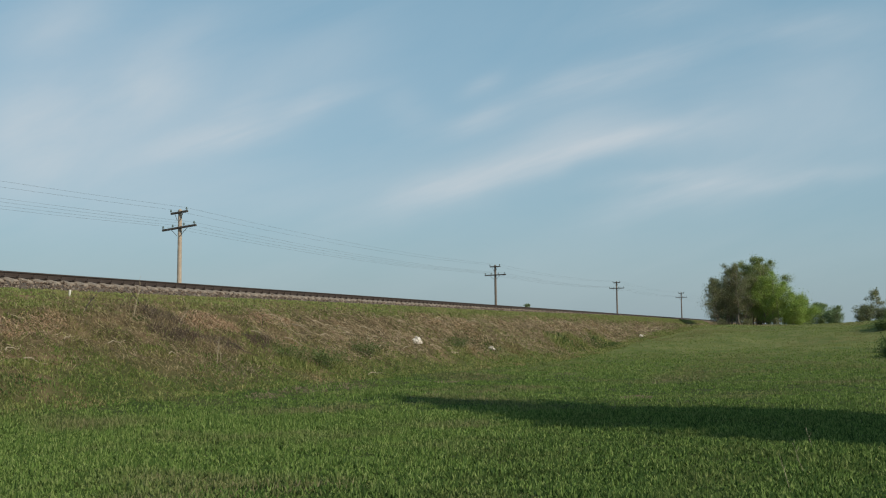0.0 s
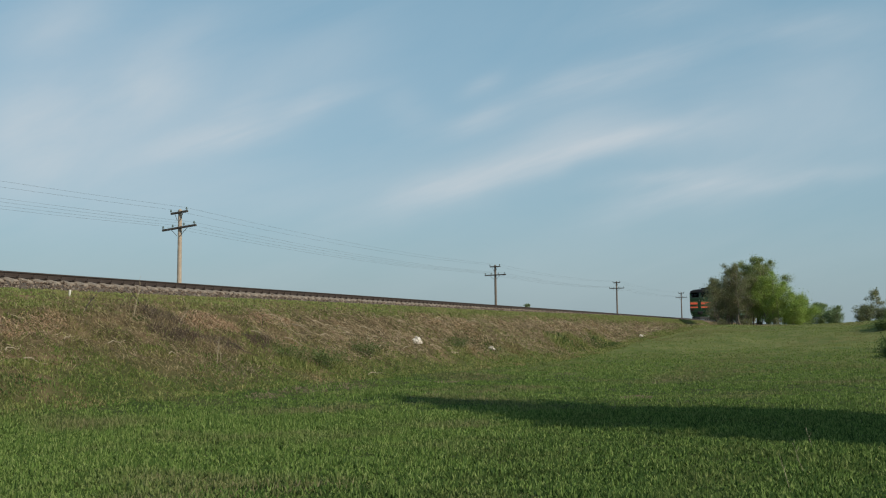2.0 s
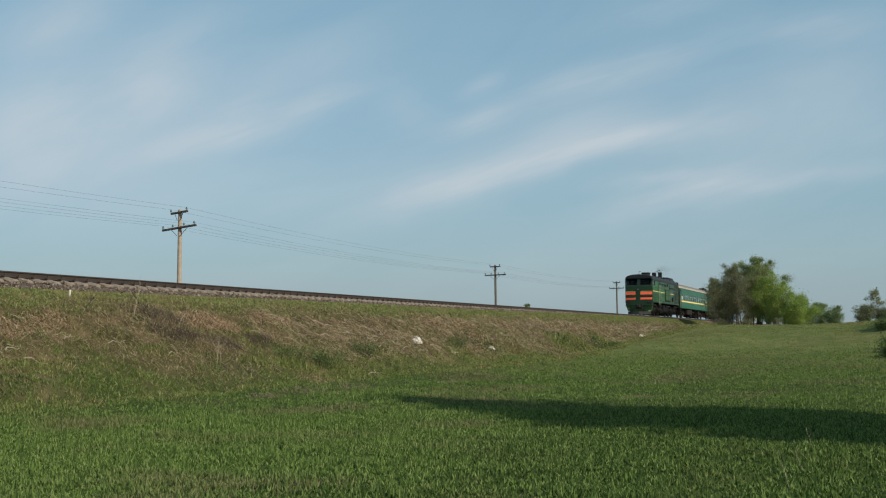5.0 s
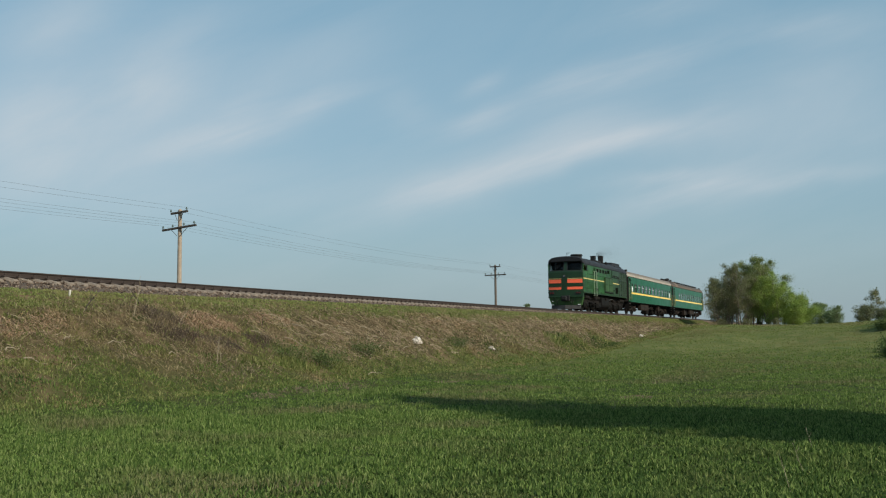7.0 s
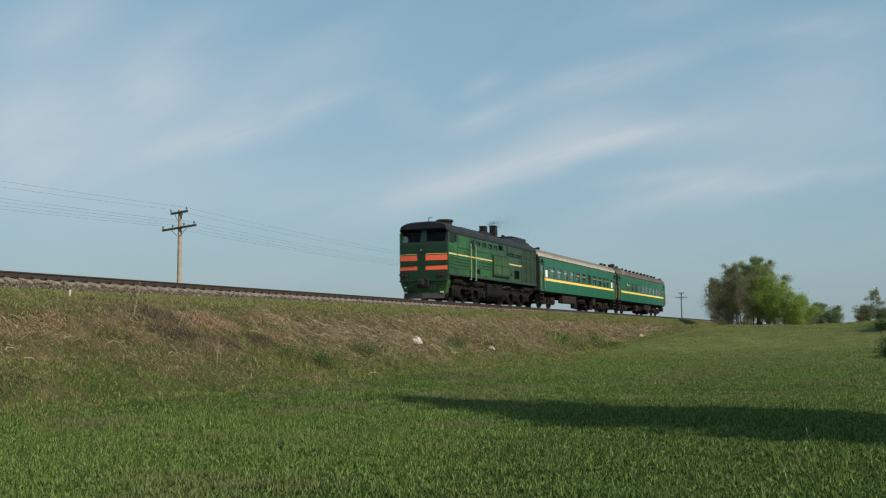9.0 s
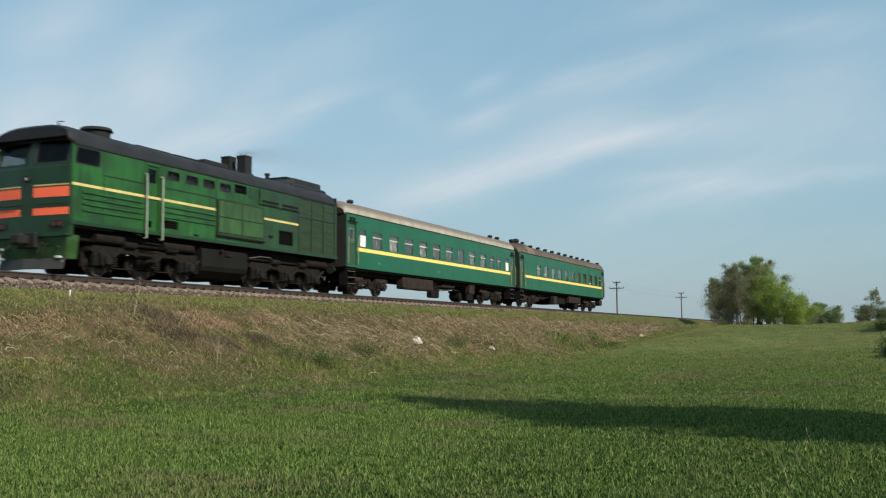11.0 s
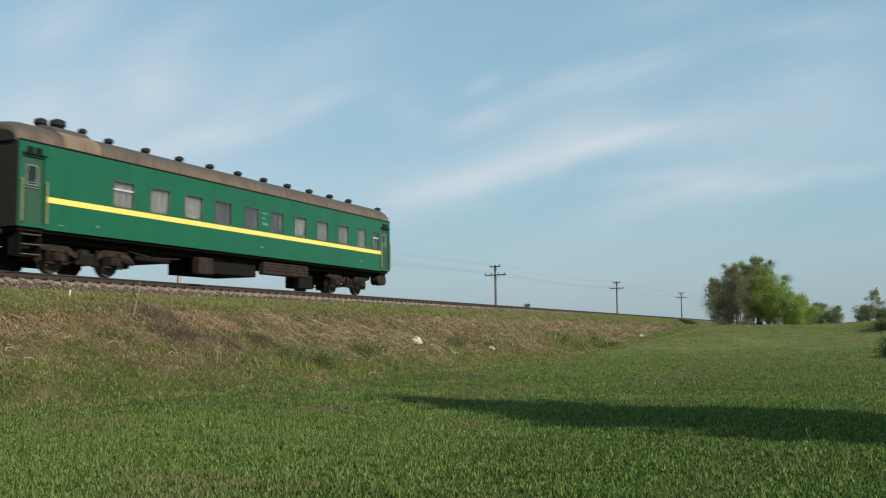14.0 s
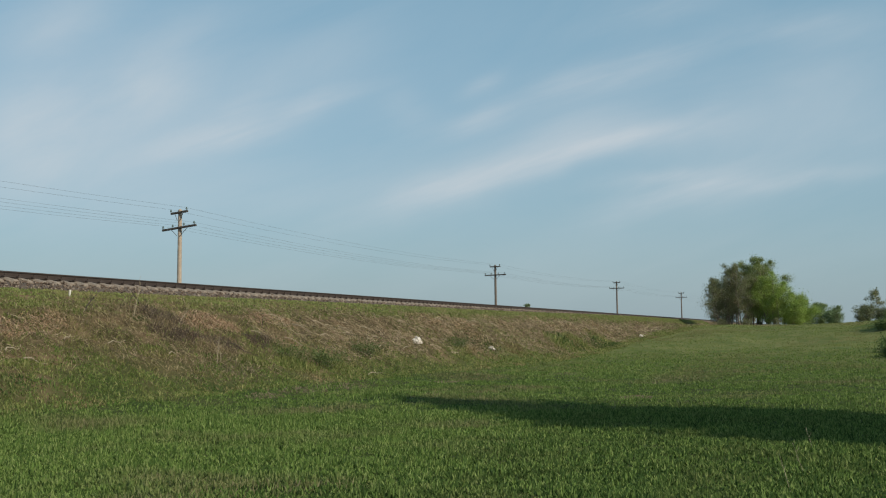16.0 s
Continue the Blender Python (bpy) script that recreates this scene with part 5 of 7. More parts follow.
def first_coach():
    wins = [(1.30, 1.92, "frost", False)]
    wins += [(2.62 + 1.8 * k, 3.64 + 1.8 * k, ("curtain", "blind", "curtain", "blind", "curtain", "curtain")[k], True) for k in range(6)]
    wins += [(13.43, 14.40, "curtain", False), (15.22, 16.2, "blind", True), (17.06, 18.0, "blind", True), (18.82, 19.45, "curtain", True), (20.08, 20.72, "curtain", True), (21.66, 22.27, "frost", False)]
    c = coach_base("green passenger coach with yellow stripe and pale roof", wins, M_CAR_ROOF_PALE)
    for x, y in ((1.45, -0.95), (20.4, -0.95), (21.7, -0.95), (21.0, 0.9), (1.9, 0.8)):
        mushroom(c, x, y, 4.20)
    bm = bmesh.new()
    box(bm, (6.35, -1.38, 0.45), (10.2, -0.98, 1.06), 0.04)
    box(bm, (6.30, -1.40, 0.52), (10.25, -1.36, 0.57), 0.01)
    bat = part("battery_box", bm, M_DUST, c, "long dusty battery box with vents")
    # raised dark plates stand in for the shade of vent holes
    for k in range(8):
        x = 6.95 + 0.40 * k
        bm = bmesh.new()
        box(bm, (x - 0.09, -1.395, 0.70), (x + 0.09, -1.36, 0.90), 0.01)
        part("vent_slot", bm, M_SOOT, bat)
    bm = bmesh.new()
    box(bm, (10.75, -1.05, 0.14), (11.8, -0.72, 0.74), 0.05)
    box(bm, (10.9, -1.0, 0.72), (11.6, -0.75, 1.05), 0.02)
    part("water_tank", bm, M_UNDER, c)
    bm = bmesh.new()
    rod(bm, (12.0, -1.0, 0.86), (13.9, -1.0, 0.86), 0.13, 0.13, 12)
    part("air_reservoir", bm, M_DUST, c)
    bm = bmesh.new()
    tube(bm, [(10.3, -1.2, 0.95), (11.2, -1.25, 0.75), (12.2, -1.2, 0.82)], 0.025)
    tube(bm, [(11.6, -1.25, 0.60), (13.8, -1.22, 0.66), (14.6, -1.0, 0.62)], 0.02)
    part("brake_pipe", bm, M_DUST, c)
    ribbed_box("cabinet", c, (15.62, -1.38, 0.50), (16.45, -1.08, 1.05), M_DUST)
    # the generator on its hangers, a belt drum before it
    bm = bmesh.new()
    rod(bm, (15.7, -0.75, 0.34), (15.7, -0.2, 0.34), 0.27, 0.27, 18)
    rod(bm, (15.7, -0.82, 0.34), (15.7, -0.75, 0.34), 0.14, 0.24, 18)
    for y in (-0.6, -0.3):
        box(bm, (15.6, y - 0.04, 0.55), (15.8, y + 0.04, 1.12), 0.01)
    box(bm, (15.9, -0.55, 0.28), (16.4, -0.15, 0.44), 0.03)
    part("axle_generator", bm, M_UNDER, c, "black round generator slung under the floor", smooth=40)
    ribbed_box("equipment_box", c, (16.4, -0.8, 0.16), (17.7, -0.2, 1.05), M_UNDER)
    bm = bmesh.new()
    for y, z in ((-0.9, 0.66), (-0.62, 0.60), (0.5, 0.64)):
        tube(bm, [(11.5, y, z), (12.6, y, z - 0.03), (13.7, y - 0.08, z + 0.05), (15.2, y, z + 0.02)], 0.018)
    for x in (12.0, 13.2, 14.4):
        tube(bm, [(x, -0.9, 0.66), (x + 0.3, -0.2, 0.80), (x + 0.5, 0.5, 0.66)], 0.016)
        rod(bm, (x, -0.9, 0.66), (x, -0.9, 1.0), 0.014, 0.014, 6)
    part("brake_rigging", bm, M_GEAR, c)
    marks(c, 11.05, [(2.86, 0.18, 0.06), (2.62, 0.18, 0.09), (2.38, 0.2, 0.07)])
    marks(c, 10.35, [(1.50, 0.45, 0.05)])
    marks(c, 3.2, [(1.50, 0.22, 0.07)])
    # paint rubbed pale below the stripe
    r = random.Random(5)
    for u, w, z0, z1 in ((7.9, 0.10, 1.60, 1.86), (9.35, 0.07, 1.55, 1.88), (9.85, 0.10, 1.50, 1.90), (10.42, 0.14, 1.52, 1.92), (10.95, 0.06, 1.60, 1.84), (11.2, 0.12, 2.30, 2.75)):
        bm = bmesh.new()
        for k in range(5):
            a = u + w * (k + r.uniform(-0.3, 0.3)) / 2
            slab(bm, a, a + w * 0.22, z0 + r.uniform(0, 0.1), z1 - r.uniform(0, 0.1), on_side(-1, 1.54), -0.002, 0.002)
        part("faded_smear", bm, M_FADED, c, "pale rubbed smear on the paint")
    return c


def second_coach():
    wins = [(3.83, 4.80, "blind", True), (5.60, 6.60, "blind", False), (7.40, 8.42, "blind", False), (9.14, 10.18, "curtain", False), (11.02, 12.0, "curtain", False),
            (12.84, 13.80, "curtain", False), (14.62, 15.60, "blind", False), (16.48, 17.44, "blind", False), (18.36, 19.30, "blind", False), (20.18, 21.05, "blind", False), (21.72, 22.36, "curtain", True)]
    c = coach_base("green passenger coach with yellow stripe and brown roof", wins, M_CAR_ROOF_BROWN, tail_steps=False)
    for k in range(10):
        mushroom(c, 4.24 + 1.793 * k, -0.95, 4.20)
        mushroom(c, 4.24 + 1.793 * k, 0.95, 4.20)
    mushroom(c, 23.2, -1.05, 4.12)
    bm = bmesh.new()
    rings = []
    for x, h in ((1.72, -0.02), (1.80, 0.10), (3.08, 0.10), (3.20, -0.02)):
        arc = roof_arc(1.26, 4.06, 4.38 + h)
        rings.append([(x, y, z) for y, z in arc] + [(x, y * 0.96, z - 0.12) for y, z in reversed(arc)])
    loft(bm, rings)
    part("kitchen_hood", bm, M_CAR_ROOF_BROWN, c, "raised brown hood on the roof")
    bm = bmesh.new()
    arc = roof_arc(1.575, 3.68, 4.345)
    loft(bm, [[(x, y, z) for y, z in arc] for x in (1.70, 3.24)], closed=False, cap=False)
    bmesh.ops.solidify(bm, geom=bm.faces[:], thickness=0.006)
    part("roof_patch", bm, M_PATCH, c, "lighter rust-brown sheet round the hood", smooth=40)
    bm = bmesh.new()
    limb(bm, [Vector((4.55, -1.12, 0.66)), Vector((4.95, -1.14, 0.58)), Vector((5.3, -1.14, 0.46))], [0.13, 0.17, 0.05], 8)
    part("brake_hanger", bm, M_DUST, c)
    bm = bmesh.new()
    box(bm, (1.70, -1.30, 4.03), (3.22, -1.22, 4.075), 0.01)
    box(bm, (1.70, 1.22, 4.03), (3.22, 1.30, 4.075), 0.01)
    part("hood_edge", bm, M_SOOT, c)
    mushroom(c, 2.02, -0.30, 4.42, 1.25)
    mushroom(c, 2.62, -0.38, 4.42, 1.55)
    mushroom(c, 3.42, -0.62, 4.42, 0.9)
    ribbed_box("cabinet", c, (8.45, -1.40, 0.32), (9.3, -1.08, 0.92), M_DUST)
    ribbed_box("equipment_box", c, (5.6, -1.0, 0.62), (7.4, 0.8, 1.1), M_UNDER)
    ribbed_box("equipment_box", c, (9.5, -1.1, 0.40), (12.5, 0.8, 1.1), M_UNDER)
    ribbed_box("battery_box", c, (12.62, -1.40, 0.52), (16.0, -1.12, 1.02), M_DUST, 4)
    ribbed_box("equipment_box", c, (15.75, -0.85, 0.12), (17.3, -0.40, 0.95), M_UNDER)
    bm = bmesh.new()
    tube(bm, [(5.0, -1.2, 0.86), (6.2, -1.25, 0.72), (7.6, -1.2, 0.78)], 0.022)
    part("brake_pipe", bm, M_DUST, c)
    for x in (22.98, 23.40):
        bm = bmesh.new()
        rod(bm, (x, -1.28, 0.80), (x, -0.90, 0.80), 0.27, 0.27, 18)
        rod(bm, (x, -1.30, 0.80), (x, -1.28, 0.80), 0.20, 0.24, 18)
        part("air_drum", bm, M_DUST, c, "dusty brown drum under the end door", smooth=40)
    marks(c, 12.25, [(2.86, 0.35, 0.05), (2.66, 0.2, 0.06), (2.42, 0.4, 0.10)])
    marks(c, 12.15, [(1.52, 0.16, 0.07)])
    marks(c, 3.1, [(1.45, 0.16, 0.07)])
    marks(c, 20.5, [(1.50, 0.14, 0.06)])
    marks(c, 1.5, [(1.36, 0.3, 0.03)])
    return c


coaches = [first_coach(), second_coach()]


# ---- locomotive ----
def loco_bogie(parent, u):
    """Three-axle bogie with outside frames, springs and axle boxes."""
    bm = bmesh.new()
    for s in (-1, 1):
        outline = [(-2.75, 0.78), (-2.6, 0.98), (2.6, 0.98), (2.75, 0.78), (2.55, 0.72), (1.5, 0.70), (1.3, 0.78), (0.8, 0.78), (0.6, 0.70), (-0.6, 0.70), (-0.8, 0.78), (-1.3, 0.78), (-1.5, 0.70), (-2.55, 0.72)]
        loft(bm, [[(x, s * 1.08 + d, z) for x, z in outline] for d in (-0.09, 0.09)])
    for x in (-2.62, -1.05, 1.05, 2.62):
        box(bm, (x - 0.1, -1.05, 0.70), (x + 0.1, 1.05, 0.92), 0.02)
    bogie = part("bogie", bm, M_GEAR, parent, "greasy black three-axle bogie", at=pose(u, 0, 0))
    for s in (-1, 1):
        for x in (-2.1, 0.0, 2.1):
            bm = bmesh.new()
            box(bm, (x - 0.21, s * 1.14 - 0.13, 0.32), (x + 0.21, s * 1.14 + 0.15, 0.72), 0.05)
            rod(bm, (x, s * 1.28, 0.525), (x, s * 1.36, 0.525), 0.18, 0.15, 14)
            for k in range(4):
                box(bm, (x - 0.16, s * 1.35 - 0.01, 0.40 + 0.07 * k), (x + 0.16, s * 1.35 + 0.02, 0.425 + 0.07 * k))
            part("axle_box", bm, M_GEAR_DUSTY, bogie)
            for dx in (-0.42, 0.42):
                bm = bmesh.new()
                for k in range(5):
                    rod(bm, (x + dx, s * 1.12, 0.34 + k * 0.075), (x + dx, s * 1.12, 0.385 + k * 0.075), 0.13, 0.13, 10)
                rod(bm, (x + dx, s * 1.12, 0.33), (x + dx, s * 1.12, 0.75), 0.09, 0.09, 8)
                part("spring", bm, M_GEAR_DUSTY, bogie)
            bm = bmesh.new()
            rod(bm, (x + 0.25, s * 1.25, 0.62), (x + 0.72, s * 1.25, 0.90), 0.05, 0.05, 8)
            part("damper", bm, M_GEAR_DUSTY, bogie)
        bm = bmesh.new()
        for x in (-2.72, -1.4, -0.7, 0.7, 1.4, 2.72):
            box(bm, (x - 0.07, s * 0.80 - 0.07, 0.28), (x + 0.07, s * 0.80 + 0.07, 0.74), 0.02)
        rod(bm, (-2.6, s * 0.95, 0.3), (2.6, s * 0.95, 0.3), 0.025, 0.025, 6)
        part("brake_rigging", bm, M_GEAR, bogie)
        for x in (-1.05, 1.05):
            bm = bmesh.new()
            rod(bm, (x - 0.3, s * 1.22, 1.06), (x + 0.3, s * 1.22, 1.06), 0.11, 0.11, 12)
            part("brake_cylinder", bm, M_GEAR, bogie)
    # blocks added to close the see-through gaps between the axles
    for x in (-2.1, 0.0, 2.1):
        bm = bmesh.new()
        box(bm, (x + 0.12, -0.62, 0.16), (x + 1.0, 0.62, 0.86), 0.06)
        rod(bm, (x, -0.66, 0.525), (x, 0.66, 0.525), 0.16, 0.16, 10)
        part("traction_motor", bm, M_GEAR, bogie)
    add_wheels(bogie, (-2.1, 0.0, 2.1), 0.525)
    return bogie


def build_loco():
    H, low, eave, crown, L = 1.52, 1.46, 3.89, 4.48, 16.2
    lo = empty("locomotive", "green diesel locomotive with orange stripes on its nose", "locomotive")

    def nose(y, z, d):
        """The front: two faces in a shallow V, raked back above the waist."""
        back = 0.10 * (abs(y) / 1.45) ** 1.6 + max(0.0, z - 3.2) * 0.26 + d
        return Vector((back - 0.10, y, z))

    edge = 1.46
    shields = [(-1.36, -0.13, 3.33, 4.08), (0.13, 1.36, 3.33, 4.08)]
    bm = bmesh.new()
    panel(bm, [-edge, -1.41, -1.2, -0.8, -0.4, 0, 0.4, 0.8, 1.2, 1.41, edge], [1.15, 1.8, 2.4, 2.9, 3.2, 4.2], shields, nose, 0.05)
    part("cab_front", bm, M_LOCO_DIM, lo, "flat cab front in a dimmed loco green")
    for y0, y1, z0, z1 in shields:
        bm = bmesh.new()
        ring_frame(bm, y0, y1, z0, z1, 0.07, 0.035, nose, 0.015, 0.05)
        w = part("windscreen", bm, M_SEAL, lo)
        bm = bmesh.new()
        slab(bm, y0 + 0.01, y1 - 0.01, z0 + 0.01, z1 - 0.01, nose, 0.02, 0.026)
        pane = part("pane", bm, M_GLASS_CAB, w)
        pane.visible_shadow = False
        bm = bmesh.new()
        c = (y0 + y1) / 2
        tube(bm, [nose(c + 0.25, z0 - 0.03, -0.03), nose(c - 0.12, z0 + 0.45, -0.03)], 0.012)
        part("wiper", bm, M_SOOT, w)
    # orange bands, two on each half, with a thin yellow line above
    for y0, y1 in ((-1.45, -0.17), (0.36, 1.45)):
        for z0, z1 in ((2.30, 2.60), (1.76, 1.98)):
            bm = bmesh.new()
            n = 6
            pts = [y0 + (y1 - y0) * k / n for k in range(n + 1)]
            panel(bm, pts, [z0, z1], [], lambda u, v, d: nose(u, v, d - 0.012), 0.012)
            part("orange_band", bm, M_ORANGE, lo, "glowing orange-red warning band")
        bm = bmesh.new()
        panel(bm, [y0 + (y1 - y0) * k / 6 for k in range(7)], [2.645, 2.685], [], lambda u, v, d: nose(u, v, d - 0.008), 0.008)
        part("nose_line", bm, M_PALE, lo)
    for y0, y1, z0, z1 in ((-1.30, -0.90, 1.38, 1.58), (0.98, 1.38, 1.38, 1.58)):
        bm = bmesh.new()
        slab(bm, y0, y1, z0, z1, nose, -0.07, 0.0)
        lamp = part("buffer_lamp", bm, M_SOOT, lo)
        bm = bmesh.new()
        for k in range(2):
            rod(bm, nose(y0 + 0.1 + k * 0.2, (z0 + z1) / 2, -0.07), nose(y0 + 0.1 + k * 0.2, (z0 + z1) / 2, -0.09), 0.07, 0.07, 12)
        part("lens", bm, M_REDLAMP, lamp)
    bm = bmesh.new()
    rod(bm, nose(0.09, 2.88, 0.02), nose(0.09, 2.88, -0.05), 0.12, 0.10, 16)
    lamp = part("headlamp", bm, M_SOOT, lo)
    bm = bmesh.new()
    rod(bm, nose(0.09, 2.88, -0.045), nose(0.09, 2.88, -0.062), 0.05, 0.04, 16)
    part("lens", bm, M_LENS, lamp, "small pale headlamp glass")
    for s in (-1, 1):
        bm = bmesh.new()
        tube(bm, [nose(s * 1.25, 2.10, 0), nose(s * 1.25, 2.10, -0.07), nose(s * 0.35, 2.10, -0.07), nose(s * 0.35, 2.10, 0)], 0.014)
        part("nose_handrail", bm, M_LOCO_DIM, lo)
    # apron, tapering in below the nose
    bm = bmesh.new()
    rings = []
    for z, w, back in ((1.16, 1.46, 0.0), (1.0, 1.43, 0.02), (0.62, 1.30, 0.10), (0.46, 1.26, 0.13)):
        rings.append([(back - 0.02, y * w, z) for y in (-1, -0.6, 0, 0.6, 1)] + [(back + 0.45, y * w, z) for y in (1, 0, -1)])
    loft(bm, rings)
    part("apron", bm, M_LOCO_PANEL, lo, "dark green apron under the nose")
    bm = bmesh.new()
    box(bm, (-0.10, -1.5, 1.10), (0.05, 1.5, 1.19), 0.02)
    part("buffer_beam", bm, M_LOCO_DIM, lo)
    bm = bmesh.new()
    rings = []
    for y in (-1.25, -0.7, 0.0, 0.7, 1.25):
        fwd = -0.35 * (1 - abs(y) / 1.4)
        rings.append([(0.10 + fwd, y, 0.46), (0.02 + fwd, y, 0.14), (0.08 + fwd, y, 0.14), (0.16 + fwd, y, 0.46)])
    loft(bm, rings)
    part("snow_plough", bm, M_PLOUGH, lo, "scuffed grey snow plough")
    for y in (-1.22, 1.05):
        bm = bmesh.new()
        box(bm, (-0.06, y, 0.46), (0.02, y + 0.2, 0.53), 0.01)
        part("step_edge", bm, M_WHITE, lo, "white-painted step edge")
    bm = bmesh.new()
    v = [bm.verts.new(q) for q in ((0.03, -1.16, 0.15), (0.03, -1.28, 0.43), (0.02, -1.02, 0.18))]
    bm.faces.new(v)
    bmesh.ops.solidify(bm, geom=bm.faces[:], thickness=0.02)
    part("plough_corner", bm, M_WHITE, lo)
    bm = bmesh.new()
    box(bm, (-0.45, -0.13, 0.90), (0.1, 0.13, 1.16), 0.04)
    box(bm, (-0.62, -0.2, 0.86), (-0.36, 0.2, 1.2), 0.06)
    box(bm, (-0.18, -0.36, 0.78), (0.0, 0.36, 1.26), 0.03)
    part("coupler", bm, M_SOOT, lo)
    for y, z in ((-0.55, 0.95), (0.6, 0.95), (0.75, 0.9), (-0.7, 0.9)):
        bm = bmesh.new()
        tube(bm, [(-0.02, y, z), (-0.16, y, z - 0.05), (-0.2, y + 0.06, z - 0.3), (-0.14, y + 0.1, z - 0.42)], 0.025)
        part("brake_hose", bm, M_SOOT, lo)
    for y in (-1.05, 1.15):
        bm = bmesh.new()
        rod(bm, (0.05, y, 0.80), (-0.02, y, 0.80), 0.045, 0.045, 10)
        part("hose_cap", bm, M_PLOUGH if y < 0 else M_LENS, lo)

    # side walls: cab window, door, engine-room windows, vents and cooler louvres are openings
    wins = [(0.16, 1.22, 3.32, 3.82)] + [(a, a + 0.68, 3.40, 3.71) for a in (4.42, 5.45, 6.43, 7.43)]
    door = (3.42, 4.02, 1.60, 3.74)
    vents = [(8.36, 9.16, 3.46, 3.78), (11.44, 12.5, 1.76, 2.33), (4.22, 5.05, 1.74, 2.02), (3.45, 3.46, 1.5, 1.51)]
    cooler = [(13.08, 13.98, 1.62, 3.02), (14.08, 14.98, 1.62, 3.02), (15.08, 15.96, 1.62, 3.02), (13.08, 15.96, 3.14, 3.80)]
    for sign in (-1, 1):
        place = on_side(sign, H)
        bm = bmesh.new()
        panel(bm, [0.06, L], [low, 2.5, eave], wins + [door] + vents[:3] + cooler, place, 0.05)
        part("side_wall", bm, M_LOCO, lo)
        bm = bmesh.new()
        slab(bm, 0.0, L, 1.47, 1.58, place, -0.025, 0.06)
        part("frame_sill", bm, M_LOCO_DIM, lo)
        for k, (u0, u1, z0, z1) in enumerate(wins):
            bm = bmesh.new()
            ring_frame(bm, u0, u1, z0, z1, 0.10, 0.018, place)
            w = part("window", bm, M_SEAL, lo)
            bm = bmesh.new()
            slab(bm, u0 + 0.01, u1 - 0.01, z0 + 0.01, z1 - 0.01, place, 0.025, 0.031)
            pane = part("pane", bm, M_GLASS_CAB, w)
            pane.visible_shadow = False
            # dark sheet closes the engine-room windows from behind
            if k:
                bm = bmesh.new()
                slab(bm, u0 - 0.05, u1 + 0.05, z0 - 0.05, z1 + 0.05, place, 0.16, 0.17)
                part("dusty_screen", bm, M_DARK_SHEET, w)
        u0, u1, z0, z1 = door
        bm = bmesh.new()
        inner = lambda u, v, d: place(u, v, d + 0.04)
        panel(bm, [u0 + 0.004, u1 - 0.004], [z0 + 0.004, z1 - 0.004, 2.1], [(u0 + 0.1, u1 - 0.1, 3.18, 3.64), (u0 + 0.06, u0 + 0.3, 1.70, 1.92)], inner, 0.04)
        d = part("door", bm, M_LOCO, lo)
        bm = bmesh.new()
        slab(bm, u0 + 0.1, u1 - 0.1, 3.18, 3.64, place, 0.055, 0.061)
        pane = part("pane", bm, M_GLASS_CAB, d)
        pane.visible_shadow = False
        for u in (u0 - 0.1, u1 + 0.1):
            bm = bmesh.new()
            tube(bm, [place(u, 1.32, 0), place(u, 1.32, -0.09), place(u, 3.42, -0.09), place(u, 3.42, 0)], 0.03, 8)
            part("door_handrail", bm, M_BRIGHT_RAIL, lo, "grey steel door handrail")
        for k in range(3):
            bm = bmesh.new()
            slab(bm, u0 - 0.05, u1 + 0.05, 0.55 + 0.3 * k, 0.58 + 0.3 * k, place, -0.02, 0.2)
            part("step", bm, M_GEAR, lo)
        for u0, u1, z0, z1 in vents[:3]:
            bm = bmesh.new()
            slab(bm, u0 - 0.02, u1 + 0.02, z0 - 0.02, z1 + 0.02, place, 0.09, 0.1)
            n = max(3, int((z1 - z0) / 0.07))
            for k in range(n):
                z = z0 + (z1 - z0) * (k + 0.5) / n
                slab(bm, u0, u1, z - 0.008, z + 0.008, place, 0.02, 0.06)
            part("air_vent", bm, M_UNDER, lo, "dark louvred air vent")
        # cooler louvres, blade by blade
        for u0, u1, z0, z1 in cooler:
            bm = bmesh.new()
            slab(bm, u0 - 0.03, u1 + 0.03, z0 - 0.03, z1 + 0.03, place, 0.10, 0.11)
            back = part("cooler_core", bm, M_LOCO_COOL, lo)
            n = int(round((z1 - z0) / 0.088))
            for k in range(n):
                z = z0 + (z1 - z0) * (k + 0.5) / n
                bm = bmesh.new()
                pts = [bm.verts.new(place(u, v, dd)) for u, v, dd in ((u0, z - 0.058, 0.0), (u1, z - 0.058, 0.0), (u1, z + 0.048, 0.030), (u0, z + 0.048, 0.030))]
                bm.faces.new(pts)
                bmesh.ops.solidify(bm, geom=bm.faces[:], thickness=0.008)
                part("louvre", bm, M_LOCO_COOL, back)
        bm = bmesh.new()
        slab(bm, 12.96, 16.1, 3.04, 3.12, place, -0.012, 0.0)
        for u in (12.98, 14.0, 15.0, 16.0):
            slab(bm, u, u + 0.06, 1.56, 3.86, place, -0.012, 0.0)
        part("cooler_frame", bm, M_LOCO, lo)
        # stripe in two lengths
        for u0, u1 in ((0.06, 7.16), (10.38, 12.96)):
            bm = bmesh.new()
            slab(bm, u0, u1, 2.645, 2.73, place, -0.006, 0.002)
            part("stripe", bm, M_PALE, lo, "cream-yellow waist stripe")
        # pressed ribs
        for u0, u1 in ((0.5, 3.2), (4.2, 7.15)):
            for z in (2.48, 2.30, 2.12) + ((1.93,) if u0 < 1 else ()):
                bm = bmesh.new()
                slab(bm, u0, u1, z - 0.028, z + 0.028, place, -0.045, 0.0)
                part("pressed_rib", bm, M_LOCO, lo)
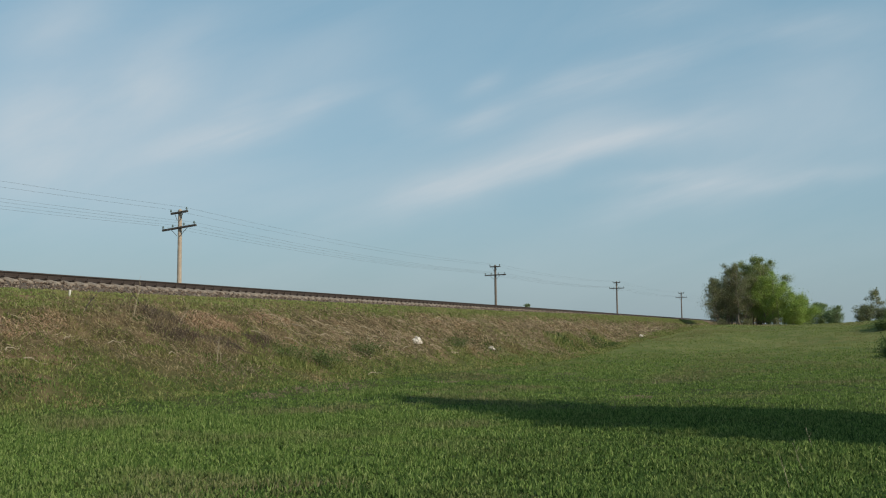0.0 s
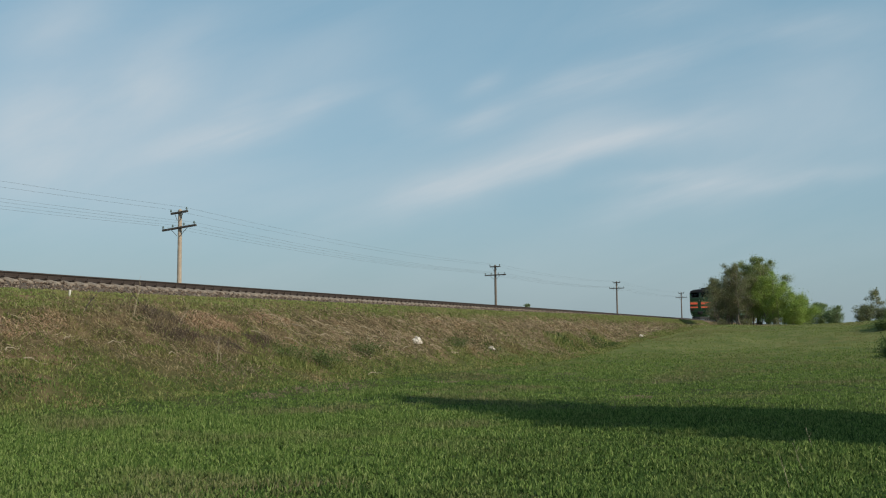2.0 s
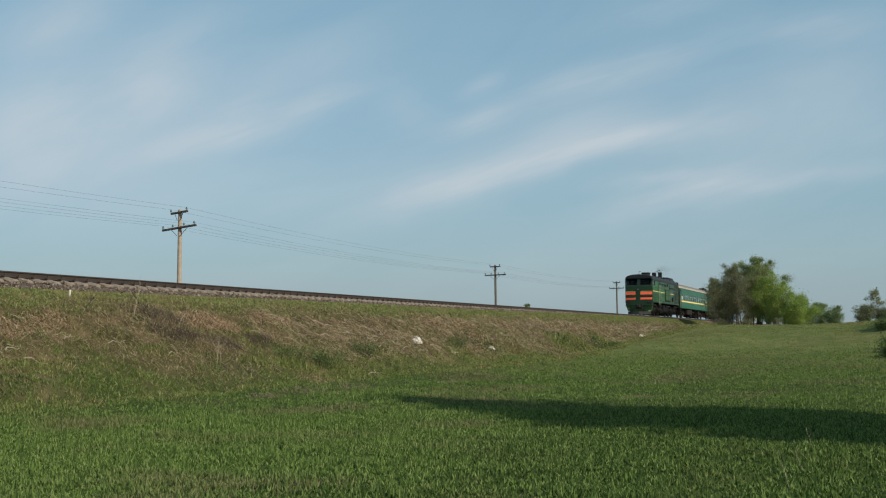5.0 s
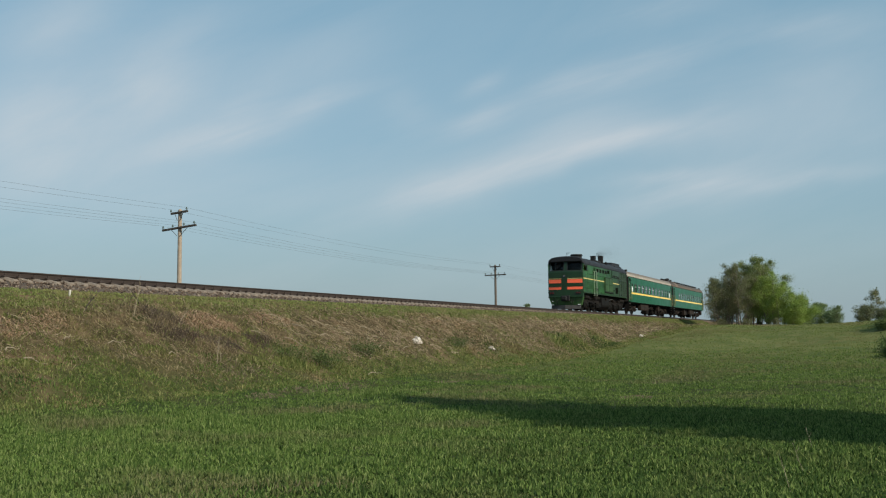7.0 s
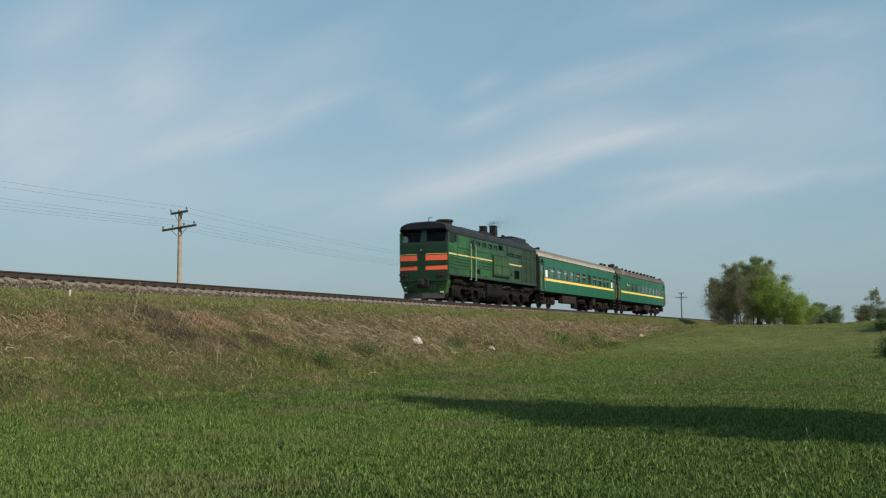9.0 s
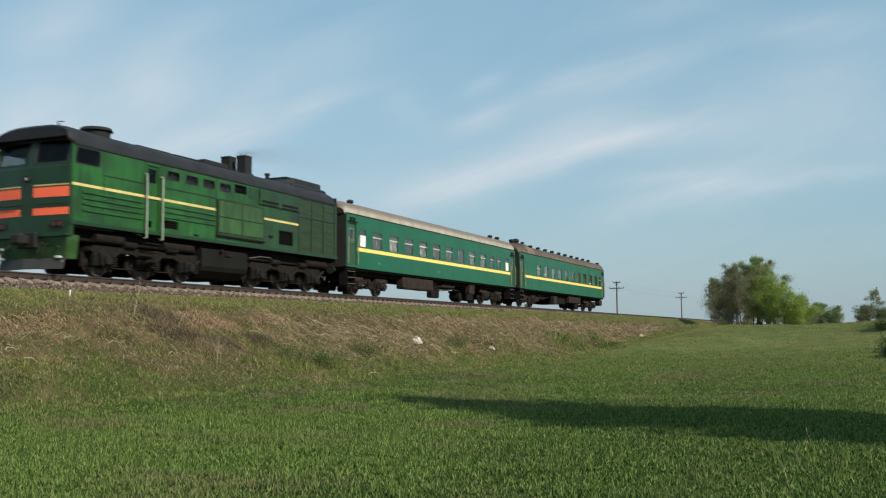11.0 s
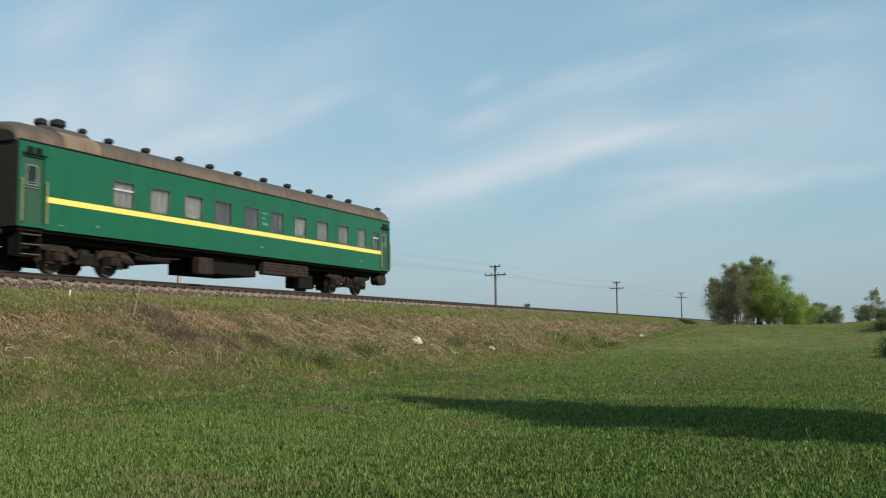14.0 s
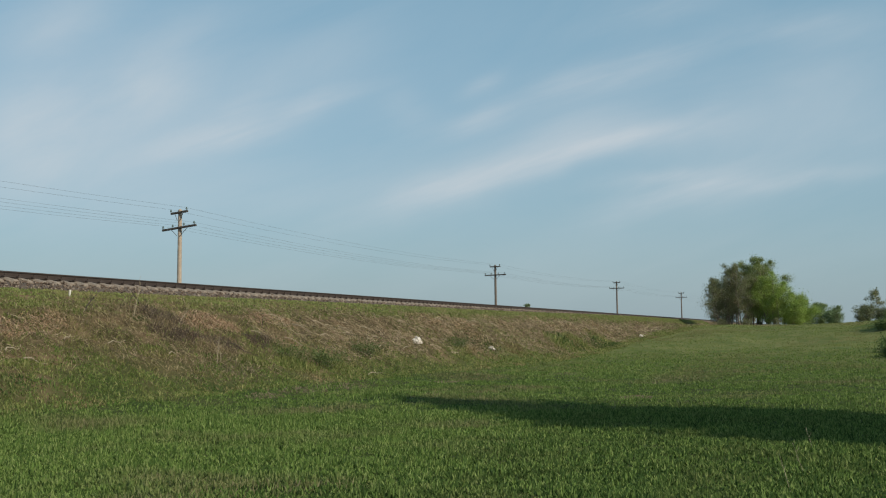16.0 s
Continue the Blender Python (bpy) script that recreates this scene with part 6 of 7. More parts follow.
        for u0, u1 in ((1.45, 3.25), (4.15, 7.2), (7.4, 9.9)):
            bm = bmesh.new()
            slab(bm, u0, u1, 3.09, 3.12, place, -0.02, 0.0)
            part("seam_strip", bm, M_HOUSING, lo)
        # raised filter housing and its panels
        bm = bmesh.new()
        slab(bm, 7.24, 10.24, 1.78, 3.08, place, -0.07, 0.0)
        house = part("filter_housing", bm, M_HOUSING, lo)
        for a, b in ((7.32, 8.72), (8.80, 10.16)):
            for z0, z1 in ((1.88, 2.42), (2.46, 3.02)):
                bm = bmesh.new()
                slab(bm, a, b, z0, z1, place, -0.092, -0.07)
                part("cover", bm, M_LOCO_PANEL, house, "faded green cover plate")
        bm = bmesh.new()
        slab(bm, 7.2, 10.3, 1.72, 1.77, place, -0.10, 0.0)
        part("housing_ledge", bm, M_UNDER, house)
        bm = bmesh.new()
        slab(bm, 10.0, 12.92, 3.20, 3.80, place, -0.05, 0.0)
        duct = part("air_intake", bm, M_LOCO, lo)
        # dark plates painted in place of the shade inside two long openings
        for a, b in ((10.12, 11.35), (11.6, 12.82)):
            bm = bmesh.new()
            slab(bm, a, b, 3.30, 3.40, place, -0.056, -0.04)
            slab(bm, a, b, 3.22, 3.25, place, -0.07, -0.04)
            part("slot", bm, M_UNDER, duct)
        bm = bmesh.new()
        slab(bm, 9.30, 9.95, 3.36, 3.76, place, -0.012, 0.0)
        part("blanked_window", bm, M_LOCO_DIM, lo)
        bm = bmesh.new()
        slab(bm, 10.7, 10.95, 1.96, 2.06, place, -0.03, 0.0)
        slab(bm, 5.9, 6.2, 1.62, 1.68, place, -0.02, 0.0)
        part("door_latch", bm, M_UNDER, lo)
        bm = bmesh.new()
        slab(bm, 5.6, 5.85, 1.60, 1.72, place, -0.01, 0.0)
        part("number_mark", bm, M_LOCO_PANEL, lo, "small faded plate")
        bm = bmesh.new()
        slab(bm, 2.4, 2.65, 2.83, 2.93, place, -0.01, 0.0)
        part("number_mark", bm, M_LOCO_PANEL, lo, "small faded plate")
        bm = bmesh.new()
        slab(bm, 0.1, L, eave - 0.03, eave + 0.03, place, -0.035, 0.0)
        part("gutter", bm, M_LOCO_ROOF, lo)
        for u in (1.38, 3.3, 4.12, 7.2, 9.98, 12.94):
            bm = bmesh.new()
            slab(bm, u - 0.02, u + 0.02, 1.46, 3.92, place, -0.008, 0.0)
            part("panel_seam", bm, M_HOUSING, lo)
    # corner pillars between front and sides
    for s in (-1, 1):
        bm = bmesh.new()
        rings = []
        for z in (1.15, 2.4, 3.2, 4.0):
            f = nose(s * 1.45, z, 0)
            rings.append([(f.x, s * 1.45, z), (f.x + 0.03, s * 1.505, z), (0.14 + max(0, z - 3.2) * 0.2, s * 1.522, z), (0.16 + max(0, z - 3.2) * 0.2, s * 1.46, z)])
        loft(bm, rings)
        part("corner_pillar", bm, M_LOCO_DIM, lo)
    bm = bmesh.new()
    box(bm, (L - 0.05, -H + 0.01, 1.3), (L + 0.004, H - 0.01, eave + 0.3), 0.0)
    part("rear_wall", bm, M_SOOT, lo)
    bm = bmesh.new()
    for k in range(5):
        w = 0.60 if k % 2 else 0.66
        loft(bm, [[(L + 0.006 + 0.07 * k + e, y, z) for y, z in ((-w, 1.2), (w, 1.2), (w, 3.4), (-w, 3.4))] for e in (0, 0.065)])
    part("gangway_bellows", bm, M_UNDER, lo)
    bm = bmesh.new()
    box(bm, (L, -0.16, 0.9), (L + 0.42, 0.16, 1.16), 0.05)
    part("rear_coupler", bm, M_SOOT, lo)

    # roof
    def arc_at(u, half, ev, cr):
        arc = roof_arc(half, ev, cr)
        return [(u, y, z) for y, z in arc] + [(u, y * 0.97, z - 0.06) for y, z in reversed(arc)]

    bm = bmesh.new()
    rings = []
    for u, half, ev, cr in ((-0.06, 1.45, 4.06, 4.46), (0.02, 1.49, 4.02, 4.53), (0.3, 1.53, eave, 4.57), (1.6, 1.54, eave, crown + 0.05), (8, 1.54, eave, crown), (13, 1.54, eave, crown), (15.8, 1.54, eave, crown), (16.1, 1.5, eave, 4.44), (16.26, 1.42, eave, 4.25)):
        rings.append(arc_at(u, half, ev, cr))
    loft(bm, rings)
    part("roof", bm, M_LOCO_ROOF, lo, "sooty dark grey rounded roof", smooth=40)
    bm = bmesh.new()
    arc = roof_arc(1.44, 4.12, 4.455)
    loft(bm, [[(-0.045 + d, y, z) for y, z in arc] for d in (-0.02, 0.10)])
    part("roof_brow", bm, M_LOCO_ROOF, lo)
    bm = bmesh.new()
    rod(bm, (2.3, -0.35, 4.46), (2.3, -0.35, 4.74), 0.44, 0.46, 24)
    rod(bm, (2.3, -0.35, 4.74), (2.3, -0.35, 4.84), 0.54, 0.48, 24)
    part("roof_fan", bm, M_SOOT, lo, "round dark fan cover", smooth=40)
    bm = bmesh.new()
    tube(bm, [(1.2, 0.2, 4.48), (1.2, 0.2, 4.92), (1.2, -0.05, 4.90)], 0.016)
    tube(bm, [(1.2, 0.2, 4.80), (1.2, 0.05, 4.84)], 0.012)
    part("aerial", bm, M_SOOT, lo)
    bm = bmesh.new()
    for a, b in ((3.8, 5.6), (5.75, 7.3)):
        box(bm, (a, -0.75, 4.42), (b, 0.75, 4.56), 0.03)
    box(bm, (7.5, -0.8, 4.44), (9.0, 0.8, 4.66), 0.05)
    part("roof_hatch", bm, M_SOOT, lo)
    for cx, cy in ((10.62, 0.34), (10.72, -0.34)):
        bm = bmesh.new()
        box(bm, (cx - 0.31, cy - 0.27, 4.40), (cx + 0.31, cy + 0.27, 4.60), 0.04)
        wall = [(-0.23, -0.2), (0.23, -0.2), (0.23, 0.2), (-0.23, 0.2)]
        rings = [[(cx + x * k, cy + y * k, z) for x, y in wall] for k, z in ((1.0, 4.55), (1.0, 5.22), (1.06, 5.23), (1.06, 5.30), (0.88, 5.30), (0.85, 4.7))]
        loft(bm, rings)
        part("exhaust_pipe", bm, M_SOOT, lo, "sooty square exhaust outlet")
    bm = bmesh.new()
    rings = []
    for u, w, z in ((11.75, 1.05, 4.45), (13.0, 1.1, 4.60), (13.2, 1.12, 4.70)):
        rings.append([(u, -w, 4.2), (u, -w * 0.8, z), (u, w * 0.8, z), (u, w, 4.2)])
    loft(bm, rings)
    box(bm, (13.2, -1.12, 4.2), (16.0, 1.12, 4.52), 0.08)
    part("cooler_roof", bm, M_LOCO_ROOF, lo)
    bm = bmesh.new()
    rings = []
    for u, k in ((13.3, 0.9), (13.5, 1.0), (15.6, 1.0), (15.75, 0.96)):
        rings.append([(u, -1.0 * k, 4.46), (u, -0.98 * k, 4.76), (u, -0.7, 4.82), (u, 0.7, 4.82), (u, 0.98 * k, 4.76), (u, 1.0 * k, 4.46)])
    loft(bm, rings)
    part("cooling_fan_shroud", bm, M_LOCO_ROOF, lo, "boxy dark fan shroud on the roof")
    bm = bmesh.new()
    rod(bm, (12.15, -0.5, 4.5), (12.15, -0.5, 4.72), 0.08, 0.08, 10)
    rod(bm, (12.15, -0.5, 4.72), (12.15, -0.5, 4.80), 0.13, 0.1, 10)
    part("roof_valve", bm, M_SOOT, lo)
    bm = bmesh.new()
    tube(bm, [(4.0, -0.95, 4.46), (9.5, -0.95, 4.46)], 0.02)
    part("roof_pipe", bm, M_SOOT, lo)
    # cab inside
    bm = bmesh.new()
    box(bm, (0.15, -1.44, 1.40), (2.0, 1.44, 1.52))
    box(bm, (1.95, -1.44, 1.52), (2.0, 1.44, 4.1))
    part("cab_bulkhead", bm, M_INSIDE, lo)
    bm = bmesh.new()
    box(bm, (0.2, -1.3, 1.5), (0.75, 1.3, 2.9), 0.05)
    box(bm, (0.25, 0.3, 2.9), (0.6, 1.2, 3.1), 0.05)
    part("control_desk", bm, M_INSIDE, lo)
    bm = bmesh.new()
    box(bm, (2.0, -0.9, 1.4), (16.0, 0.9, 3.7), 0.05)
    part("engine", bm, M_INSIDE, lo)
    # underframe, tank, reservoirs
    bm = bmesh.new()
    box(bm, (0.3, -1.08, 1.05), (16.1, 1.08, 1.465), 0.03)
    part("underframe", bm, M_UNDER, lo)
    bm = bmesh.new()
    rings = []
    for u in (6.6, 6.7, 9.35, 9.45):
        k = 1.0 if 6.65 < u < 9.4 else 0.97
        rings.append([(u, -1.34 * k, 1.26), (u, -1.42 * k, 1.20), (u, -1.42 * k, 0.62), (u, -1.34 * k, 0.46), (u, -1.0 * k, 0.22), (u, 1.0 * k, 0.22), (u, 1.34 * k, 0.46), (u, 1.42 * k, 0.62), (u, 1.42 * k, 1.20), (u, 1.34 * k, 1.26)])
    loft(bm, rings)
    tank = part("fuel_tank", bm, M_TANK, lo, "dark grey fuel tank")
    bm = bmesh.new()
    rod(bm, (7.6, -1.44, 1.16), (7.6, -1.55, 1.22), 0.07, 0.07, 10)
    box(bm, (7.9, -1.47, 1.02), (8.3, -1.40, 1.2), 0.02)
    part("filler_neck", bm, M_GEAR, tank)
    for u0, u1 in ((4.55, 6.2), (1.3, 2.6), (13.9, 15.6)):
        bm = bmesh.new()
        rod(bm, (u0, -1.22, 1.17), (u1, -1.22, 1.17), 0.15, 0.15, 14)
        part("air_reservoir", bm, M_GEAR, lo)
    bm = bmesh.new()
    tube(bm, [(9.7, -1.3, 1.1), (10.4, -1.34, 1.2), (11.2, -1.3, 1.2)], 0.02)
    tube(bm, [(15.6, -1.1, 0.7), (16.2, -0.9, 0.55), (16.6, -0.7, 0.75)], 0.025)
    part("sand_pipe", bm, M_BRIGHT, lo)
    loco_bogie(lo, 4.0)
    loco_bogie(lo, 12.65)
    return lo


M_HOUSING = material("grimy_dark_green", (0.012, 0.030, 0.010), 0.7, other=(0.006, 0.012, 0.005), scale=2, fine=20)
M_PLOUGH = material("scuffed_grey", (0.036, 0.033, 0.031), 0.7, other=(0.02, 0.018, 0.017), scale=3)
M_BRIGHT_RAIL = material("grey_green_rail", (0.30, 0.36, 0.27), 0.5, scale=5, bump=0.05)
M_LOCO_COOL = material("sooted_green_louvre", (0.027, 0.055, 0.020), 0.6, other=(0.014, 0.022, 0.011), var=0.9, scale=0.8, fine=20)
M_TANK = material("fuel_tank_grey", (0.0105, 0.010, 0.010), 0.8, other=(0.007, 0.0065, 0.006), var=0.9, scale=1.2, fine=20, spec=0.15)
loco = build_loco()


# ---- small things on the bank and the meadow ----
def bag(x, y, size, seed, label):
    """A crumpled plastic bag."""
    bm = bmesh.new()
    bmesh.ops.create_icosphere(bm, subdivisions=3, radius=1.0)
    for v in bm.verts:
        k = 0.72 + 0.5 * noise.noise(v.co * 1.6 + Vector((seed, 0, 0))) + 0.22 * noise.noise(v.co * 4.5 + Vector((0, seed, 0)))
        v.co = Vector((v.co.x * k * size * 1.25, v.co.y * k * size * 0.8, max(-0.12 * size, v.co.z * k * size * 0.9)))
    ob = part("plastic_bag", bm, M_BAG)
    ob.matrix_basis = pose(x, y, float(height(x, y)) + 0.05, 0, 0, seed * 40)
    tagged(ob, label, "litter", "litter on the bank")


bag(37.8, 17.12, 0.31, 1, "crumpled dirty white plastic bag in dry grass")
bag(44.8, 16.46, 0.20, 2, "small crumpled white plastic bag in grass")
bag(76.7, 16.0, 0.22, 3, "crumpled white plastic bag far along the bank")


def marker_post(x, y):
    bm = bmesh.new()
    box(bm, (-0.025, -0.025, -0.1), (0.025, 0.025, 0.17), 0.01)
    ob = part("marker_post", bm, M_WHITE_POST)
    ob.matrix_basis = pose(x, y, float(height(x, y)), 4, 3, 12)
    tagged(ob, "short white marker post in the verge", "post")


M_WHITE_POST = material("chalky_post", (0.62, 0.58, 0.50), 0.8, scale=8)
marker_post(21.17, 19.93)


def dry_stalk(x, y, tall, lean, seed, thick=0.012, label="thin dry weed stalk with bare side twigs", sprigs=5):
    """A bent bare stem with a few side twigs; lean: how far its top leans along the bank and across."""
    r = random.Random(seed)
    mat = M_STALK if seed % 2 else M_STALK_DARK
    bm = bmesh.new()
    pts = [Vector((lean[0] * (k / 6) ** 1.2 + r.uniform(-0.02, 0.02), lean[1] * k / 6, tall * (k / 6))) for k in range(7)]
    limb(bm, pts, [thick * (1 - k * 0.12) for k in range(7)])
    ob = part("dry_stalk", bm, mat)
    ob.matrix_basis = pose(x, y, float(height(x, y)) - 0.03)
    for k in range(sprigs):
        f = r.uniform(0.35, 0.95)
        i = min(5, int(f * 6))
        q = pts[i].lerp(pts[i + 1], f * 6 - i)
        d = Vector((r.uniform(-1, 1), r.uniform(-0.6, 0.6), r.uniform(0.2, 1.0))) * tall * 0.28
        bm = bmesh.new()
        limb(bm, [q, q + d * 0.6, q + d * 0.8 + Vector((r.uniform(-1, 1), 0, 0.7)) * tall * 0.08], [thick * 0.5, thick * 0.35, thick * 0.2], 4)
        part("twig", bm, mat, ob)
    tagged(ob, label, "dry weed", "dry stalks on the bank")


M_STALK = material("pale_stalk", (0.33, 0.27, 0.19), 0.85, other=(0.22, 0.17, 0.12), scale=9)
M_STALK_DARK = material("grey_stalk", (0.06, 0.046, 0.038), 0.9, other=(0.035, 0.027, 0.022), scale=9)
for spec in ((20.49, 18.8, 0.56, (0.57, 0.05), 2, 0.018), (22.22, 18.64, 1.04, (0.35, 0.05), 5, 0.011), (22.62, 19.14, 0.49, (0.27, 0.1), 4), (23.5, 19.5, 0.42, (-0.40, 0.0), 6), (23.66, 18.26, 0.50, (0.59, 0.1), 7, 0.014),
             (22.99, 16.41, 0.80, (0.09, 0.0), 9), (23.3, 16.5, 0.55, (-0.1, 0.0), 11), (22.9, 18.9, 0.5, (0.3, 0), 8), (23.2, 19.2, 0.45, (-0.25, 0), 10), (27.87, 18.15, 0.37, (0.06, 0), 12),
             (33.4, 17.2, 0.5, (0.25, 0), 13), (36.2, 17.3, 0.45, (0.2, 0), 15), (30.5, 18.4, 0.45, (0.3, 0), 14), (40.5, 18.0, 0.5, (0.3, 0), 17), (31.8, 16.8, 0.45, (0.2, 0.0), 19)):
    dry_stalk(*spec)
for spec in ((11.0, 0.80, 0.42, (-0.05, 0.10), 21), (12.2, 0.73, 0.40, (-0.1, 0.12), 25), (14.6, 0.75, 0.34, (0.0, 0.10), 27)):
    dry_stalk(*spec, thick=0.0035, label="thin pale dry stalk standing in the meadow", sprigs=3)


def fallen_stick(x, y, long, turn, seed, thick=0.014):
    """A dry stick lying on the slope, following the ground."""
    r = random.Random(seed)
    bm = bmesh.new()
    c, s = math.cos(radians(turn)), math.sin(radians(turn))
    pts = []
    for k in range(7):
        d = long * (k / 6 - 0.5)
        px, py = x + c * d, y + s * d + r.uniform(-0.03, 0.03)
        pts.append(Vector((px, py, float(height(px, py)) + 0.05 + 0.05 * math.sin(k))))
    limb(bm, pts, [thick * (1.2 - k * 0.12) for k in range(7)])
    ob = part("fallen_stick", bm, M_STALK if seed % 3 else M_STALK_DARK)
    tagged(ob, "dry fallen stick lying on the grassy bank", "stick", "fallen sticks on the bank")


for spec in ((30.5, 15.34, 1.6, 6, 1), (26.18, 17.41, 0.7, -48, 3), (27.13, 17.48, 1.1, -37, 4), (29.69, 18.56, 1.04, -28, 5), (20.21, 17.48, 0.8, 11, 7), (16.72, 17.29, 0.64, 14, 8), (16.8, 16.72, 0.5, -34, 10), (18.71, 17.63, 0.43, 26, 2),
             (31.35, 17.67, 1.6, 8, 11), (33.0, 17.6, 0.9, -20, 13), (34.73, 17.12, 1.0, -48, 14), (36.24, 16.79, 1.5, 6, 16), (37.2, 16.6, 1.1, 5, 17), (24.9, 17.0, 0.8, -50, 9), (21.74, 16.88, 0.57, 15, 20), (28.4, 17.2, 0.9, -30, 22),
             (32.2, 18.2, 1.2, -38, 25), (33.6, 18.0, 1.0, -30, 26), (30.4, 18.0, 1.1, -42, 28), (35.2, 17.9, 1.2, -25, 29), (34.0, 16.9, 1.0, 12, 31), (39.5, 18.4, 1.1, -25, 19), (44.0, 18.6, 1.2, -20, 23), (48.5, 18.4, 1.4, -25, 32)):
    fallen_stick(*spec)


def tuft(name, x, y, radius, count, tall, wide, mat, seed, label, category, splay=0.6, lie=0.0, group="", comb=None):
    """A clump of stems that stands out from the cover round it."""
    r = np.random.RandomState(seed)
    a, d = r.uniform(0, 6.283, count), radius * np.sqrt(r.rand(count))
    px, py = x + d * np.cos(a) * 1.5, y + d * np.sin(a) * 0.7
    h = tall * (1.15 - 0.7 * d / radius) * r.uniform(0.6, 1.3, count)
    v, f = blades(r, px, py, np.clip(h, 0.05, 2), np.full(count, wide), 4, splay, lie, comb)
    ob = new(name, quick(name, v, f, mat))
    tagged(ob, label, category, group, "stuff" if name in ("dead_bramble", "dry_grass_patch") else "")


# grey dead stems, darkened further for the shadow under the verge's overhang
M_STRAW_DARK = foliage("darkened_dead_stems", [(0.075, 0.056, 0.045), (0.13, 0.10, 0.08), (0.055, 0.042, 0.035), (0.20, 0.155, 0.12)], through_light=0.05)
M_RUSTSTRAW = foliage("rusty_straw", [(0.36, 0.23, 0.14), (0.46, 0.31, 0.195), (0.22, 0.135, 0.08), (0.55, 0.41, 0.28), (0.15, 0.10, 0.065)], through_light=0.1)
for i, (x, y, rad, n) in enumerate(((25.2, 18.5, 0.70, 900), (25.8, 18.2, 0.45, 400), (28.6, 18.6, 0.6, 480), (29.6, 18.5, 0.5, 200), (42.5, 18.7, 1.2, 420), (46.0, 18.6, 1.3, 420), (52.0, 18.7, 1.5, 420),
                                    (60.0, 18.7, 1.8, 420), (66.0, 18.6, 1.8, 380), (72.0, 18.7, 2.0, 380), (17.2, 18.1, 0.5, 300), (18.6, 18.3, 0.5, 160))):
    tuft("dry_grass_mound", x, y, rad, n, 0.24, 0.012 + 0.0004 * x, M_RUSTSTRAW, 40 + i, "mound of matted reddish-brown dry grass", "dry grass", 0.5, 0.8, "dry mounds on the bank", -50)
for i, (x, y, rad, n, h) in enumerate(((26.6, 16.1, 0.7, 420, 0.26), (24.6, 16.3, 0.5, 220, 0.22), (57.3, 16.6, 1.5, 420, 0.42), (60.5, 16.9, 1.2, 300, 0.45), (67.9, 17.1, 1.5, 360, 0.45), (41.0, 16.6, 0.9, 320, 0.25),
                                       (47.5, 16.2, 1.2, 360, 0.28), (16.5, 16.6, 0.5, 220, 0.18), (21.2, 17.0, 0.45, 180, 0.18), (33.5, 16.4, 0.9, 280, 0.22), (29.2, 16.0, 0.8, 280, 0.2))):
    tuft("weed_clump", x, y, rad, n, h * 0.7, 0.013 + 0.0006 * x, M_WEED, 70 + i, "clump of taller green weeds among short grass", "weeds", 1.0, 0.0, "weed clumps on the bank")
for i, (x, y) in enumerate(((22.7, 19.05), (23.1, 18.9), (23.6, 18.6), (23.0, 18.3), (22.8, 17.9), (23.4, 17.7), (23.7, 17.1), (24.4, 17.2), (26.5, 17.3), (27.5, 17.4))):
    tuft("dead_bramble", x, y, 0.5, 210, 0.30, 0.010, M_STRAW_DARK if i % 3 else M_STRAW, 90 + i, "tangle of grey dead weed stems", "dead weeds", 0.6, 0.35, "dead tangles on the bank")


PATCHES = ((25.0, 5.4, 0.55, 240), (23.7, 14.1, 0.7, 260), (26.1, 14.3, 0.9, 300), (21.7, 14.0, 0.5, 160), (23.5, 16.1, 0.6, 260), (20.2, 17.0, 0.45, 160), (31.0, 13.0, 0.7, 160), (38.0, 11.0, 1.2, 260), (24.5, 10.6, 0.5, 120), (33.5, 6.5, 0.8, 160))
HERBS = ((22.6, 18.6, 0.3, 130, 0.12), (15.3, 15.9, 0.5, 260, 0.14), (58.7, 16.8, 1.3, 420, 0.38), (65.9, 16.4, 1.6, 420, 0.36), (45.5, 16.8, 1.0, 300, 0.2))
M_DEADGRASS = foliage("faded_dead_grass", [(0.15, 0.115, 0.08), (0.21, 0.17, 0.115), (0.14, 0.135, 0.07), (0.27, 0.22, 0.16)], through_light=0.1)
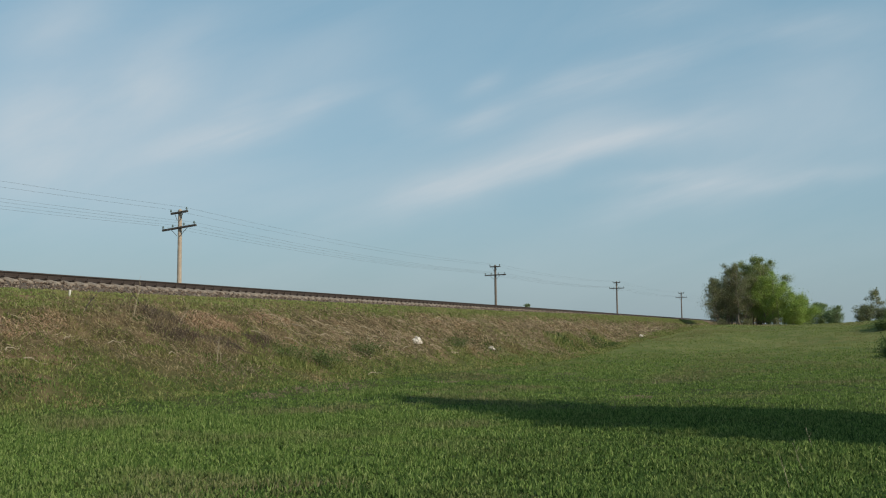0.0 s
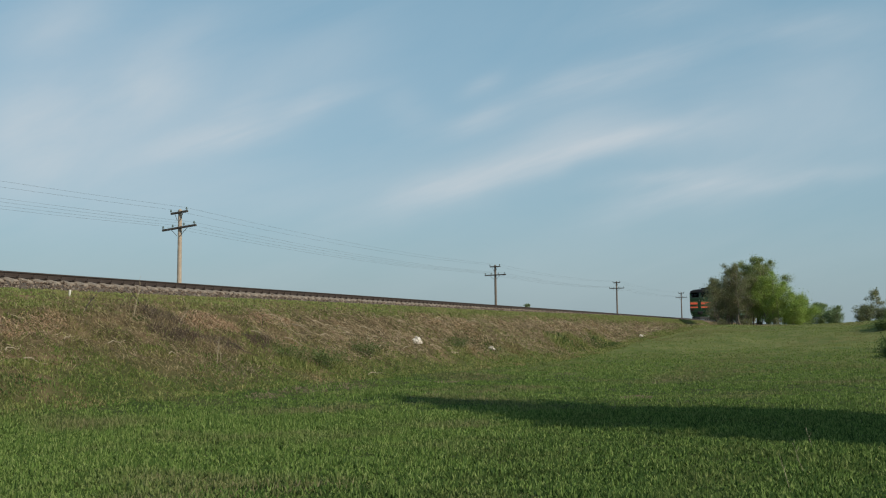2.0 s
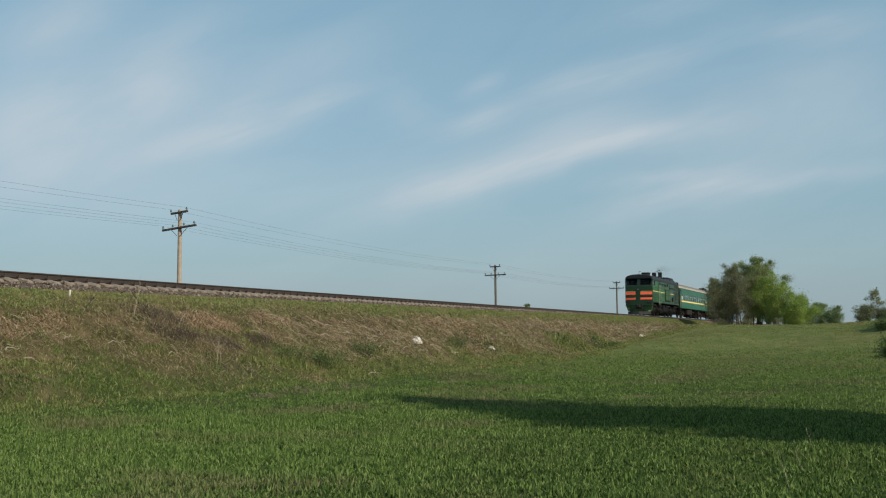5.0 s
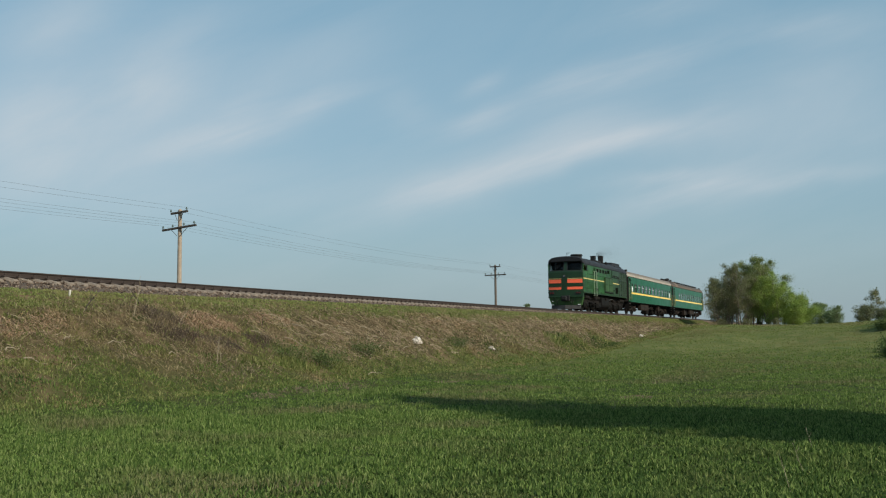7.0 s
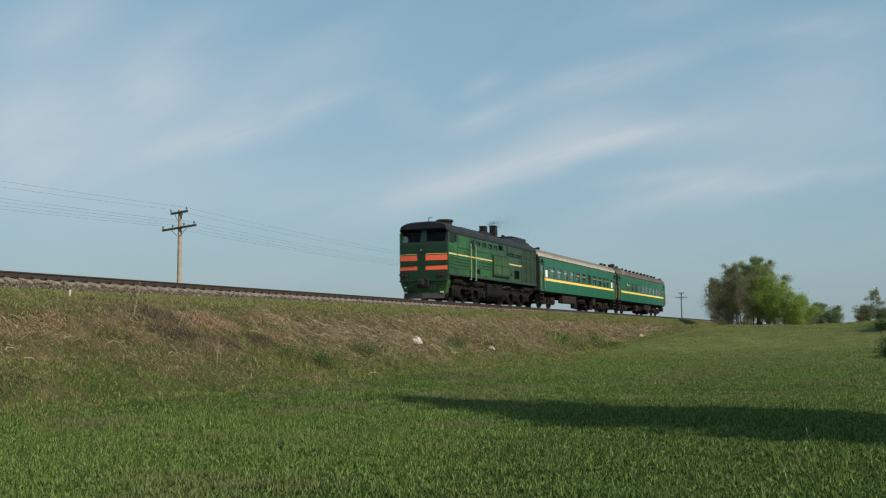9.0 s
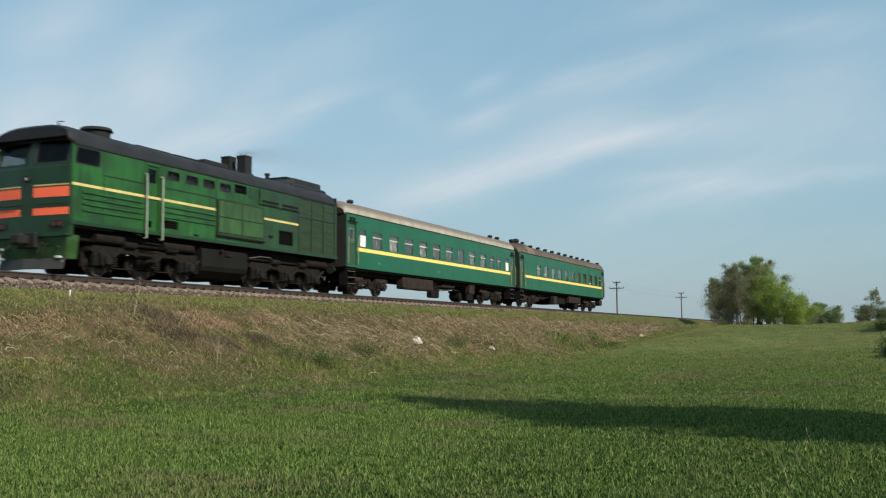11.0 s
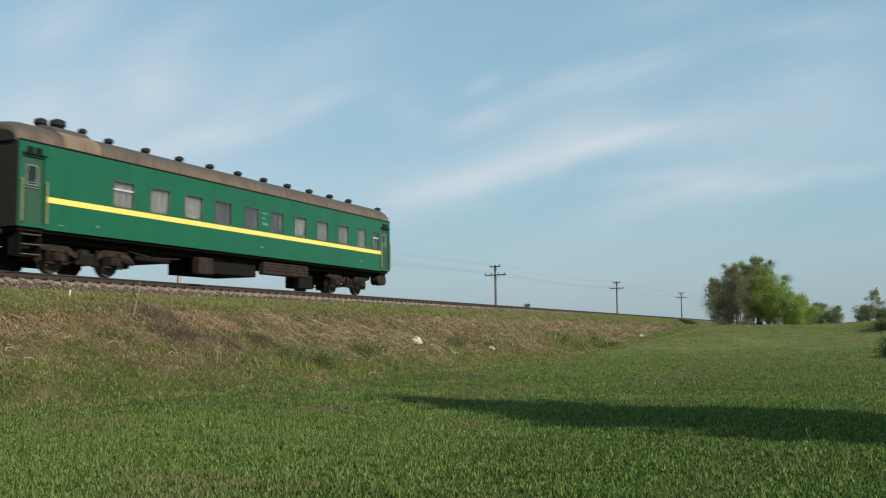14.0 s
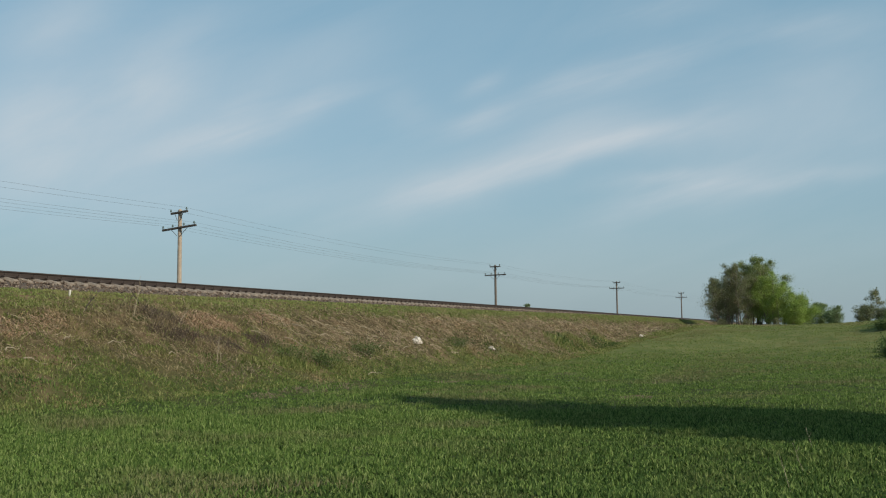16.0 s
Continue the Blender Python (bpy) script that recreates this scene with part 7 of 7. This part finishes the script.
M_HERB = foliage("dark_herb_leaves", [(0.035, 0.060, 0.022), (0.075, 0.115, 0.038), (0.14, 0.175, 0.065)])
for i, (x, y, rad, n) in enumerate(PATCHES):
    tuft("dry_grass_patch", x, y, rad, n, 0.07, 0.008 + 0.0005 * x, M_DEADGRASS, 110 + i, "faded brownish patch of dead grass in the meadow", "dry grass", 0.6, 0.2, "dead patches in the meadow")
for i, (x, y, rad, n, h) in enumerate(HERBS):
    tuft("herb_clump", x, y, rad * 1.15, n, h * 0.6, 0.016 + 0.0006 * x, M_HERB, 140 + i, "dark green leafy herb growing in the grass", "herb", 0.9, 0.0, "dark herbs on the bank")


# ---- exhaust ----
def build_smoke():
    """Thin dark smoke that trails back from the exhaust stacks: a drifting cloud of fine soot flakes."""
    r = np.random.RandomState(6)
    count = 26000
    f = r.rand(count) ** 1.5
    wide = 0.10 + 0.62 * f
    pos = np.stack([10.9 + 7.5 * f + r.normal(0, 0.10, count), r.normal(0, 1, count) * wide, 5.40 + 0.75 * f ** 0.7 + r.normal(0, 1, count) * wide * 0.8], 1)
    a, b = r.normal(0, 1, (count, 3)), r.normal(0, 1, (count, 3))
    size = 0.0045
    v = np.stack([pos, pos + a * size, pos + b * size], 1).reshape(-1, 3)
    t = np.arange(count * 3).reshape(-1, 3)
    ob = new("exhaust_smoke", quick("exhaust_smoke", v, t, M_SOOT))
    return tagged(ob, "thin dark exhaust smoke trailing from the locomotive", "smoke", kind="stuff")


smoke = build_smoke()


def motions():
    """The train runs towards lower x at an even pace, nudged each half second to fit the view, its wheels turning with
    it.
    """
    for thing, back in ((loco, 0.0), (smoke, 0.0), (coaches[0], 17.07), (coaches[1], 17.07 + 24.55)):
        rows = []
        for k in range(33):
            view_nudge = 0.10 if k % 2 else -0.19
            rows.append((k / 2, pose(-6.0 + SPEED * (13.0 - k / 2) + view_nudge + back, TRACK, RAIL)))
        walk(thing, rows)
    for wheel, x, radius in WHEELSETS:
        turn = math.degrees(SPEED / radius)
        walk(wheel, [(k / FPS, pose(x, 0, radius, 0, -turn * k / FPS, 0)) for k in range(16 * FPS + 1)])


motions()
